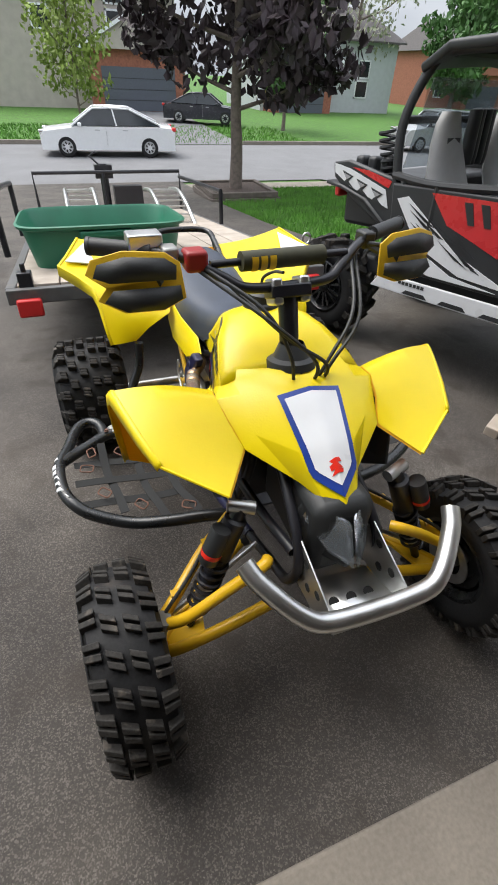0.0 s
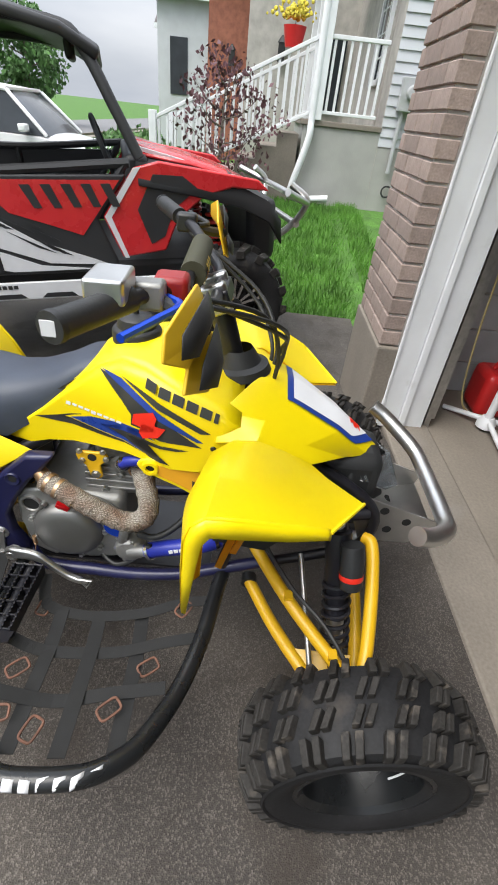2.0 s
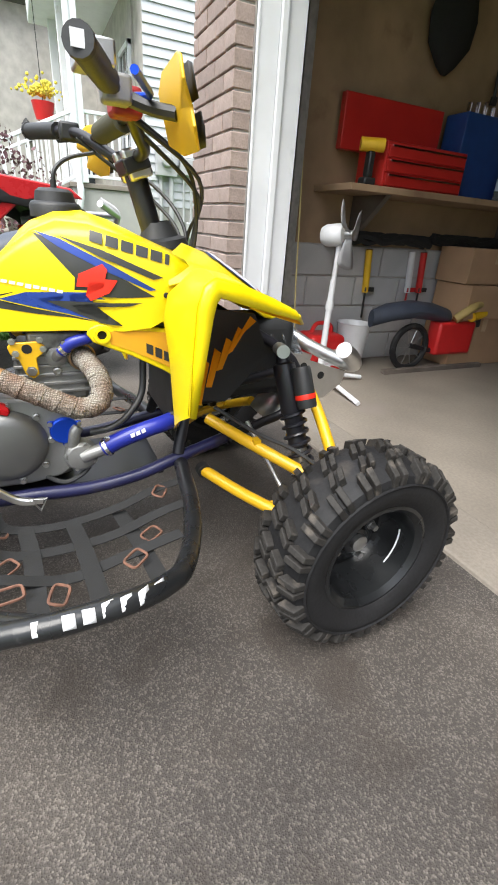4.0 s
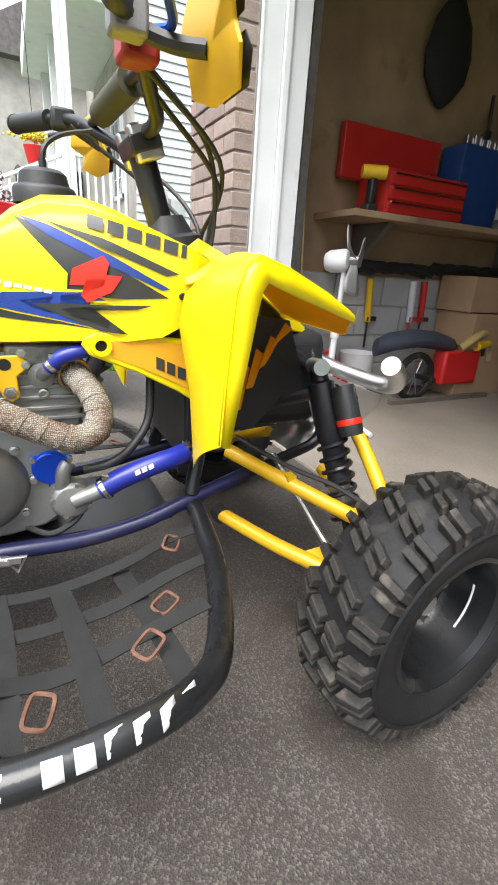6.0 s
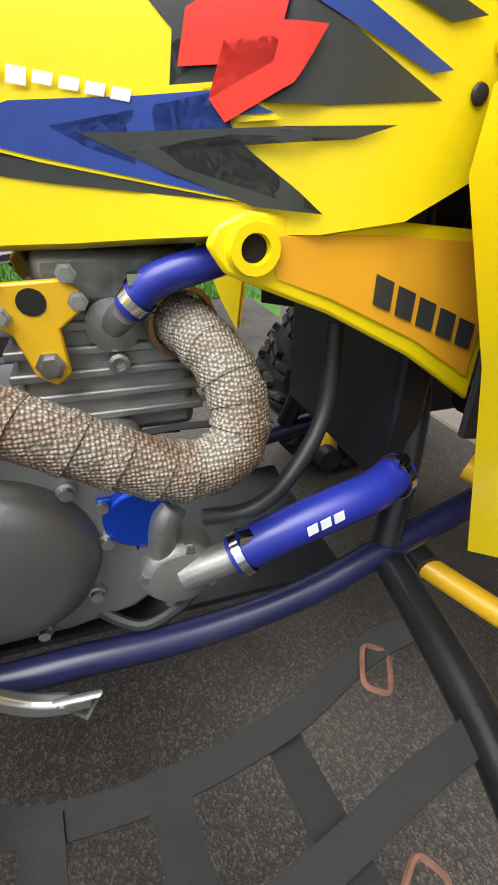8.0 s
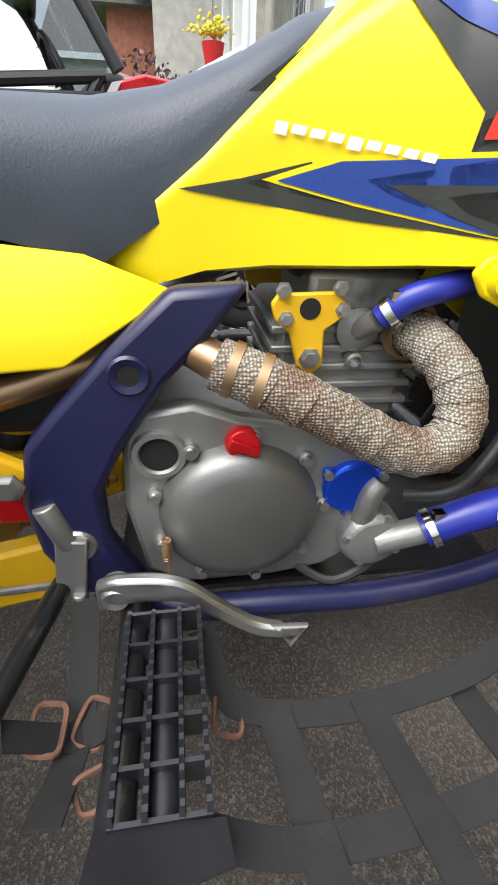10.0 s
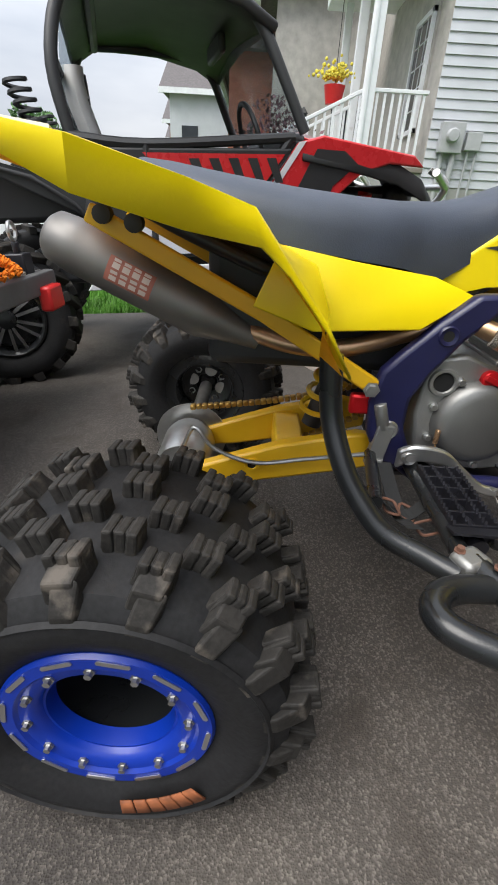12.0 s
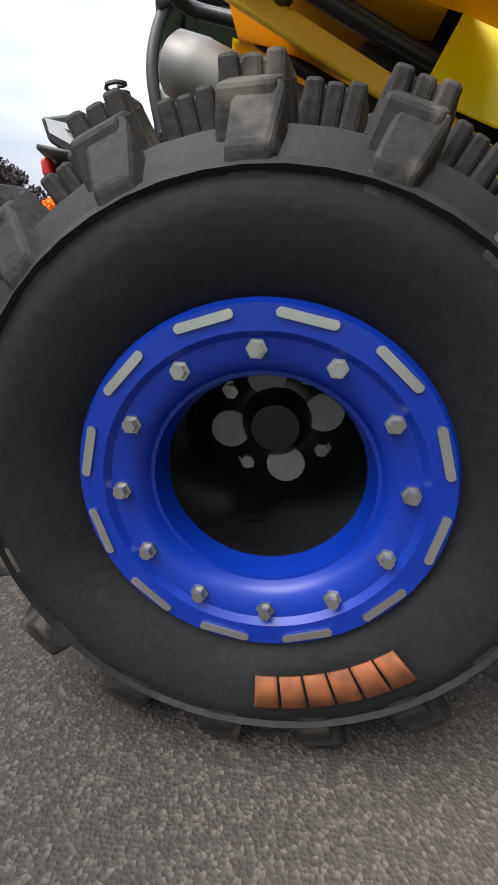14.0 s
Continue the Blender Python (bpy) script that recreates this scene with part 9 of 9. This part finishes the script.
for k in range(9):
    bm = nb()
    rod(bm, (1.27, -3.34 - 0.045 * k, 1.15), (1.27, -3.34 - 0.045 * k, 1.19), 0.015, 8)
    part("socket", bm, CHROME, ws_)
# things hung on the wall
hat = thing("hanging_bag", (1.56, -2.45, 1.95), "dark cloth bag hanging on the garage wall", "bag")
bm = nb()
rows = []
for z, w, d in ((2.32, 0.05, 0.02), (2.2, 0.14, 0.05), (2.05, 0.18, 0.06), (1.92, 0.16, 0.06), (1.82, 0.07, 0.04), (1.78, 0.02, 0.01)):
    rows.append([(1.55 + d * math.sin(t), -2.45 + w * math.cos(t), z) for t in np.linspace(0, 2 * math.pi, 14, endpoint=False)])
loft(bm, rows, close_u=True, cap=True)
part("bag", bm, STRAP, hat)
for k in range(9):
    y = -2.95 - 0.13 * k
    wr = thing("hanging_tool", (1.59, y, 1.75), "steel hand tool hanging on the garage wall", "tool", "tools on the wall")
    bm = nb()
    L_ = 0.22 + 0.05 * ((k * 5) % 3)
    tube(bm, [(1.59, y, 1.95), (1.585, y - 0.01, 1.95 - L_)], 0.012, 8, 1)
    box(bm, (1.585, y - 0.012, 1.95 - L_), (0.02, 0.05, 0.05))
    part("tool", bm, STEEL if k % 2 else BLACK_PLASTIC, wr, bevel=0.005)
for y, m_, m2 in ((-2.16, HANDGUARD, BLACK_PLASTIC), (-2.55, WHITE_PLASTIC, RED_PLASTIC), (-2.66, RED_PLASTIC, BLACK_PLASTIC)):
    cg = thing("caulking_gun", (1.58, y, 0.55), "hand tool tube hanging on the block wall", "hand tool")
    bm = nb()
    rod(bm, (1.575, y, 0.50), (1.57, y + 0.03, 0.78), 0.024, 10)
    part("tube", bm, m_, cg)
    bm = nb()
    rod(bm, (1.575, y - 0.003, 0.32), (1.575, y, 0.50), 0.008, 8)
    box(bm, (1.565, y - 0.02, 0.52), (0.025, 0.08, 0.03))
    part("grip", bm, m2, cg, bevel=0.004)
# dark clutter under the shelf
for k, (y0, y1, z0, z1, x0) in enumerate(((-2.6, -1.75, 0.80, 0.86, 1.45), (-3.5, -2.65, 0.82, 0.93, 1.40))):
    cl = thing("cable_bundle", (1.5, y0, z0), "dark bundle of straps along the ledge", "strap")
    for q in range(4):
        bm = nb()
        tube(bm, [(1.56 - 0.02 * q, y0 + (y1 - y0) * f, z0 + 0.02 + 0.05 * abs(math.sin(7 * f + q))) for f in np.linspace(0, 1, 9)], 0.025, 6, 2)
        part("strap", bm, STRAP, cl)
# cartons
for x, y, z, sx, sy, sz in ((1.42, -3.05, 0.60, 0.30, 0.52, 0.24), (1.40, -3.15, 0.36, 0.34, 0.66, 0.24), (1.38, -3.95, 0.0, 0.36, 0.75, 0.98), (1.42, -3.1, 0.0, 0.30, 0.6, 0.36)):
    cb = thing("cardboard_box", (x, y, z), "brown cardboard box stacked by the garage wall", "box", "cardboard boxes")
    bm = nb()
    slab(bm, x - sx / 2, x + sx / 2, y - sy / 2, y + sy / 2, z + 0.001, z + sz - 0.004)
    part("box", bm, CARD, cb, smooth=False, bevel=0.004)
    bm = nb()
    slab(bm, x - sx / 2 - 0.002, x + sx / 2, y - 0.025, y + 0.025, z + sz - 0.10, z + sz - 0.0035)
    part("tape", bm, mat("packing_tape", (0.46, 0.33, 0.2), 0.3), cb, smooth=False)
# jerrycan and bucket
jc = thing("fuel_can", (1.42, -1.72, 0), "red plastic fuel can with a black cap on the floor", "fuel can")
bm = nb()
slab(bm, 1.30, 1.52, -1.86, -1.58, 0.0, 0.26)
part("can", bm, RED_PLASTIC, jc, bevel=0.04, segs=3)
bm = nb()
tube(bm, [(1.41, -1.80, 0.25), (1.41, -1.78, 0.31), (1.41, -1.68, 0.32), (1.41, -1.64, 0.26)], 0.014, 8)
part("handle", bm, RED_PLASTIC, jc)
bm = nb()
slab(bm, 1.297, 1.30, -1.78, -1.68, 0.06, 0.17)
part("label", bm, WHITE_DECAL, jc, smooth=False)
bk = thing("waste_bucket", (1.46, -2.02, 0), "translucent white plastic bucket on the floor", "bucket")
bm = nb()
lathe(bm, [(0, 0.0), (0.085, 0.0), (0.115, 0.30), (0.12, 0.31), (0.11, 0.30), (0.08, 0.01), (0, 0.01)], (1.46, -2.02, 0.001), (0, 0, 1), 24)
part("bucket", bm, WHITE_PLASTIC, bk)
# small red motorbike stripped down, lying low by the wall
mb = thing("pocket_motorbike", (1.30, -2.9, 0), "small red stripped motorbike with wire wheels beside the wall", "motorbike")
for y, r in ((-2.42, 0.15), (-3.45, 0.17)):
    bm = nb()
    tube(bm, [(1.30, y + r * math.cos(t), r + r * math.sin(t) + 0.01) for t in np.linspace(0, 6.2832, 28)], 0.022, 8, 1)
    wl_ = part("wheel", bm, RUBBER, mb)
    bm = nb()
    for k in range(10):
        t = 2 * math.pi * k / 10
        rod(bm, (1.30, y, r + 0.01), (1.30, y + r * math.cos(t), r + 0.01 + r * math.sin(t)), 0.004, 5)
    part("spokes", bm, STEEL, wl_)
bm = nb()
slab(bm, 1.24, 1.36, -2.98, -2.62, 0.10, 0.34)
part("red_box", bm, RED_PLASTIC, mb, "dark red plastic crate-like fairing", bevel=0.02)
bm = nb()
rows = []
for y, z, w in ((-2.06, 0.36, 0.03), (-2.2, 0.40, 0.09), (-2.4, 0.42, 0.11), (-2.6, 0.40, 0.10), (-2.75, 0.36, 0.06)):
    rows.append([(1.34 + w * math.cos(t), y, z + 0.06 * math.sin(t)) for t in np.linspace(0, 2 * math.pi, 12, endpoint=False)])
loft(bm, rows, close_u=True, cap=True)
part("saddle", bm, SEAT, mb)
bm = nb()
tube(bm, [(1.30, -2.42, 0.17), (1.30, -2.7, 0.12), (1.30, -3.1, 0.14), (1.30, -3.35, 0.42), (1.30, -3.45, 0.18)], 0.018, 8)
tube(bm, [(1.12, -3.32, 0.46), (1.30, -3.35, 0.43), (1.46, -3.32, 0.46)], 0.011, 8)
part("frame", bm, BLACK_FRAME, mb)
bm = nb()
tube(bm, [(1.25, -2.75, 0.36), (1.22, -2.85, 0.44), (1.26, -2.98, 0.46), (1.32, -3.02, 0.38)], 0.03, 10)
part("hose", bm, mat("tan_hose", (0.45, 0.33, 0.12), 0.6), mb)
bm = nb()
slab(bm, 1.20, 1.24, -3.1, -2.15, 0.0, 0.03)
part("stand", bm, TREATED, mb, smooth=False)
dm = thing("yellow_drill", (1.26, -2.98, 0.35), "yellow and black power tool resting on the small motorbike", "drill")
bm = nb()
rod(bm, (1.24, -2.90, 0.375), (1.26, -3.04, 0.40), 0.035, 12)
part("motor", bm, HANDGUARD, dm)
bm = nb()
rod(bm, (1.26, -3.0, 0.40), (1.28, -3.03, 0.30), 0.02, 8)
part("grip", bm, BLACK_PLASTIC, dm)

# ---- bricks and blocks ----
def brick_mesh(name, sx, sy, sz, m, bev):
    bm = nb()
    box(bm, (0, 0, 0), (sx, sy, sz))
    bmesh.ops.bevel(bm, geom=bm.edges[:], offset=bev, segments=1, affect="EDGES")
    me = bpy.data.meshes.new(name)
    bm.to_mesh(me)
    bm.free()
    me.materials.append(m)
    return me


BH, BL, BW = 0.0745, 0.245, 0.09
mesh_long = brick_mesh("brick", BL - 0.010, BW, BH - 0.010, BRICK, 0.0035)
mesh_ret = brick_mesh("brick", 0.105, BW, BH - 0.010, BRICK, 0.0035)
for row_ in range(30):
    z = 0.44 + BH * (row_ + 0.5)
    odd = row_ % 2
    x = GX + (0.0 if not odd else -BL / 2)
    while x < 1.69:
        x0, x1 = max(x, GX), min(x + BL, 1.70)
        if x1 - x0 > 0.04:
            ob = new("brick", mesh_long if x1 - x0 > 0.2 else mesh_ret)
            ob.scale = ((x1 - x0 - 0.010) / ((BL - 0.010) if x1 - x0 > 0.2 else 0.105), 1, 1)
            ob.location = ((x0 + x1) / 2 - (0.0 if x0 > GX else 0.001), GY0 - BW / 2 + random.uniform(-0.002, 0.002), z)
            ob.rotation_euler = (0, 0, random.uniform(-0.006, 0.006))
            ob.parent = wall
        x += BL
mesh_block = brick_mesh("block", 0.02, 0.395, 0.19, BLOCK, 0.004)
for row_ in range(4):
    for k in range(12):
        ob = new("block", mesh_block)
        ob.location = (1.612, -1.47 - 0.405 * k - (0.2 if row_ % 2 else 0), 0.10 + 0.20 * row_)
        ob.parent = bw
